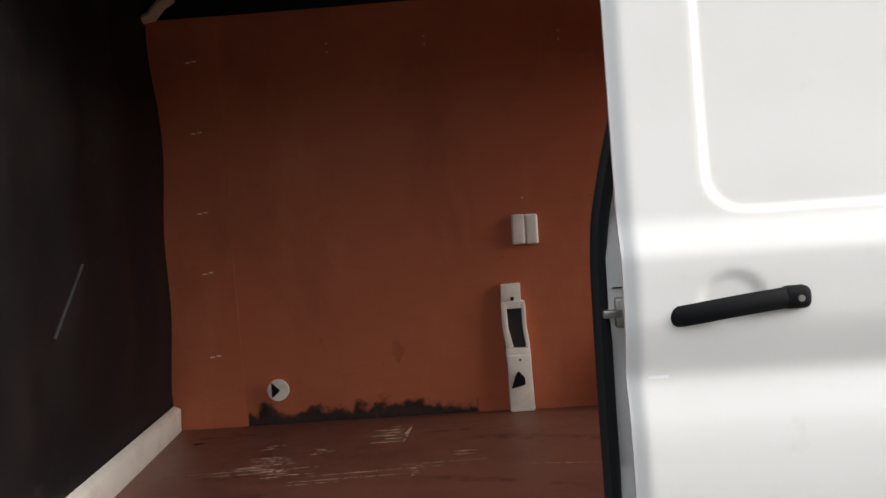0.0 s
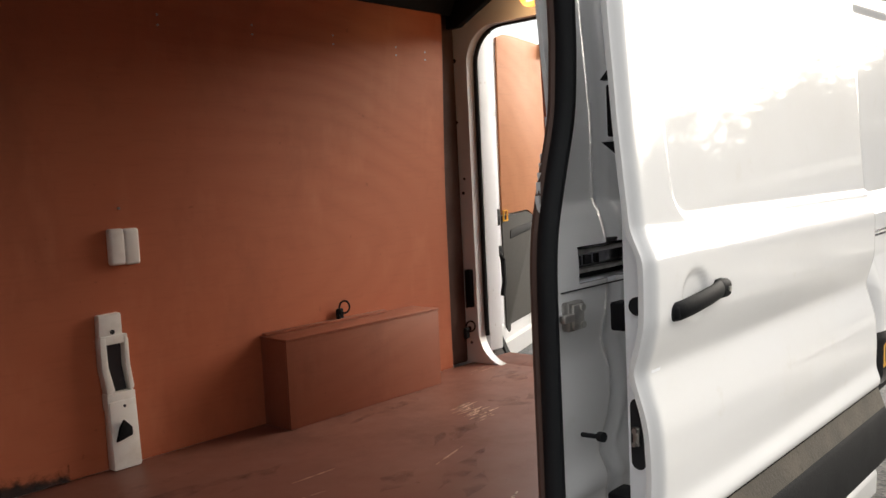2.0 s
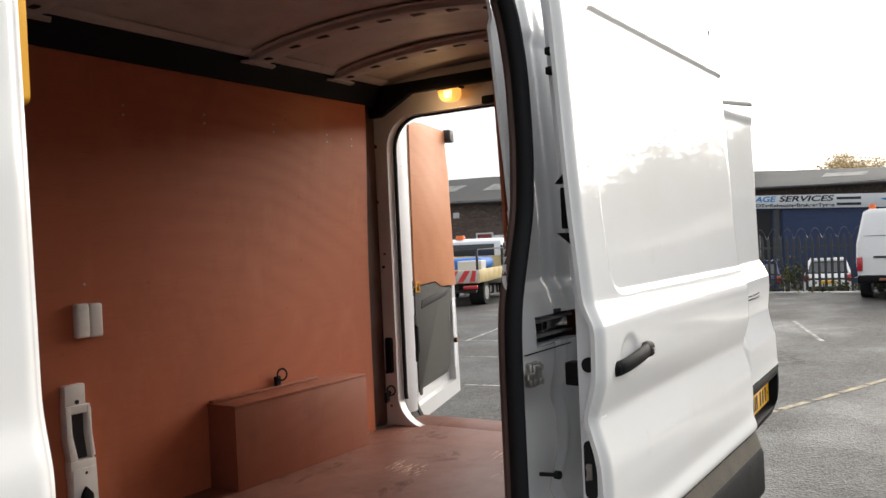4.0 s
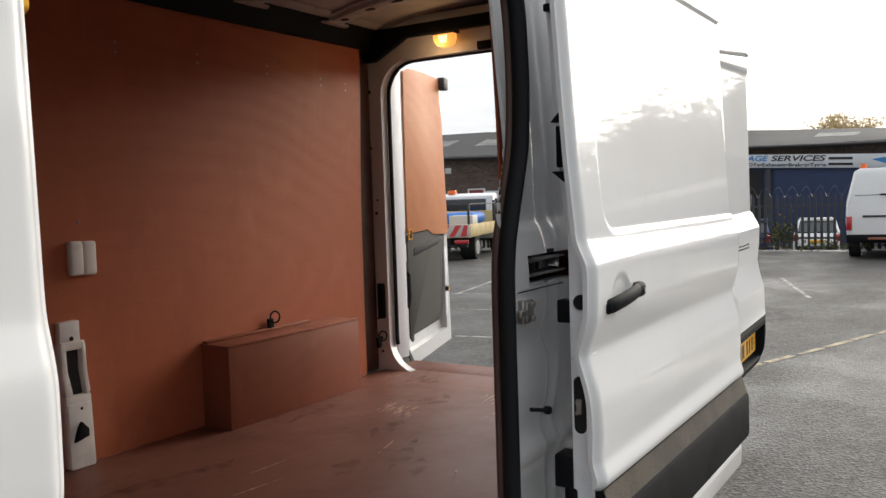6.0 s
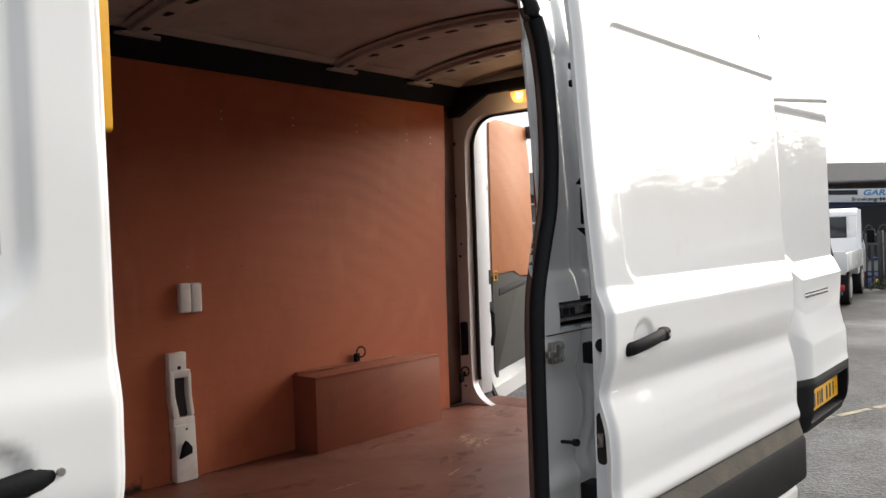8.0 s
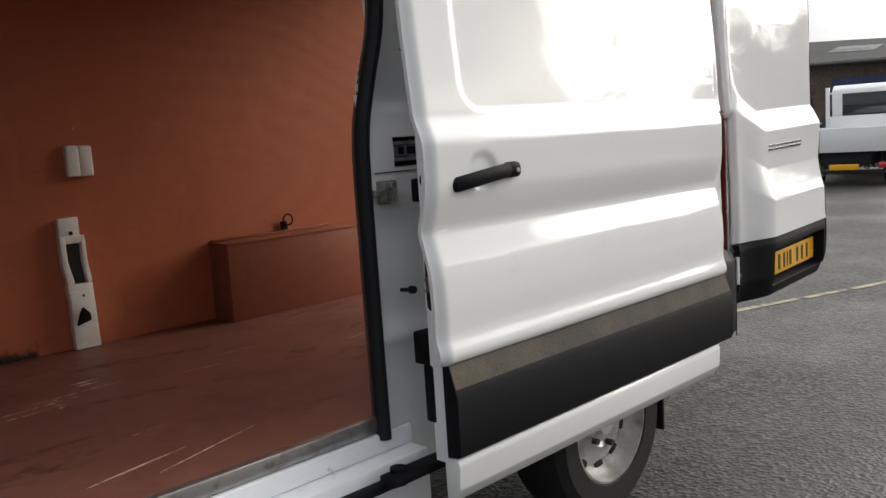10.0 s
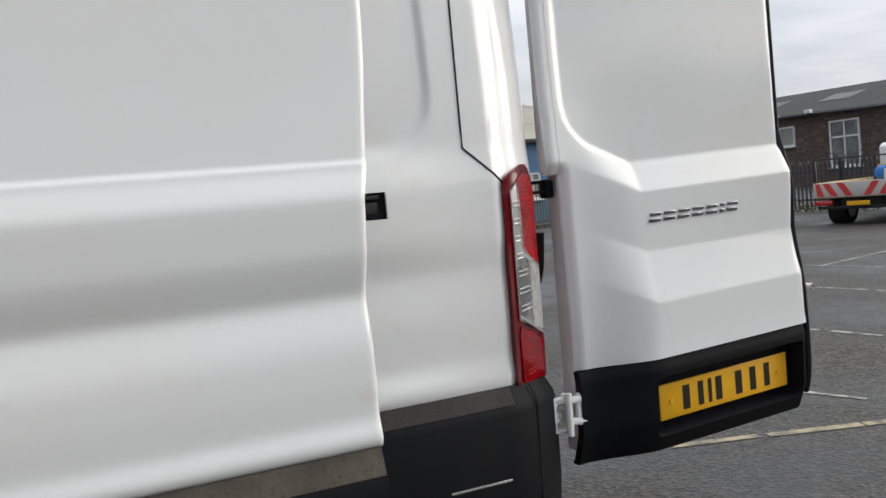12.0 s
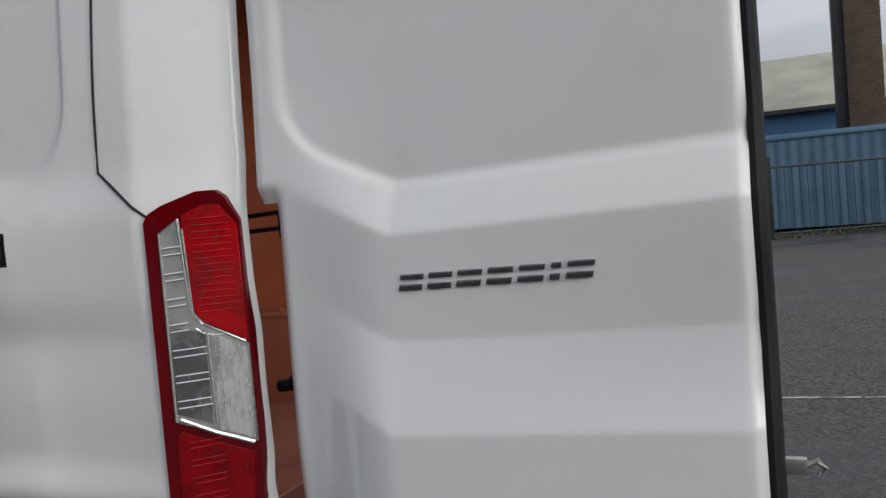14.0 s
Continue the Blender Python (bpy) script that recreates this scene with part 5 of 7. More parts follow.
part("door_seal", tube([(3.379 - 0.8 * max(0.0, z - 2.40) ** 1.2, sum(rd_y(3.35, z + d) for d in (-0.06, -0.03, 0, 0.03, 0.06)) / 5 + 0.026, z) for z in spread(0.68, 2.48, 0.03)], 0.013, 8, ry=0.02), RUBBER, near_door, "black rubber edge seal")
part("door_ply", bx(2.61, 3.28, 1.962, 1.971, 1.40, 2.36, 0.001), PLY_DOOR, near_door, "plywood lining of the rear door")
part("door_card", bx(2.60, 3.28, 1.917, 1.930, 0.80, 1.39, 0.008), GREY_PANEL, near_door)


def bump_y(x, z):
    y = lerp_table([(0.60, 1.795), (0.62, 1.78), (0.70, 1.750), (0.86, 1.744), (0.888, 1.752)], z) + 0.07 * (1 - step(2.55, 2.80, x))
    d = rr_dist(x, z, 2.765, 3.345, 0.655, 0.838, 0.02)
    y += 0.055 * (1 - step(-0.012, 0.0, d))
    y += 0.02 * (1 - step(0, 0.02, 3.372 - x))
    return y


part("bumper_panel", sag(skin(spread(2.54, 2.75, 0.02) + spread(2.757, 2.78, 0.004) + spread(2.80, 3.31, 0.03) + spread(3.318, 3.372, 0.0045), spread(0.605, 0.645, 0.01) + spread(0.65, 0.67, 0.004) + spread(0.68, 0.82, 0.02) + spread(0.824, 0.85, 0.004) + spread(0.86, 0.888, 0.009), bump_y, 0.03)), BLACK, near_door, "black plastic lower panel of the rear door", 40)
part("number_plate", sag(bx(2.797, 3.313, 1.790, 1.797, 0.691, 0.799, 0.0022)), YELLOW, near_door, "yellow number plate")
for x in (2.84, 3.272):
    part("plate_screw", sag(cyl((x, 1.785, 0.745), (x, 1.792, 0.745), 0.008, n=14)), YELLOW, near_door)
for x, w in ((2.885, 0.026), (2.945, 0.020), (2.985, 0.013), (3.015, 0.024), (3.095, 0.026), (3.155, 0.024), (3.215, 0.022)):
    part("plate_bar", sag(bx(x, x + w, 1.7885, 1.790, 0.708, 0.782, 0)), PLATE_BLACK, near_door)
# chrome badge: a row of slanting double bars
for i in range(7):
    x0, z0, w = 2.812 + i * 0.0525 - (0.026 if i == 6 else 0.0), 1.299 + 0.0015 * i, (0.016 if i == 5 else 0.042)
    y = rd_y(x0 + 0.02, z0) - 0.004
    for c, d in ((0.005, 0.014), (-0.013, -0.003)):
        part("badge_bar", prism([(x0 + 0.22 * c, z0 + c), (x0 + w + 0.22 * c, z0 + c), (x0 + w + 0.22 * d, z0 + d), (x0 + 0.22 * d, z0 + d)], "y", y, y + 0.006, 0.001), CHROME, near_door)
# hinge and check strap
hinge = part("hinge", join(bx(2.444, 2.482, 1.812, 1.832, 0.792, 0.812, 0.005), bx(2.444, 2.482, 1.812, 1.832, 0.712, 0.732, 0.005), bx(2.440, 2.456, 1.812, 1.862, 0.710, 0.814, 0.004), bx(2.478, 2.494, 1.806, 1.836, 0.704, 0.820, 0.006), bx(2.490, 2.560, 1.818, 1.838, 0.786, 0.806, 0.005), bx(2.490, 2.560, 1.818, 1.838, 0.722, 0.742, 0.005), bx(2.530, 2.562, 1.822, 1.842, 0.716, 0.812, 0.005)), WHITE, near_door, "white cast door hinge with open webs")
part("hinge_pin", cyl((2.486, 1.803, 0.700), (2.486, 1.803, 0.824), 0.010), WHITE, hinge)
for z in (0.738, 0.782):
    part("hinge_bolt", cyl((2.462, 1.806, z), (2.462, 1.816, z), 0.012, n=6), STEEL, hinge)
part("door_cable", tube([(2.512, 1.93, 1.285), (2.511, 1.935, 1.23), (2.508, 1.94, 1.18), (2.500, 1.945, 1.14), (2.488, 1.95, 1.105), (2.468, 1.955, 1.088), (2.44, 1.96, 1.085)], 0.0125, 10), RUBBER, near_door, "corrugated black cable sleeve")
for z in (1.432, 1.402):
    part("check_strap", tube([(2.43, 1.915, z), (2.48, 1.905, z + 0.002), (2.535, 1.895, z + 0.004)], 0.0045, 8), BLACK, near_door, "thin black check strap")
part("cable_plug", bx(2.520, 2.545, 1.885, 1.93, 1.385, 1.438, 0.006), BLACK, near_door)

# far rear door, swung open a little past square
HINGE = pose(2.40, 3.60, 0, 0, 0, 10.8) @ Matrix.Diagonal((1.115, 1, 1, 1))


def far_part(name, bm, material, parent, label=""):
    return part(name, turn(bm, HINGE), material, parent, label)


fo = [(0.035, 0.60), (0.05, 0.585), (0.10, 0.585), (0.73, 0.655), (0.755, 0.68), (0.745, 1.0), (0.725, 1.40), (0.695, 2.36), (0.68, 2.40), (0.62, 2.425), (0.12, 2.40), (0.02, 2.36)]
far_door = far_part("rear_door", prism(fo, "y", 0.03, 0.12, 0.010), WHITE, van, "white rear door swung open, lined with plywood and grey board")
fi = [(0.115, 0.70), (0.68, 0.76), (0.67, 1.40), (0.645, 2.36), (0.125, 2.345)]
far_part("door_return", ring(fi, [(0.05, 0.60), (0.74, 0.675), (0.718, 1.40), (0.69, 2.40), (0.05, 2.38)], "y", -0.012, 0.035), WHITE, far_door)
far_part("hinge_edge", bx(0.0, 0.10, -0.02, 0.03, 0.63, 2.36, 0.01), WHITE_IN, far_door)
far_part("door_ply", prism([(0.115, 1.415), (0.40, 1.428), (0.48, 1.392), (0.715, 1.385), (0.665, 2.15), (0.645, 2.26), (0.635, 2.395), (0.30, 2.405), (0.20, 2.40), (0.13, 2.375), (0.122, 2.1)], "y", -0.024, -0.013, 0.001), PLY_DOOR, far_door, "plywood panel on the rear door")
far_part("door_card", prism([(0.118, 0.79), (0.145, 0.76), (0.165, 0.765), (0.165, 0.80), (0.54, 0.835), (0.59, 0.90), (0.605, 1.22), (0.645, 1.32), (0.635, 1.375), (0.49, 1.385), (0.41, 1.42), (0.115, 1.408)], "y", -0.021, -0.0125, 0.003), GREY_PANEL, far_door, "grey board panel on the rear door")
far_part("card_pull", prism([(0.19, 1.275), (0.54, 1.325), (0.60, 1.355), (0.58, 1.375), (0.20, 1.325)], "y", -0.025, -0.019, 0.004), DARK, far_door)
far_part("hook_latch", join(bx(0.635, 0.70, -0.065, -0.013, 2.325, 2.405, 0.008), bx(0.695, 0.725, -0.05, -0.03, 2.345, 2.385, 0.005)), DARKSTEEL, far_door, "grey latch block")
for z0, z1 in ((0.84, 1.00), (1.05, 1.30)):
    far_part("door_pressing", bx(0.655, 0.695, -0.018, -0.0115, z0, z1, 0.004), WHITE_IN, far_door)
far_part("door_strap", tube([(0.05, -0.03, 1.22), (0.065, -0.045, 1.17), (0.06, -0.05, 1.05), (0.045, -0.045, 0.98)], 0.014, 8), RUBBER, far_door)
far_part("strap_mount", bx(0.02, 0.075, -0.035, -0.018, 1.36, 1.45, 0.006), BLACK, far_door)
far_part("strap_mount", bx(0.03, 0.085, -0.04, -0.018, 1.20, 1.25, 0.01), BLACK, far_door)
far_part("hinge", bx(0.01, 0.08, -0.03, -0.015, 1.95, 2.02, 0.006), WHITE, far_door)
far_part("hinge", bx(0.01, 0.08, -0.03, -0.015, 0.74, 0.82, 0.006), WHITE, far_door)
far_part("rim_catch", cyl((0.685, -0.03, 1.02), (0.685, -0.01, 1.02), 0.016, n=14), DARK, far_door)
far_part("rim_catch", bx(0.680, 0.690, -0.033, -0.029, 1.008, 1.032, 0.002), AMBER, far_door)
far_part("amber_clip", ring(round_rect(0.125, 0.16, 1.385, 1.435, 0.004), square_out(round_rect(0.125, 0.16, 1.385, 1.435, 0.004), 0.12, 0.166, 1.379, 1.441), "y", -0.03, -0.022), AMBER, far_door)


def wheel(cx, y0, y1, cz, parent):
    """A steel wheel with its tyre; the outer face is towards y0."""
    d = 1 if y1 > y0 else -1
    prof = [(0.215, 0.0), (0.225, -0.008), (0.30, -0.012), (0.335, 0.01), (0.347, 0.04), (0.347, 0.19), (0.33, 0.22), (0.22, 0.22)]
    n = 40
    bm = bmesh.new()
    rings = [[bm.verts.new((cx + r * math.cos(a), y0 + d * o, cz + r * math.sin(a))) for r, o in prof] for a in [2 * math.pi * i / n for i in range(n)]]
    for i in range(n):
        A, B = rings[i], rings[(i + 1) % n]
        for j in range(len(prof) - 1):
            bm.faces.new((A[j], A[j + 1], B[j + 1], B[j]))
    w = part("wheel", finish(bm), TYRE, parent, "black road tyre on a steel wheel")
    prof = [(0.222, -0.002), (0.212, -0.004), (0.205, 0.03), (0.19, 0.05), (0.17, 0.075), (0.13, 0.05), (0.09, 0.035), (0.075, 0.05), (0.045, 0.05), (0.04, 0.02), (0.0, 0.018)]
    bm = bmesh.new()
    rings = [[bm.verts.new((cx + r * math.cos(a), y0 + d * o, cz + r * math.sin(a))) for r, o in prof[:-1]] for a in [2 * math.pi * i / n for i in range(n)]]
    for i in range(n):
        A, B = rings[i], rings[(i + 1) % n]
        for j in range(len(prof) - 2):
            bm.faces.new((A[j], A[j + 1], B[j + 1], B[j]))
    mid = bm.verts.new((cx, y0 + d * prof[-1][1], cz))
    for i in range(n):
        bm.faces.new((rings[i][-1], mid, rings[(i + 1) % n][-1]))
    part("rim", finish(bm), RIM, w, "grey steel rim")
    nuts = [cyl((cx + 0.085 * math.cos(a), y0 + d * 0.015, cz + 0.085 * math.sin(a)), (cx + 0.085 * math.cos(a), y0 + d * 0.045, cz + 0.085 * math.sin(a)), 0.013, n=6) for a in [2 * math.pi * i / 5 for i in range(5)]]
    for nb in nuts:
        part("wheel_nut", nb, DARKSTEEL, w)
    for i in range(10):
        a = 2 * math.pi * (i + 0.5) / 10
        part("rim_hole", cyl((cx + 0.172 * math.cos(a), y0 + d * 0.064, cz + 0.172 * math.sin(a)), (cx + 0.172 * math.cos(a), y0 + d * 0.09, cz + 0.172 * math.sin(a)), 0.024, n=12), DARK, w)


wheel(1.44, 1.795, 2.0, 0.345, van)
wheel(1.44, 3.66, 3.4, 0.345, van)
wheel(-2.30, 1.70, 1.9, 0.345, van)
wheel(-2.30, 3.66, 3.4, 0.345, van)
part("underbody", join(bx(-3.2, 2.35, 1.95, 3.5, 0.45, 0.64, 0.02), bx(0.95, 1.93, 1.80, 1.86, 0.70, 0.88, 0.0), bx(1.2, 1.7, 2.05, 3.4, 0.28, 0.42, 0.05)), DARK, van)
part("mud_flap", bx(1.84, 1.855, 1.82, 2.05, 0.20, 0.56, 0.004), RUBBER, van)


# ---- the yard ----
BRICK = mat("dark_brick", (0.115, 0.085, 0.07), 0.85, spots=[(0.8, 0.4, 0.7, (0.075, 0.06, 0.052)), (9, 0.5, 0.7, (0.17, 0.13, 0.105))])
ROOF_DARK = mat("roof_sheet", (0.045, 0.044, 0.043), 0.8, spots=[(0.6, 0.45, 0.7, (0.065, 0.062, 0.06)), (6, 0.55, 0.75, (0.03, 0.03, 0.03))])
ROOF_LIGHT = mat("rooflight", (0.16, 0.16, 0.15), 0.6, spots=[(2, 0.45, 0.7, (0.09, 0.09, 0.085))])
BLUE_CLAD = mat("blue_cladding", (0.065, 0.155, 0.30), 0.55, spots=[(0.7, 0.45, 0.7, (0.053, 0.125, 0.24))])
ROOF_BEIGE = mat("pale_roof", (0.36, 0.35, 0.29), 0.8, spots=[(0.5, 0.42, 0.66, (0.27, 0.265, 0.225))])
FRAME_W = mat("window_frame", (0.72, 0.72, 0.71), 0.4, spots=[(6, 0.5, 0.7, (0.6, 0.6, 0.58))])
PANE = mat("window_pane", (0.09, 0.10, 0.11), 0.06, coat=0.5, spots=[(1.5, 0.4, 0.7, (0.22, 0.23, 0.22))])
PANE_PALE = mat("window_blind", (0.27, 0.27, 0.25), 0.3, coat=0.4, spots=[(3, 0.4, 0.7, (0.26, 0.27, 0.25))])
FENCE = mat("galvanised", (0.05, 0.054, 0.06), 0.55, 0.2, spots=[(5, 0.45, 0.7, (0.075, 0.077, 0.08))])
GREEN_MESH = mat("green_rail", (0.022, 0.035, 0.036), 0.55)
NAVY = mat("navy_shutter", (0.022, 0.04, 0.105), 0.5, spots=[(2, 0.45, 0.7, (0.03, 0.05, 0.12))])
SIGN_W = mat("sign_board", (0.62, 0.65, 0.68), 0.4)
SIGN_B = mat("sign_blue", (0.03, 0.22, 0.52), 0.4)
SIGN_K = mat("sign_black", (0.015, 0.016, 0.02), 0.4)
RED_DOOR = mat("red_door", (0.22, 0.03, 0.03), 0.5, spots=[(3, 0.45, 0.7, (0.16, 0.025, 0.025))])
CAR_W = mat("car_white", (0.78, 0.79, 0.80), 0.25, coat=0.5, spots=[(2, 0.5, 0.8, (0.70, 0.70, 0.68))])
CAR_B = mat("car_blue", (0.02, 0.035, 0.13), 0.25, coat=0.6)
CAR_K = mat("car_black", (0.02, 0.021, 0.023), 0.25, coat=0.6)
TRUCK_Y = mat("tipper_cream", (0.62, 0.50, 0.26), 0.5, spots=[(3, 0.45, 0.7, (0.5, 0.38, 0.18))])
CHEV_R = mat("chevron_red", (0.62, 0.05, 0.05), 0.4)
CHEV_W = mat("chevron_grey", (0.55, 0.53, 0.50), 0.4)
ORANGE = mat("orange_beacon", (0.8, 0.16, 0.03), 0.3)
TARP = mat("blue_tarpaulin", (0.02, 0.16, 0.55), 0.5)
REAR_RED = mat("rear_light", (0.45, 0.015, 0.02), 0.2, coat=1.0)
GRASS = mat("weeds", (0.06, 0.075, 0.022), 0.9, spots=[(3, 0.4, 0.7, (0.13, 0.10, 0.04))], island=0.5)
LEAF_Y = mat("autumn_leaves", (0.66, 0.54, 0.33), 0.9, spots=[(2, 0.4, 0.7, (0.50, 0.40, 0.24))], island=0.4)
LEAF_D = mat("dark_leaves", (0.035, 0.042, 0.025), 0.9, island=0.4)
BARK = mat("bark", (0.09, 0.075, 0.06), 0.9, bump=(20, 0.5))
CHIMNEY = mat("chimney_brick", (0.105, 0.072, 0.052), 0.85, spots=[(3, 0.4, 0.7, (0.06, 0.048, 0.038)), (25, 0.5, 0.7, (0.15, 0.11, 0.085))])

def lie(x, y):
    """Height of the ground: a flat yard, with a lower forecourt behind the palisade fence."""
    return -1.05 * step(21.8, 24.0, x) * (1 - step(16.0, 22.0, y)) * step(-60, -45, y)


ground = bmesh.new()
gx = [-400, -120, -60, -30, -15, -8, -4, 0, 4, 8, 12, 16, 20, 21.8, 22.3, 22.9, 23.5, 24.0, 30, 40, 50, 90, 400]
gy = [-400, -120, -60, -55, -50, -45, -30, -15, -8, -4, 0, 4, 8, 12, 16, 17, 18, 19, 20, 21, 22, 26, 34, 50, 90, 400]
gv = [[ground.verts.new((x, y, lie(x, y))) for y in gy] for x in gx]
for i in range(len(gx) - 1):
    for j in range(len(gy) - 1):
        ground.faces.new((gv[i][j], gv[i + 1][j], gv[i + 1][j + 1], gv[i][j + 1]))
tagged(part("ground", ground, ASPHALT), "worn dark grey asphalt of a large car park", "ground", kind="structure")


def line(a, b, w, material, name="parking_line", label="worn white parking line on the asphalt"):
    """A painted line, broken by wear into pieces."""
    a, b = Vector(a), Vector(b)
    n = max(1, int((b - a).length / 0.5))
    d = (b - a) / n
    side = Vector((-d.y, d.x)).normalized() * (w / 2)
    bm = bmesh.new()
    rnd = random.Random(int(a.x * 100 + b.y * 10))
    for i in range(n):
        p, q = a + d * (i + rnd.uniform(0.0, 0.1)), a + d * (i + 1 - rnd.uniform(0.0, 0.12))
        j0, j1 = rnd.uniform(-0.008, 0.008), rnd.uniform(-0.008, 0.008)
        vs = [bm.verts.new((*(p + side + Vector((j0, j0))), 0.004)), bm.verts.new((*(p - side), 0.004)), bm.verts.new((*(q - side + Vector((j1, j1))), 0.004)), bm.verts.new((*(q + side), 0.004))]
        bm.faces.new(vs)
    return tagged(part(name, bm, material), label, "road marking", kind="structure")


line((4.0, 3.30), (9.6, 1.30), 0.07, LINE_Y, label="yellowed worn line across the asphalt")
line((9.6, 1.30), (16.0, -1.2), 0.07, LINE_Y, label="yellowed worn line across the asphalt")
line((6.55, 7.6), (7.25, 3.3), 0.05, LINE)
line((4.75, 5.5), (5.45, 3.2), 0.05, LINE)
line((3.2, 6.23), (4.2, 6.28), 0.04, LINE)
line((10.6, 8.2), (13.3, 8.8), 0.06, LINE)
line((14.4, 3.7), (11.6, 2.8), 0.07, LINE)
line((17.5, 1.5), (14.5, 0.5), 0.07, LINE)
line((12.4, 6.3), (14.2, 7.4), 0.07, LINE)
line((8.6, 9.4), (9.4, 4.0), 0.05, LINE)
line((10.3, 10.5), (11.2, 5.0), 0.05, LINE)
rp = random.Random(5)
for cx, cy, r in ((6.2, 6.4, 0.30), (7.4, 7.6, 0.22), (8.4, 4.6, 0.35), (9.5, 3.0, 0.5), (4.6, 9.5, 0.3), (9.8, 6.2, 0.3)):
    bm = bmesh.new()
    vs = [bm.verts.new((cx + r * rp.uniform(0.5, 1.1) * 1.4 * math.cos(a), cy + r * rp.uniform(0.5, 1.1) * 0.7 * math.sin(a), 0.0045)) for a in [2 * math.pi * i / 18 for i in range(18)]]
    bm.faces.new(vs)
    tagged(part("surface_patch", bm, PALE), "pale worn patch in the asphalt", "patch", kind="structure")


# ---- buildings ----
def window(parent, p, along, w, h, panes=2, top=0.28, pane_mat=None, depth=0.08):
    """A framed window in a wall; p is its lower corner, along the wall's direction, facing the outward side."""
    a = Vector(along).normalized()
    nrm = Vector((a.y, -a.x, 0))
    m = Matrix(((a.x, nrm.x, 0, p[0]), (a.y, nrm.y, 0, p[1]), (0, 0, 1, p[2]), (0, 0, 0, 1)))
    f = 0.07
    rim = ring([(f, f), (w - f, f), (w - f, h - f), (f, h - f)], [(0, 0), (w, 0), (w, h), (0, h)], "y", -0.02, depth)
    fr = part("window", turn(rim, m), FRAME_W, parent, "white framed window")
    for i in range(1, panes):
        part("glazing_bar", turn(bx(w * i / panes - f / 2, w * i / panes + f / 2, -0.02, depth - 0.01, f, h - f, 0), m), FRAME_W, fr)
    if top:
        part("glazing_bar", turn(bx(f, w - f, -0.02, depth - 0.015, h * (1 - top) - f / 2, h * (1 - top) + f / 2, 0), m), FRAME_W, fr)
    for i in range(panes):
        part("pane", turn(bx(f + i * (w / panes) - (f / 2 if i else 0), (i + 1) * w / panes - f / 2, 0.0, 0.02, f, h - f, 0), m), pane_mat or PANE, fr)
    part("window_sill", turn(bx(-0.06, w + 0.06, 0, depth + 0.07, -0.06, 0, 0), m), FRAME_W, fr)
    return fr


E0, E1 = 3.0, 3.62  # eaves height at the garage end and at the hipped end
Y0, Y1, XW = -14.0, 34.1, 30.0


def eave(y):
    return E0 + (E1 - E0) * min(1, max(0, (y - 5) / 26))


def ridge(y):
    return lerp_table([(-14, 3.55), (2.3, 3.60), (7.3, 3.85), (20, 4.65), (34.1, 4.85)], y)


works = thing("workshop_building", (XW + 5, 10, 0), "long low dark brick workshop building with a grey sheet roof", "building")
bm = bmesh.new()
ys = spread(Y0, Y1, 1.0)
FOOT = -0.32  # walls reach down to the lower forecourt
lo, hi = [bm.verts.new((XW, y, FOOT)) for y in ys], [bm.verts.new((XW, y, eave(y))) for y in ys]
lo2, hi2 = [bm.verts.new((XW + 8, y, FOOT)) for y in ys], [bm.verts.new((XW + 8, y, eave(y))) for y in ys]
for i in range(len(ys) - 1):
    bm.faces.new((lo[i], lo[i + 1], hi[i + 1], hi[i]))
    bm.faces.new((lo2[i], hi2[i], hi2[i + 1], lo2[i + 1]))
apex = bm.verts.new((XW + 4, Y1, ridge(Y1) - 0.03))
bm.faces.new((lo[-1], lo2[-1], hi2[-1], apex, hi[-1]))
bm.faces.new((lo[0], hi[0], hi2[0], lo2[0]))
part("wall", finish(bm), BRICK, works, "dark brown brick wall")
# brick courses as raised headers over the wall
cb = bmesh.new()
rb = random.Random(3)
for c in range(46):
    z = 0.06 + c * 0.075
    y = 12.0 + (c % 2) * 0.115
    while y < 31.0:
        if z < eave(y) - 0.1 and rb.random() < 0.55:
            q = [cb.verts.new((XW - 0.012, y + 0.005, z)), cb.verts.new((XW - 0.012, y + 0.22, z)), cb.verts.new((XW - 0.012, y + 0.22, z + 0.065)), cb.verts.new((XW - 0.012, y + 0.005, z + 0.065))]
            cb.faces.new(q[::-1])
        y += 0.23
BRICK2 = mat("brick_faces", (0.135, 0.10, 0.082), 0.85, spots=[(1.0, 0.4, 0.7, (0.09, 0.07, 0.06))], island=0.35)
tagged(part("brick_course", cb, BRICK2, works), kind="stuff")
bm = bmesh.new()
RX = XW + 4
ev = [bm.verts.new((XW - 0.35, y, eave(y) + 0.02)) for y in ys]
rv = [bm.verts.new((RX, y, ridge(y))) for y in ys]
bv = [bm.verts.new((XW + 8.35, y, eave(y) + 0.02)) for y in ys]
for i in range(len(ys) - 1):
    bm.faces.new((ev[i], ev[i + 1], rv[i + 1], rv[i]))
    bm.faces.new((rv[i], rv[i + 1], bv[i + 1], bv[i]))
roof1 = part("roof", bm, ROOF_DARK, works, "dark grey sheet roof", 20)
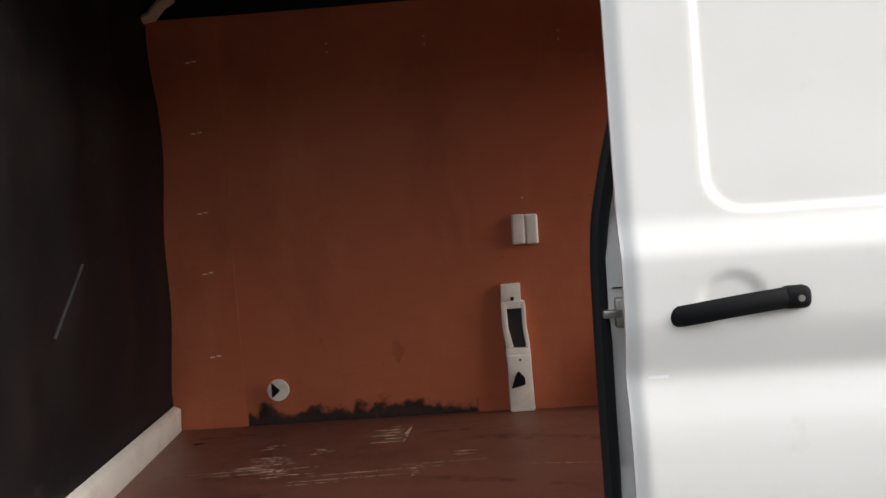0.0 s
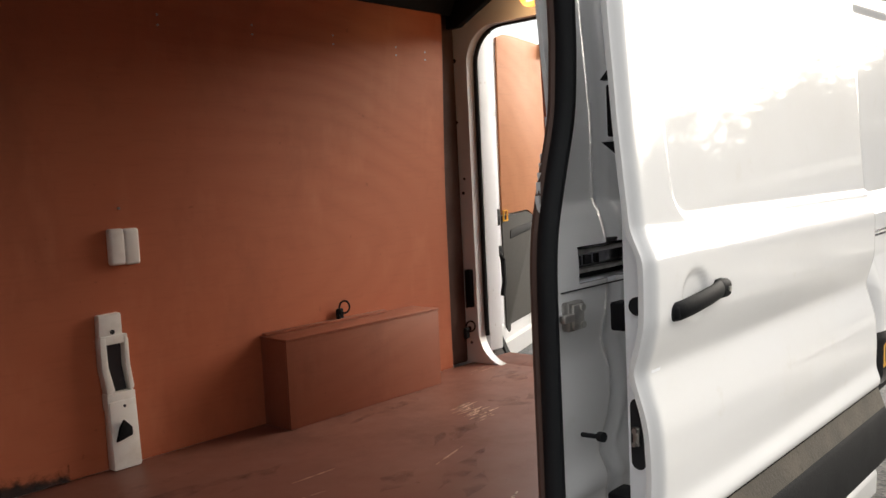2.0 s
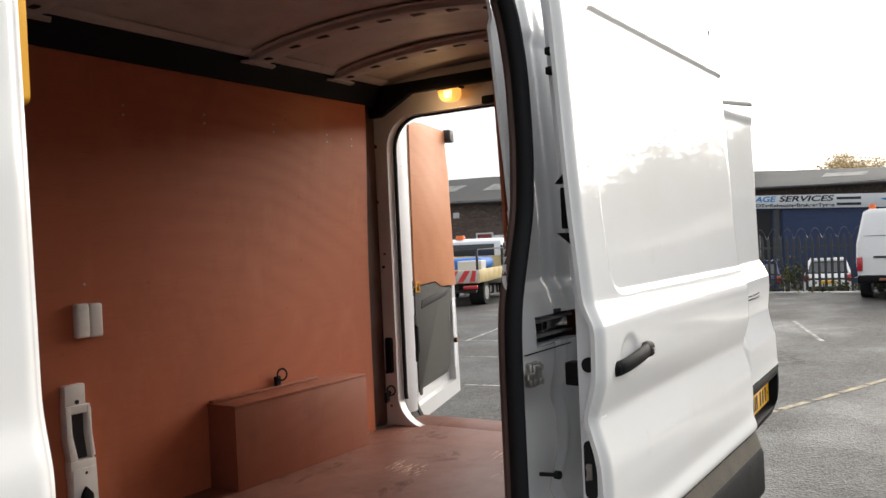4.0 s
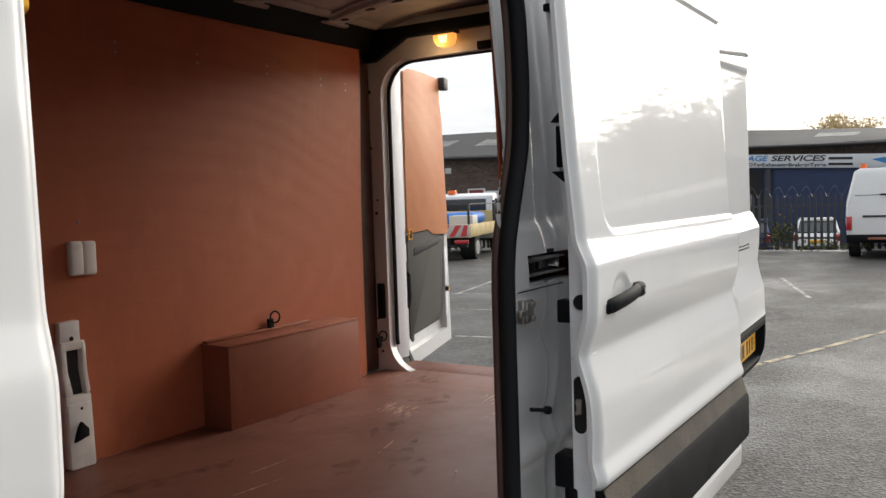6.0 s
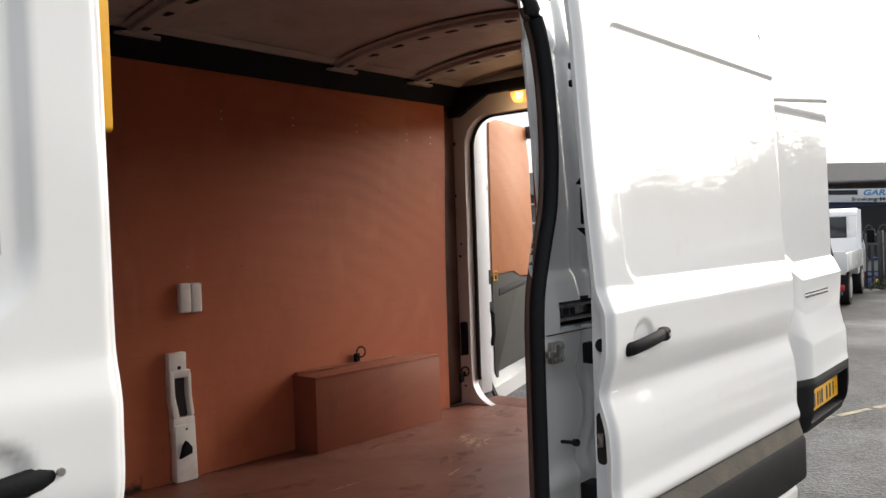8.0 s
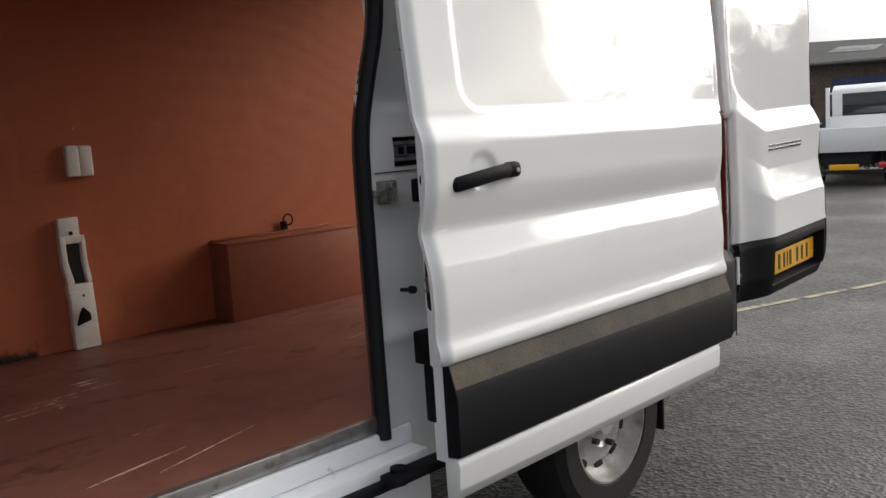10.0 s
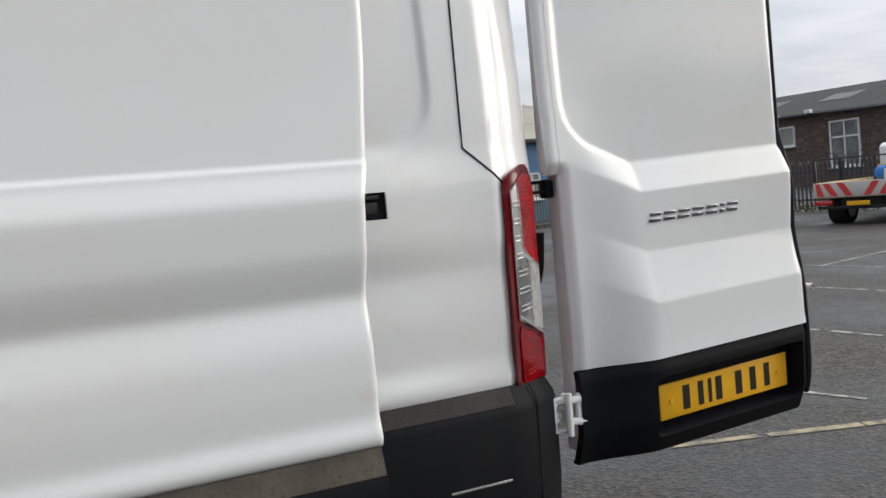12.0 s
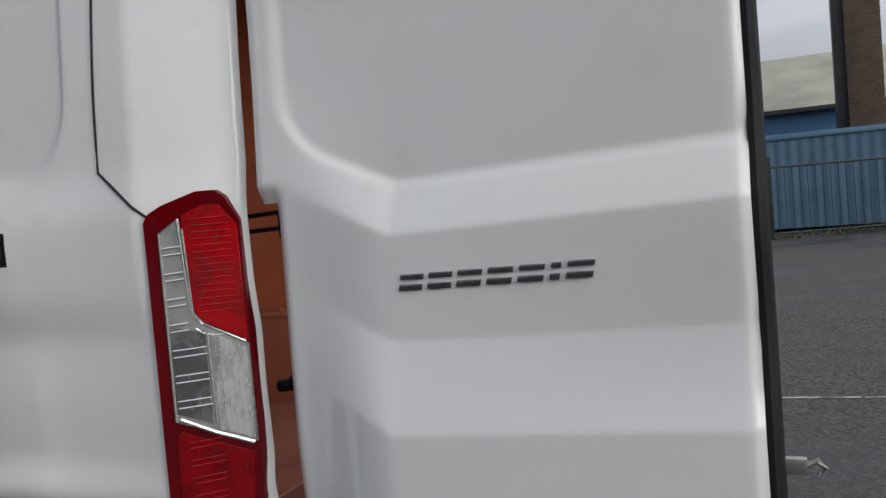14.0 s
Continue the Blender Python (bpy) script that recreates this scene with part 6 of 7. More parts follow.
for y0, w in ((4.0, 1.4), (10.6, 1.6), (13.2, 1.5), (17.6, 1.6), (20.6, 1.6), (25.2, 1.6), (29.2, 2.2), (-0.5, 1.6)):
    bm = bmesh.new()
    q = []
    for f, y in ((0.40, y0), (0.40, y0 + w), (0.66, y0 + w), (0.66, y0)):
        q.append(bm.verts.new((XW - 0.35 + 4.35 * f, y, eave(y) + 0.02 + (ridge(y) - eave(y) - 0.02) * f + 0.02)))
    bm.faces.new(q)
    part("rooflight", bm, ROOF_LIGHT, roof1, "grey translucent roof sheet")
for y in range(-14, 28, 6):
    part("gutter", tube([(XW - 0.42, y, eave(y) - 0.06), (XW - 0.42, y + 6, eave(y + 6) - 0.06)], 0.06, 8), DARKSTEEL, works)
for y in (13.8, 20.3, 25.6, 9.4):
    part("flood_light", bx(XW - 0.62, XW - 0.42, y - 0.14, y + 0.14, eave(y) - 0.02, eave(y) + 0.14, 0.02), FRAME_W, works)
for y, z, w, h, p, t in ((20.45, 1.25, 1.45, 1.75, 2, 0.5), (23.57, 1.18, 1.44, 1.88, 2, 0.36), (12.36, 1.76, 0.70, 0.66, 1, 0.3), (13.95, 1.80, 0.70, 0.66, 1, 0.3), (15.49, 1.83, 0.74, 0.68, 1, 0.3), (30.86, 2.40, 1.67, 0.85, 2, 0), (26.8, 2.22, 1.75, 0.85, 2, 0)):
    window(works, (XW, y + w, z), (0, -1, 0), w, h, p, t, PANE_PALE if t == 0 else None)
part("wall_vent", bx(XW - 0.04, XW, 19.58, 19.88, 2.66, 2.90, 0.01), FRAME_W, works)
part("door", bx(XW - 0.05, XW, 18.0, 18.70, 0.0, 1.92, 0.01), RED_DOOR, works, "dull red door in a white frame")
part("door_frame", ring([(18.0, 0.0), (18.70, 0.0), (18.70, 1.92), (18.0, 1.92)], [(17.94, -0.01), (18.76, -0.01), (18.76, 1.98), (17.94, 1.98)], "x", XW - 0.08, XW - 0.01), FRAME_W, works)
part("neon_sign", prism(round_rect(14.10, 14.45, 1.88, 2.06, 0.08), "x", XW - 0.02, XW - 0.005), mat("pink_neon", (0.8, 0.25, 0.5), 0.4, emit=((1.0, 0.35, 0.6), 1.2)), works, "small pink glowing window sign")
part("notice_board", bx(XW - 0.05, XW, 17.1, 17.95, 1.50, 1.86, 0.005), SIGN_W, works)
part("drain_pipe", tube([(XW - 0.1, 15.3, eave(15) - 0.08), (XW - 0.1, 14.72, 2.38), (XW - 0.1, 14.78, 0.0)], 0.05, 8), FRAME_W, works)
part("lamp_bracket", join(bx(XW - 0.12, XW - 0.04, 16.45, 16.55, 2.62, 3.5, 0.01)), FENCE, works)
part("shop_sign", bx(XW - 0.06, XW, 31.5, 33.2, 1.44, 2.16, 0.005), SIGN_W, works)

# garage front with shutters and a long sign
gar = thing("garage_front", (XW - 0.3, 3, 0), "navy garage front with a long sign board over its shutters", "shop front")
part("wall", bx(XW - 0.25, XW - 0.02, -12.0, 11.6, FOOT, 2.62, 0.0), NAVY, gar, "navy blue cladding")
for y0, y1, m_, lab in ((3.35, 6.6, NAVY, "closed navy roller shutter"), (7.0, 10.2, DARK, "dark open doorway"), (-0.4, 3.0, NAVY, "closed navy roller shutter"), (-4.2, -0.8, DARK, "dark open doorway")):
    s = part("shutter" if m_ is NAVY else "doorway", bx(XW - 0.30, XW - 0.24, y0, y1, 0, 2.25, 0.0), m_, gar, lab)
    if m_ is NAVY:
        for i in range(14):
            part("shutter_slat", bx(XW - 0.315, XW - 0.30, y0, y1, 0.05 + i * 0.158, 0.19 + i * 0.158, 0.0), NAVY, s)
for y in (3.17, 6.8, 10.35, -0.6):
    part("post", bx(XW - 0.36, XW - 0.25, y - 0.09, y + 0.09, 0, 2.3, 0.0), FENCE, gar)
SX = XW - 0.42
part("sign_board", bx(SX, SX + 0.06, 3.0, 9.7, 2.35, 2.80, 0.005), SIGN_W, gar, "white sign board with blue and black lettering")


def words(text, size, y, z, x, material, parent, bold=0.0, shear=0.0, width=None):
    cu = bpy.data.curves.new("words", "FONT")
    cu.body, cu.size, cu.extrude, cu.offset, cu.shear = text, size, 0.004, bold, shear
    tmp = bpy.data.objects.new("words", cu)
    me = bpy.data.meshes.new_from_object(tmp)
    bpy.data.objects.remove(tmp)
    ob = new("lettering", me)
    me.materials.append(material)
    wx = max(v.co.x for v in me.vertices)
    sc = (width / wx) if width else 1.0
    m = Matrix.Translation((x, y, z)) @ Euler((radians(90), 0, radians(-90))).to_matrix().to_4x4() @ Matrix.Diagonal((sc, 1, 1, 1))
    me.transform(m)
    ob.parent = parent
    ob.matrix_parent_inverse = parent.matrix_basis.inverted()
    ob["label"] = "sign lettering"
    return ob


signs = [words("GARAGE", 0.26, 8.15, 2.58, SX - 0.006, SIGN_B, gar, 0.006, 0.25, 1.38),
         words("SERVICES", 0.26, 6.70, 2.58, SX - 0.006, SIGN_K, gar, 0.006, 0.25, 1.75),
         words("Servicing•MOTs•Exhausts•Brakes•Tyres", 0.15, 8.5, 2.40, SX - 0.006, SIGN_K, gar, 0.004, 0, 3.55),
         bpy.data.objects["sign_board"]]
signs.append(part("sign_bar", bx(SX - 0.01, SX, 8.3, 9.4, 2.60, 2.76, 0), SIGN_K, gar))
signs.append(part("sign_bar", bx(SX - 0.01, SX, 4.15, 4.88, 2.62, 2.70, 0), SIGN_K, gar))
signs.append(part("sign_bar", bx(SX - 0.01, SX, 4.15, 4.88, 2.43, 2.51, 0), SIGN_K, gar))
signs.append(part("sign_swash", prism([(3.06, 2.45), (3.6, 2.62), (3.06, 2.72)], "x", SX - 0.004, SX), SIGN_B, gar))
# the board follows the slope of the roof
slant = Matrix(((1, 0, 0, 0), (0, 1, 0, 0), (0, 0.045, 1, -0.045 * 7.35), (0, 0, 0, 1)))
for ob in signs:
    ob.data.transform(slant)

# both fronts at their true size and distance
def grow(ob, pivot, k):
    ob.matrix_basis = Matrix.Translation(pivot) @ Matrix.Scale(k, 4) @ Matrix.Translation(-Vector(pivot)) @ ob.matrix_basis


grow(works, (0.1, -0.1, 1.48), 1.4)
grow(gar, (0.1, 0.6, 1.63), 1.4)

# blue building beyond the far fence
blue = thing("blue_building", (12, 33, 0), "long blue clad building with a pale hipped roof", "building")
BX0, BX1, BY = -14.0, 26.6, 30.0
part("wall", bx(BX0, BX1, BY, BY + 12, 0, 3.38, 0.0), BLUE_CLAD, blue, "blue sheet cladding")
part("wall_band", bx(BX0, BX1, BY - 0.03, BY, 0, 0.9, 0.0), mat("blue_grey_base", (0.10, 0.15, 0.20), 0.6), blue)
bm = bmesh.new()
a = [bm.verts.new(p) for p in ((BX0 - 0.3, BY - 0.35, 3.38), (BX1 + 0.3, BY - 0.35, 3.38), (BX1 - 5.8, BY + 6, 5.75), (BX0 + 5, BY + 6, 5.75), (BX0 - 0.3, BY + 12.3, 3.38), (BX1 + 0.3, BY + 12.3, 3.38))]
bm.faces.new((a[0], a[1], a[2], a[3]))
bm.faces.new((a[1], a[5], a[2]))
bm.faces.new((a[3], a[2], a[5], a[4]))
bm.faces.new((a[0], a[3], a[4]))
part("roof", finish(bm), ROOF_BEIGE, blue, "pale weathered sheet roof", 10)
part("eaves_board", bx(BX0, BX1, BY - 0.36, BY - 0.30, 3.26, 3.39, 0.0), DARKSTEEL, blue)
for k in range(0, 6):
    window(blue, (14.26 + 1.99 * k, BY, 0.94), (1, 0, 0), 1.17, 1.08, 3, 0.3, PANE_PALE)
part("door", bx(11.2, 11.9, BY - 0.06, BY, 0.1, 2.1, 0.0), FRAME_W, blue, "white door")
for x in (9.5, 13.8, 18.0, 22.5):
    part("wall_lamp", bx(x, x + 0.35, BY - 0.3, BY - 0.02, 3.02, 3.20, 0.03), DARKSTEEL, blue)
part("window", ring([(7.4, 0.2), (8.5, 0.2), (8.5, 2.0), (7.4, 2.0)], [(7.3, 0.1), (8.6, 0.1), (8.6, 2.12), (7.3, 2.12)], "y", BY - 0.08, BY), FRAME_W, blue)
part("pane", bx(7.4, 8.5, BY - 0.04, BY - 0.02, 0.2, 2.0, 0.0), PANE, blue)

cu = bpy.data.curves.new("words", "FONT")
cu.body, cu.size, cu.extrude = "KING'S CENTRE", 0.40, 0.004
tmp = bpy.data.objects.new("words", cu)
me = bpy.data.meshes.new_from_object(tmp)
bpy.data.objects.remove(tmp)
me.materials.append(SIGN_K)
me.transform(Matrix.Translation((24.7, BY - 0.02, 1.80)) @ Euler((radians(90), 0, 0)).to_matrix().to_4x4() @ Matrix.Diagonal((1.95 / max(v.co.x for v in me.vertices), 1, 1, 1)))
ob = new("lettering", me)
ob.parent = blue
ob.matrix_parent_inverse = blue.matrix_basis.inverted()
ob["label"] = "dark sign lettering on the blue wall"
part("emblem", prism([(25.25, 2.58), (25.50, 2.72), (25.78, 2.64), (25.66, 2.48), (25.55, 2.57), (25.42, 2.48)], "y", BY - 0.02, BY - 0.01), SIGN_K, blue)

shed = thing("blue_container", (4.0, 23.5, 0), "pale blue corrugated container behind the fence", "container")
bm = bmesh.new()
prof = []
x = 1.2
while x < 5.4:
    prof += [(x, 22.0), (x + 0.10, 22.0), (x + 0.13, 22.014), (x + 0.22, 22.014)]
    x += 0.25
prof += [(5.4, 22.0), (5.4, 24.4), (1.2, 24.4)]
part("body", prism(prof, "z", 0.1, 2.18), mat("pale_blue_steel", (0.085, 0.155, 0.235), 0.6, spots=[(2, 0.45, 0.7, (0.07, 0.13, 0.20))]), shed)
part("top_rail", bx(1.15, 5.45, 21.96, 24.45, 2.18, 2.30, 0.01), mat("blue_rail", (0.10, 0.19, 0.28), 0.6), shed)
chim = thing("chimney", (5.3, 28.3, 0), "tall brown brick chimney stack with a dark side", "chimney")
st = part("shaft", bx(4.75, 5.65, 26.6, 27.6, 0, 9.0, 0.01), CHIMNEY, chim)
# the stack's dark left face, added as a separate block in dark steel colour
part("flue_casing", bx(4.45, 4.75, 26.75, 27.6, 0, 9.0, 0.01), DARKSTEEL, chim)
for i in range(60):
    part("brick_course", bx(4.74, 5.66, 26.592, 26.602, 2.2 + i * 0.11, 2.2 + i * 0.11 + 0.012, 0), BRICK, st)


# ---- palisade fence along the yard ----
def pale_bmesh(h):
    """One pointed palisade pale, 7 cm wide, with a fold down the middle."""
    return prism([(-0.032, 0.05), (-0.032, h - 0.10), (-0.012, h), (0.0, h - 0.05), (0.012, h), (0.032, h - 0.10), (0.032, 0.05)], "x", -0.006, 0.006)


fence = thing("palisade_fence", (21.5, 13, 0), "grey steel palisade fence with barbed wire coils along the yard", "fence")
me = bpy.data.meshes.new("pale")
b = pale_bmesh(1.44)
b.to_mesh(me)
b.free()
me.materials.append(FENCE)
i = 0
FY = [3.0 + 0.15 * k for k in range(150)]
for y in FY:
    o = new("pale", me)
    o.parent = fence
    o.matrix_parent_inverse = fence.matrix_basis.inverted()
    o.matrix_basis = pose(21.5, y, 0)
for y in spread(3.0, 25.5, 2.8):
    part("fence_post", bx(21.53, 21.61, y - 0.05, y + 0.05, 0, 1.48, 0.004), FENCE, fence)
for z in (0.30, 1.12):
    part("fence_rail", bx(21.51, 21.55, -10, 25.5, z, z + 0.05, 0.0), FENCE, fence)
coil = [(21.5 + 0.12 * math.cos(k * 0.35), 3.0 + k * 0.0185, 1.50 + 0.13 * math.sin(k * 0.35)) for k in range(1220)]
part("razor_wire", tube(coil, 0.010, 3), FENCE, fence, "coiled razor wire")
rest = []
for k in range(88):
    rest.append(turn(pale_bmesh(1.44), Matrix.Translation((21.5, -10 + 0.15 * k, 0))))
tagged(part("fence_run", join(*rest), FENCE, fence), kind="stuff")

fence2 = thing("rail_fence", (10, 22, 0), "dark green post and rail mesh fence before the blue building", "fence")
FB = [(-6.0, 18.4), (2.8, 20.0), (10.5, 22.7), (18.6, 26.0), (21.5, 26.5)]
for a_, b_ in zip(FB, FB[1:]):
    n = max(1, round(math.dist(a_, b_) / 2.6))
    for k in range(n):
        f = k / n
        x, y = a_[0] + (b_[0] - a_[0]) * f, a_[1] + (b_[1] - a_[1]) * f
        part("fence_post", bx(x - 0.05, x + 0.05, y - 0.05, y + 0.05, 0, 1.78, 0.005), GREEN_MESH, fence2)
    for z in (0.12, 1.54):
        part("fence_rail", tube([(a_[0], a_[1], z), (b_[0], b_[1], z)], 0.03, 6), GREEN_MESH, fence2)
    n = round(math.dist(a_, b_) / 0.16)
    bm = []
    for k in range(n):
        f = k / n
        x, y = a_[0] + (b_[0] - a_[0]) * f, a_[1] + (b_[1] - a_[1]) * f
        bm.append(bx(x - 0.008, x + 0.008, y - 0.008, y + 0.008, 0.1, 1.54, 0))
    tagged(part("fence_mesh", join(*bm), GREEN_MESH, fence2), kind="stuff")


# ---- leaves and weeds ----
def leaf_cloud(centre, size, count, leaf, seed):
    rnd = random.Random(seed)
    bm = bmesh.new()
    clumps = [(Vector((rnd.gauss(0, 0.5), rnd.gauss(0, 0.5), rnd.uniform(-0.8, 0.9))), rnd.uniform(0.18, 0.45)) for _ in range(16)]
    for _ in range(count):
        c, r = rnd.choice(clumps)
        p = c + Vector((rnd.gauss(0, r), rnd.gauss(0, r), rnd.gauss(0, r)))
        p = Vector((p.x * size[0], p.y * size[1], p.z * size[2])) + Vector(centre)
        if p.z < 0.02:
            continue
        e = Euler((rnd.uniform(0, 6.3), rnd.uniform(0, 6.3), rnd.uniform(0, 6.3)))
        s = leaf * rnd.uniform(0.5, 1.3)
        vs = [bm.verts.new(p + Vector(v) @ e.to_matrix()) for v in ((-s, 0, 0), (0, -s * 0.45, 0), (s, 0, 0), (0, s * 0.45, 0))]
        bm.faces.new(vs)
    return bm


def tree(at, h, spread_, seed, material):
    t = thing("tree", (at[0], at[1], lie(at[0], at[1])), "bare autumn tree with sparse yellowish leaves behind the roofs", "tree")
    rnd = random.Random(seed)
    limbs = [tube([(at[0], at[1], -1.05), (at[0] + 0.1, at[1], h * 0.4), (at[0], at[1] + 0.1, h * 0.75)], 0.16, 8)]
    for k in range(18):
        a = rnd.uniform(0, 6.3)
        z = h * rnd.uniform(0.4, 0.75)
        l = spread_ * rnd.uniform(0.5, 1.1)
        limbs.append(tube([(at[0], at[1], z), (at[0] + l * 0.5 * math.cos(a), at[1] + l * 0.5 * math.sin(a), z + h * 0.12), (at[0] + l * math.cos(a), at[1] + l * math.sin(a), z + h * rnd.uniform(0.15, 0.3))], 0.045, 5))
    part("trunk", join(*limbs), BARK, t)
    part("crown", leaf_cloud((at[0], at[1], h * 0.8), (spread_, spread_, h * 0.17), 9000, 0.075, seed), material, t)
    return t


tree((68.0, 9.2, 0), 6.9, 2.4, 4, LEAF_Y)
for k in range(26):
    y = 3.2 + k * 0.9
    bsh = leaf_cloud((21.2 + 0.2 * math.sin(k * 3), y, 0.12 if k != 2 else 0.45), (0.22, 0.55 if k != 2 else 0.30, 0.14 if k != 2 else 0.42), 110 if k != 2 else 260, 0.05, k)
    if k == 2:
        tagged(part("bush", bsh, GRASS), "ragged weedy bush growing through the fence", "bush")
    else:
        tagged(part("weeds", bsh, GRASS), "low weeds along the foot of the fence", "weeds", kind="stuff")
bsh = leaf_cloud((13.2, 23.2, 0.5), (0.6, 0.5, 0.5), 700, 0.06, 77)
tagged(part("bush", bsh, GRASS), "low brown bush by the rail fence", "bush")
vb = []
for a_, b_ in zip(FB, FB[1:]):
    for k in range(12):
        f = k / 12
        vb.append(leaf_cloud((a_[0] + (b_[0] - a_[0]) * f, a_[1] + (b_[1] - a_[1]) * f - 0.15, 0.06), (0.6, 0.18, 0.07), 60, 0.05, k + int(a_[0])))
tagged(part("verge_weeds", join(*vb), GRASS), "strip of rough grass along the rail fence", "grass", kind="stuff")


# ---- vehicles in the yard ----
def loft(sections):
    """A closed body from cross sections of equal point count."""
    bm = bmesh.new()
    R = [[bm.verts.new(p) for p in s] for s in sections]
    k = len(sections[0])
    for A, B in zip(R, R[1:]):
        for j in range(k):
            bm.faces.new((A[j], A[(j + 1) % k], B[(j + 1) % k], B[j]))
    bm.faces.new(R[0][::-1])
    bm.faces.new(R[-1])
    return finish(bm)


def simple_wheel(x, y, z, r, w, parent):
    t = part("wheel", cyl((x, y - w / 2, z), (x, y + w / 2, z), r, n=24), TYRE, parent, world=False)
    part("rim", cyl((x, y - w / 2 - 0.012, z), (x, y + w / 2 + 0.012, z), r * 0.6, n=18), RIM, t, world=False)


def hatchback(at, heading, paint, label, group=""):
    """A parked hatchback, nose towards local +x, built round its own base."""
    c = new("car")
    c.matrix_basis = pose(*at, 0, 0, heading)
    tagged(c, label, "car", group)

    def sec(x, zlo, zhi, w, tw):
        return [(x, -w, zlo), (x, -w, (zlo + zhi) / 2), (x, -tw, zhi), (x, tw, zhi), (x, w, (zlo + zhi) / 2), (x, w, zlo)]
    body = loft([sec(-1.95, 0.35, 0.75, 0.72, 0.70), sec(-1.85, 0.28, 0.95, 0.82, 0.76), sec(-1.0, 0.25, 0.98, 0.86, 0.80), sec(0.6, 0.25, 0.95, 0.86, 0.80), sec(1.5, 0.27, 0.82, 0.84, 0.74), sec(1.95, 0.32, 0.66, 0.72, 0.62)])
    bmesh.ops.bevel(body, geom=list(body.edges), offset=0.05, segments=2, affect="EDGES")
    part("body", body, paint, c, world=False, smooth=50)
    glass = loft([sec(-1.75, 0.90, 1.0, 0.74, 0.72), sec(-1.35, 0.90, 1.42, 0.74, 0.58), sec(0.15, 0.90, 1.44, 0.74, 0.58), sec(0.95, 0.88, 0.97, 0.74, 0.70)])
    part("window", glass, GLASS, c, "dark car windows", world=False)
    top = loft([sec(-1.42, 1.40, 1.46, 0.60, 0.56), sec(-0.6, 1.42, 1.50, 0.60, 0.54), sec(0.2, 1.40, 1.47, 0.60, 0.56)])
    part("roof", top, paint, c, world=False)
    for s in (-1, 1):
        part("pillar", tube([(-1.80, s * 0.74, 0.95), (-1.42, s * 0.60, 1.43)], 0.05, 6), paint, c, world=False)
        part("pillar", tube([(0.95, s * 0.73, 0.95), (0.2, s * 0.60, 1.44)], 0.04, 6), paint, c, world=False)
        part("tail_lamp", bx(-1.95, -1.82, s * 0.72 - 0.09, s * 0.72 + 0.09, 0.66, 0.92, 0.03), REAR_RED, c, world=False)
        part("headlamp", bx(1.80, 1.92, s * 0.58 - 0.13, s * 0.58 + 0.13, 0.58, 0.70, 0.03), SILVER, c, world=False)
        simple_wheel(-1.25, s * 0.76, 0.31, 0.31, 0.2, c)
        simple_wheel(1.25, s * 0.76, 0.31, 0.31, 0.2, c)
    part("bumper", bx(-1.99, -1.90, -0.7, 0.7, 0.32, 0.50, 0.03), CAR_K, c, world=False)
    part("plate_bar", bx(-1.995, -1.96, -0.26, 0.26, 0.60, 0.71, 0.003), YELLOW, c, world=False)
    return c


for x, y, heading, paint, label in (
        (34.0, 6.0, 8, CAR_W, "small white hatchback parked behind the palisade fence"),
        (33.6, 8.3, 6, CAR_B, "dark blue hatchback parked behind the palisade fence"),
        (36.0, 18.6, 206, CAR_K, "black hatchback parked behind the palisade fence"),
        (36.0, 15.8, 206, CAR_W, "white car parked beyond the fence by the workshop"),
        (33.6, 20.8, 30, CAR_W, "white car parked beyond the fence by the red door"),
        (24.1, 25.9, 100, CAR_W, "white car parked beyond the fence by the gabled workshop end"),
        (24.9, 27.9, 172, CAR_K, "black car parked by the blue building"),
        (35.2, 1.7, 170, CAR_W, "white car parked behind the palisade fence")):
    hatchback((x, y, lie(x, y)), heading, paint, label, "cars behind the fence")


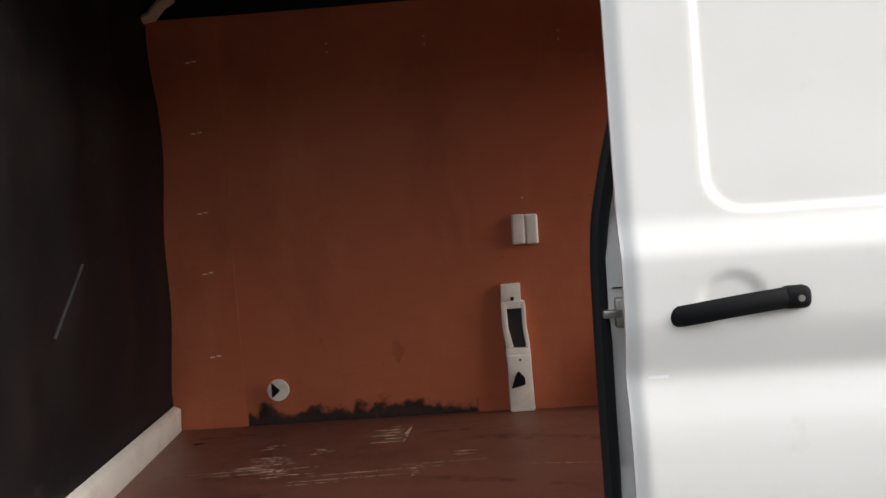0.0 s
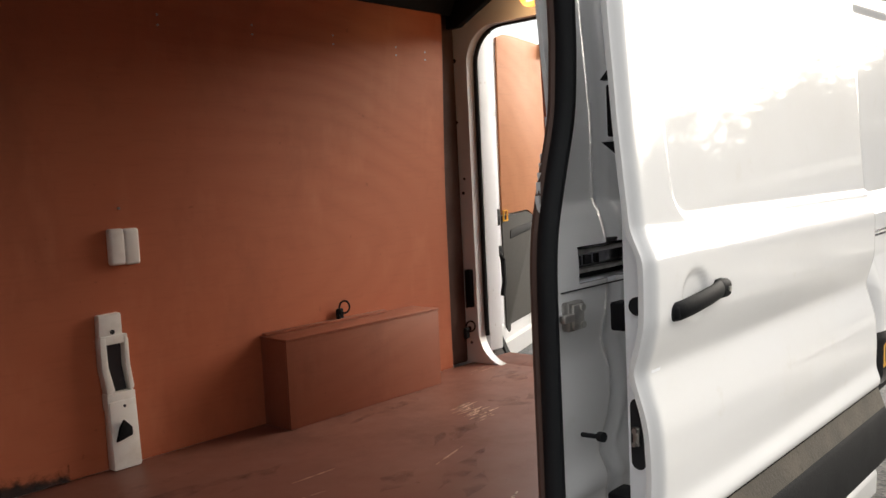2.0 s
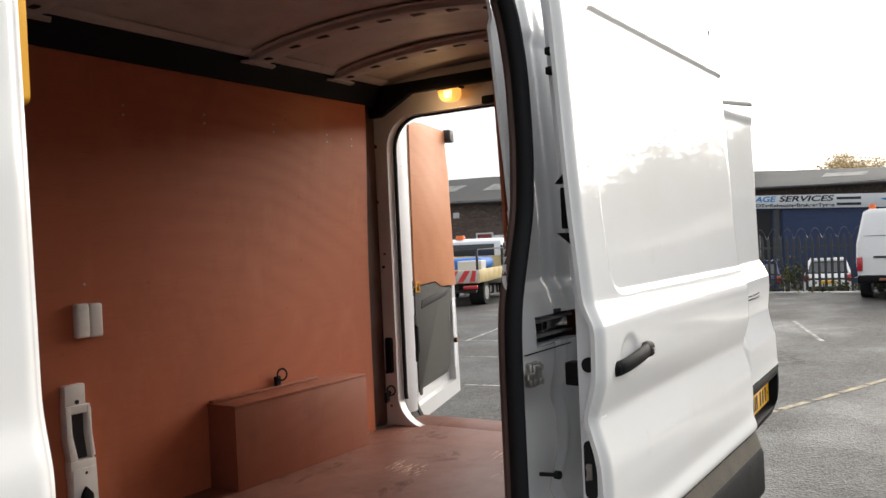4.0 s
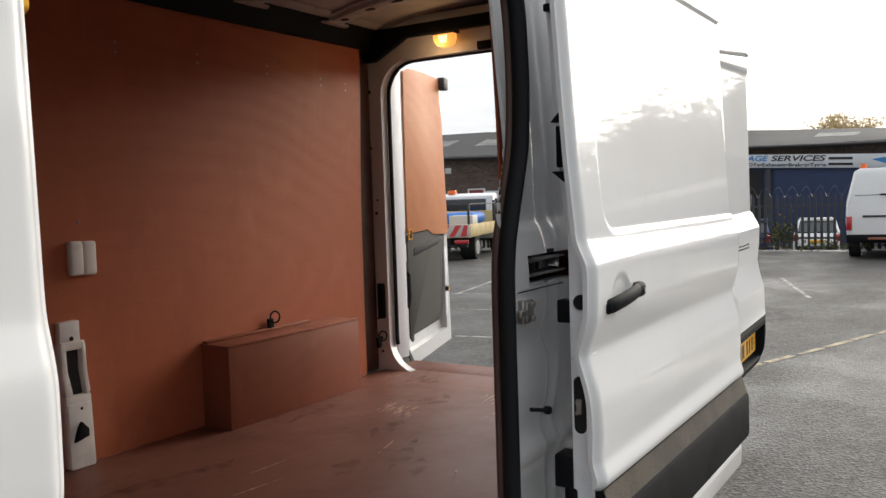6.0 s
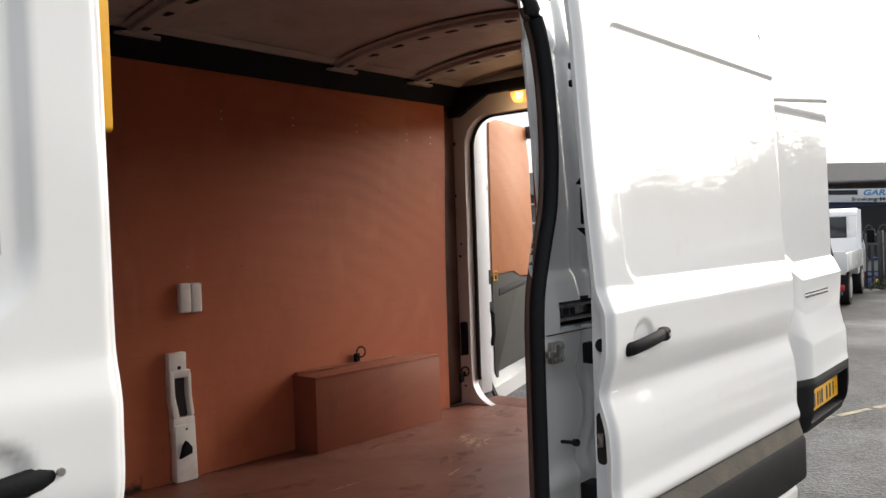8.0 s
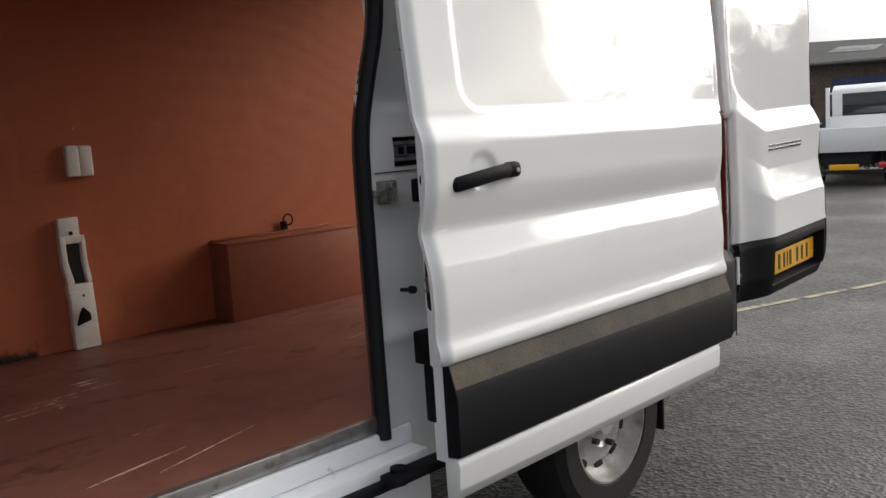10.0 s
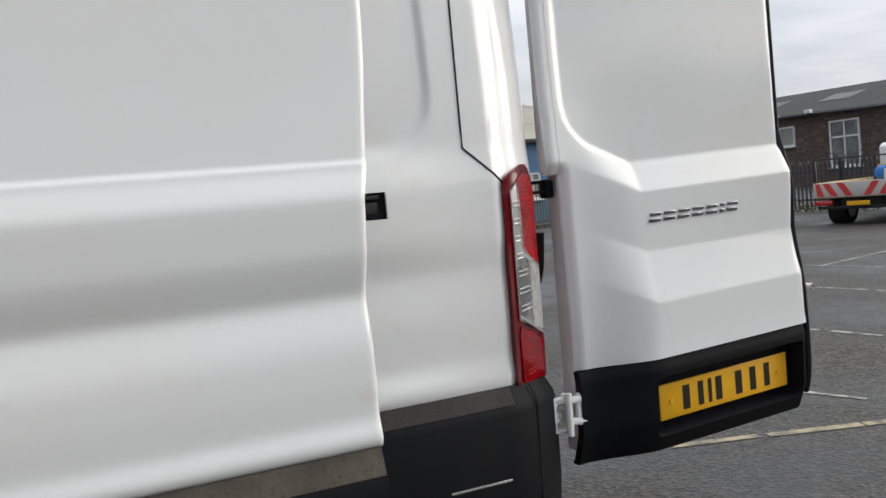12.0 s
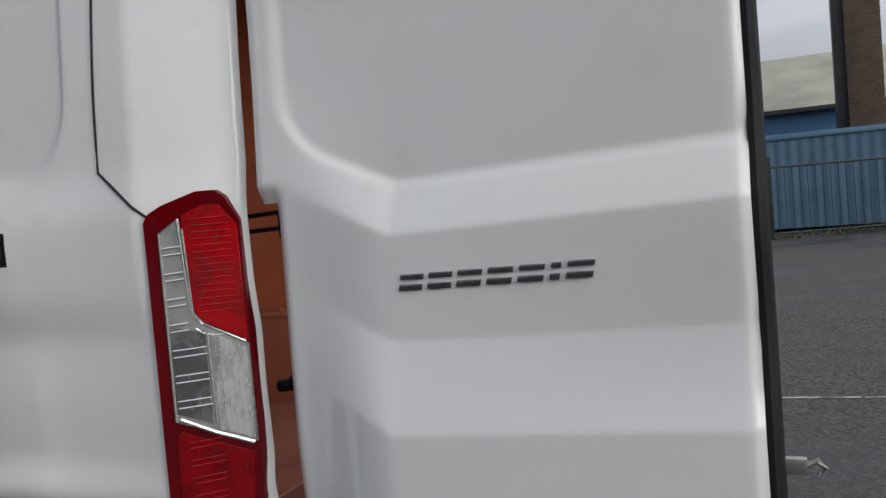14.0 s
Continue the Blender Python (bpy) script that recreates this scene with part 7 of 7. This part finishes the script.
def work_van(at, heading):
    c = new("work_van")
    c.matrix_basis = pose(*at, 0, 0, heading) @ Matrix.Diagonal((1, 0.98, 0.87, 1))
    tagged(c, "white panel van with orange beacons parked with its rear doors shut", "van")

    def sec(x, zlo, zhi, w, tw):
        return [(x, -w * 0.96, zlo), (x, -w, zlo + 0.5), (x, -w * 0.98, zhi * 0.62), (x, -tw, zhi - 0.08), (x, -tw + 0.12, zhi), (x, tw - 0.12, zhi), (x, tw, zhi - 0.08), (x, w * 0.98, zhi * 0.62), (x, w, zlo + 0.5), (x, w * 0.96, zlo)]
    b = loft([sec(0.0, 0.5, 2.22, 0.93, 0.74), sec(0.06, 0.45, 2.28, 0.98, 0.80), sec(3.4, 0.45, 2.32, 0.98, 0.80), sec(4.3, 0.45, 1.75, 0.97, 0.72), sec(5.2, 0.5, 1.15, 0.9, 0.7)])
    part("body", b, CAR_W, c, world=False, smooth=40)
    part("door_seam", bx(-0.008, 0.0, -0.006, 0.006, 0.55, 2.2, 0), DARK, c, world=False)
    part("door_rib", bx(-0.006, 0.004, -0.78, 0.78, 1.60, 1.612, 0), DARK, c, world=False)
    part("door_handle", bx(-0.03, 0.0, 0.10, 0.28, 1.60, 1.635, 0.004), BLACK, c, world=False)
    part("door_handle", bx(-0.03, 0.0, -0.30, -0.16, 0.98, 1.02, 0.004), BLACK, c, world=False)
    part("plate_strip", bx(-0.02, 0.0, 0.16, 0.62, 1.05, 1.10, 0.004), DARKSTEEL, c, world=False)
    part("bumper", bx(-0.12, 0.1, -0.95, 0.95, 0.42, 0.62, 0.03), BLACK, c, world=False)
    part("tow_step", bx(-0.3, -0.1, -0.6, 0.5, 0.50, 0.55, 0.01), mat("rusty_step", (0.25, 0.10, 0.06), 0.8), c, world=False)
    for s in (-1, 1):
        part("tail_lamp", bx(-0.03, 0.06, s * 0.90 - 0.06, s * 0.90 + 0.06, 0.72, 1.08, 0.02), REAR_RED, c, world=False)
        part("beacon", cyl((0.25, s * 0.62, 2.26), (0.25, s * 0.62, 2.40), 0.08, 0.06), ORANGE, c, world=False)
        simple_wheel(0.9, s * 0.86, 0.34, 0.34, 0.22, c)
        simple_wheel(4.2, s * 0.86, 0.34, 0.34, 0.22, c)
        part("mirror", bx(4.05, 4.2, s * 1.12 - 0.1, s * 1.12 + 0.1, 1.2, 1.5, 0.03), BLACK, c, world=False)
    return c


work_van((19.0, 2.25, 0), 1)


def tipper(at, heading, side, label, chevron, size):
    """A dropside truck, cab towards local +x, base at the rear axle line's tail."""
    c = new("tipper_truck")
    c.matrix_basis = pose(*at, 0, 0, heading) @ Matrix.Diagonal((*size, 1))
    tagged(c, label, "truck")
    low = 0.0 if chevron else 0.17  # the plainer truck carries its lamps lower
    part("bed", join(bx(0, 3.4, -1.02, 1.02, 0.70, 0.78, 0.01)), side, c, world=False)
    part("tailboard", bx(-0.04, 0.02, -1.03, 1.03, 0.72 - 0.3 * low, 1.10 + 0.2 * low, 0.008), CHEV_W if chevron else side, c, world=False)
    for s in (-1, 1):
        part("dropside", bx(0.02, 3.4, s * 1.03 - 0.02, s * 1.03 + 0.02, 0.74, 1.10, 0.008), side, c, world=False)
        if chevron:
            part("cage_post", bx(0.0, 0.06, s * 1.0 - 0.03, s * 1.0 + 0.03, 1.08, 1.72, 0.005), DARKSTEEL, c, world=False)
            part("cage_rail", bx(0.0, 3.38, s * 1.0 - 0.02, s * 1.0 + 0.02, 1.68, 1.72, 0.005), DARKSTEEL, c, world=False)
        part("cage_post", bx(3.3, 3.38, s * 0.98 - 0.04, s * 0.98 + 0.04, 0.74, 1.80 + 1.2 * low, 0.005), DARKSTEEL if chevron else side, c, world=False)
        part("tail_lamp", bx(-0.06, 0.05, s * 0.80 - 0.2, s * 0.80 + 0.2, 0.52 - low, 0.64 - low, 0.02), REAR_RED, c, world=False)
        simple_wheel(0.95, s * 0.80, 0.36, 0.36, 0.42, c)
        simple_wheel(4.1, s * 0.84, 0.36, 0.36, 0.22, c)
    x = 0.0 if chevron else 3.31
    part("cage_rail", bx(x, x + 0.05, -1.0, 1.0, 1.68 + low, 1.72 + low, 0.005), DARKSTEEL if chevron else side, c, world=False)
    part("headboard", bx(3.36, 3.42, -1.0, 1.0, 0.74, 1.45 - 0.6 * low, 0.01), side, c, world=False)
    cab = prism([(3.5, 0.5), (3.5, 1.95), (3.7, 2.05), (4.2, 2.0), (4.75, 1.35), (5.35, 1.12), (5.5, 0.8), (5.5, 0.45)], "y", -0.93, 0.93, 0.04)
    part("cab", cab, CAR_W, c, world=False)
    for s in (-1, 1):
        part("cab_window", prism([(3.72, 1.25), (3.72, 1.85), (4.15, 1.85), (4.58, 1.30), (4.5, 1.22)], "y", s * 0.935 - 0.006, s * 0.935 + 0.006), GLASS, c, world=False)
        part("mirror", bx(4.5, 4.62, s * 1.12 - 0.09, s * 1.12 + 0.09, 1.2, 1.52, 0.02), BLACK, c, world=False)
    part("rear_window", bx(3.48, 3.50, -0.7, 0.7, 1.35, 1.85, 0.005), GLASS, c, world=False)
    part("chassis", bx(0.1, 5.0, -0.45, 0.45, 0.40, 0.70, 0.02), DARK, c, world=False)
    part("number_bar", bx(-0.07, -0.05, -0.26, 0.26, 0.50 - low, 0.61 - low, 0.003), YELLOW, c, world=False)
    part("tail_frame", bx(-0.02, 0.1, -0.95, 0.95, 0.42 - low, 0.49 - low, 0.01), DARK, c, world=False)
    if chevron:
        for s in (-1, 1):
            for k in range(3):
                y = s * (0.12 + 0.33 * k)
                part("chevron", prism([(y, 0.75), (y + s * 0.16, 0.75), (y + s * 0.36, 1.08), (y + s * 0.20, 1.08)] if s * 0.36 + y < 1.05 and s * 0.36 + y > -1.05 else [(y, 0.75), (y + s * 0.16, 0.75), (y + s * 0.2, 1.08), (y + s * 0.1, 1.08)], "x", -0.05, -0.038), CHEV_R, c, world=False)
        part("beacon", cyl((3.75, 0.45, 2.03), (3.75, 0.45, 2.17), 0.16, 0.13), ORANGE, c, world=False)
        part("tarpaulin", bx(1.5, 3.0, -0.8, 0.3, 1.05, 1.42, 0.15, 4), TARP, c, world=False)
        part("load_board", bx(0.9, 1.5, -0.9, -0.2, 0.78, 1.35, 0.02), CHEV_W, c, world=False)
    return c


tipper((16.88, 12.68, 0), 16.3, TRUCK_Y, "cream dropside tipper truck with red chevrons on its tailboard", True, (0.94, 0.94, 0.86))
tipper((16.0, 6.21, 0), 9.1, CAR_W, "white dropside truck with a tall headboard", False, (1.0, 1.0, 1.0))
BIN_B = mat("bin_blue", (0.10, 0.32, 0.55), 0.5)
BIN_K = mat("bin_black", (0.03, 0.035, 0.05), 0.5)
for y, m_, lab, hgt in ((9.75, BIN_B, "pale blue wheeled bin behind the palisade fence", 1.25), (9.10, BIN_K, "black wheeled bin behind the palisade fence", 1.15)):
    b_ = thing("wheeled_bin", (22.9, y, 0.0), lab, "bin", "bins behind the fence")
    part("bin_body", prism([(22.62, 0.12), (23.15, 0.12), (23.2, hgt - 0.08), (22.56, hgt - 0.08)], "y", y - 0.24, y + 0.24, 0.02), m_, b_)
    part("bin_lid", prism([(22.52, hgt - 0.08), (23.24, hgt - 0.08), (23.24, hgt - 0.02), (22.9, hgt + 0.03), (22.52, hgt - 0.02)], "y", y - 0.26, y + 0.26, 0.01), m_, b_)
    for s_ in (-1, 1):
        part("bin_wheel", cyl((23.15, y + s_ * 0.22, 0.10), (23.15, y + s_ * 0.27, 0.10), 0.10, n=16), TYRE, b_)
# trees and roofs on the side of the low sun, seen as a dark skyline in the paint
for k in range(34):
    x = -90 + k * 4.8
    h = 10 + 3 * abs(math.sin(k * 2.3)) + 2.0 * math.sin(k * 0.9)
    px, py = x, -62 + 6 * math.sin(k * 1.7)
    t = thing("tree", (px, py, 0), "dark leafy tree of the skyline across the yard", "tree", "skyline trees")
    part("trunk", tube([(px, py, 0), (px + 0.2, py, h * 0.4), (px, py, h * 0.8)], 0.28, 6), BARK, t)
    part("crown", leaf_cloud((px, py, h * 0.52), (4.2, 3.4, h * 0.42), 5200, 0.30, 200 + k), LEAF_D, t)
for k in range(26):
    a = radians(-10 - k * 2.3)
    r = 76 + 5 * math.sin(k * 1.9)
    h = 8.6 + 2.6 * abs(math.sin(k * 1.3)) + 1.5 * math.sin(k * 0.7)
    px, py = r * math.cos(a), r * math.sin(a)
    t = thing("tree", (px, py, 0), "dark leafy tree of the skyline across the yard", "tree", "skyline trees")
    part("trunk", tube([(px, py, 0), (px + 0.2, py, h * 0.4), (px, py, h * 0.8)], 0.28, 6), BARK, t)
    part("crown", leaf_cloud((px, py, h * 0.50), (3.2, 3.2, h * 0.42), 4800, 0.30, 400 + k), LEAF_D, t)
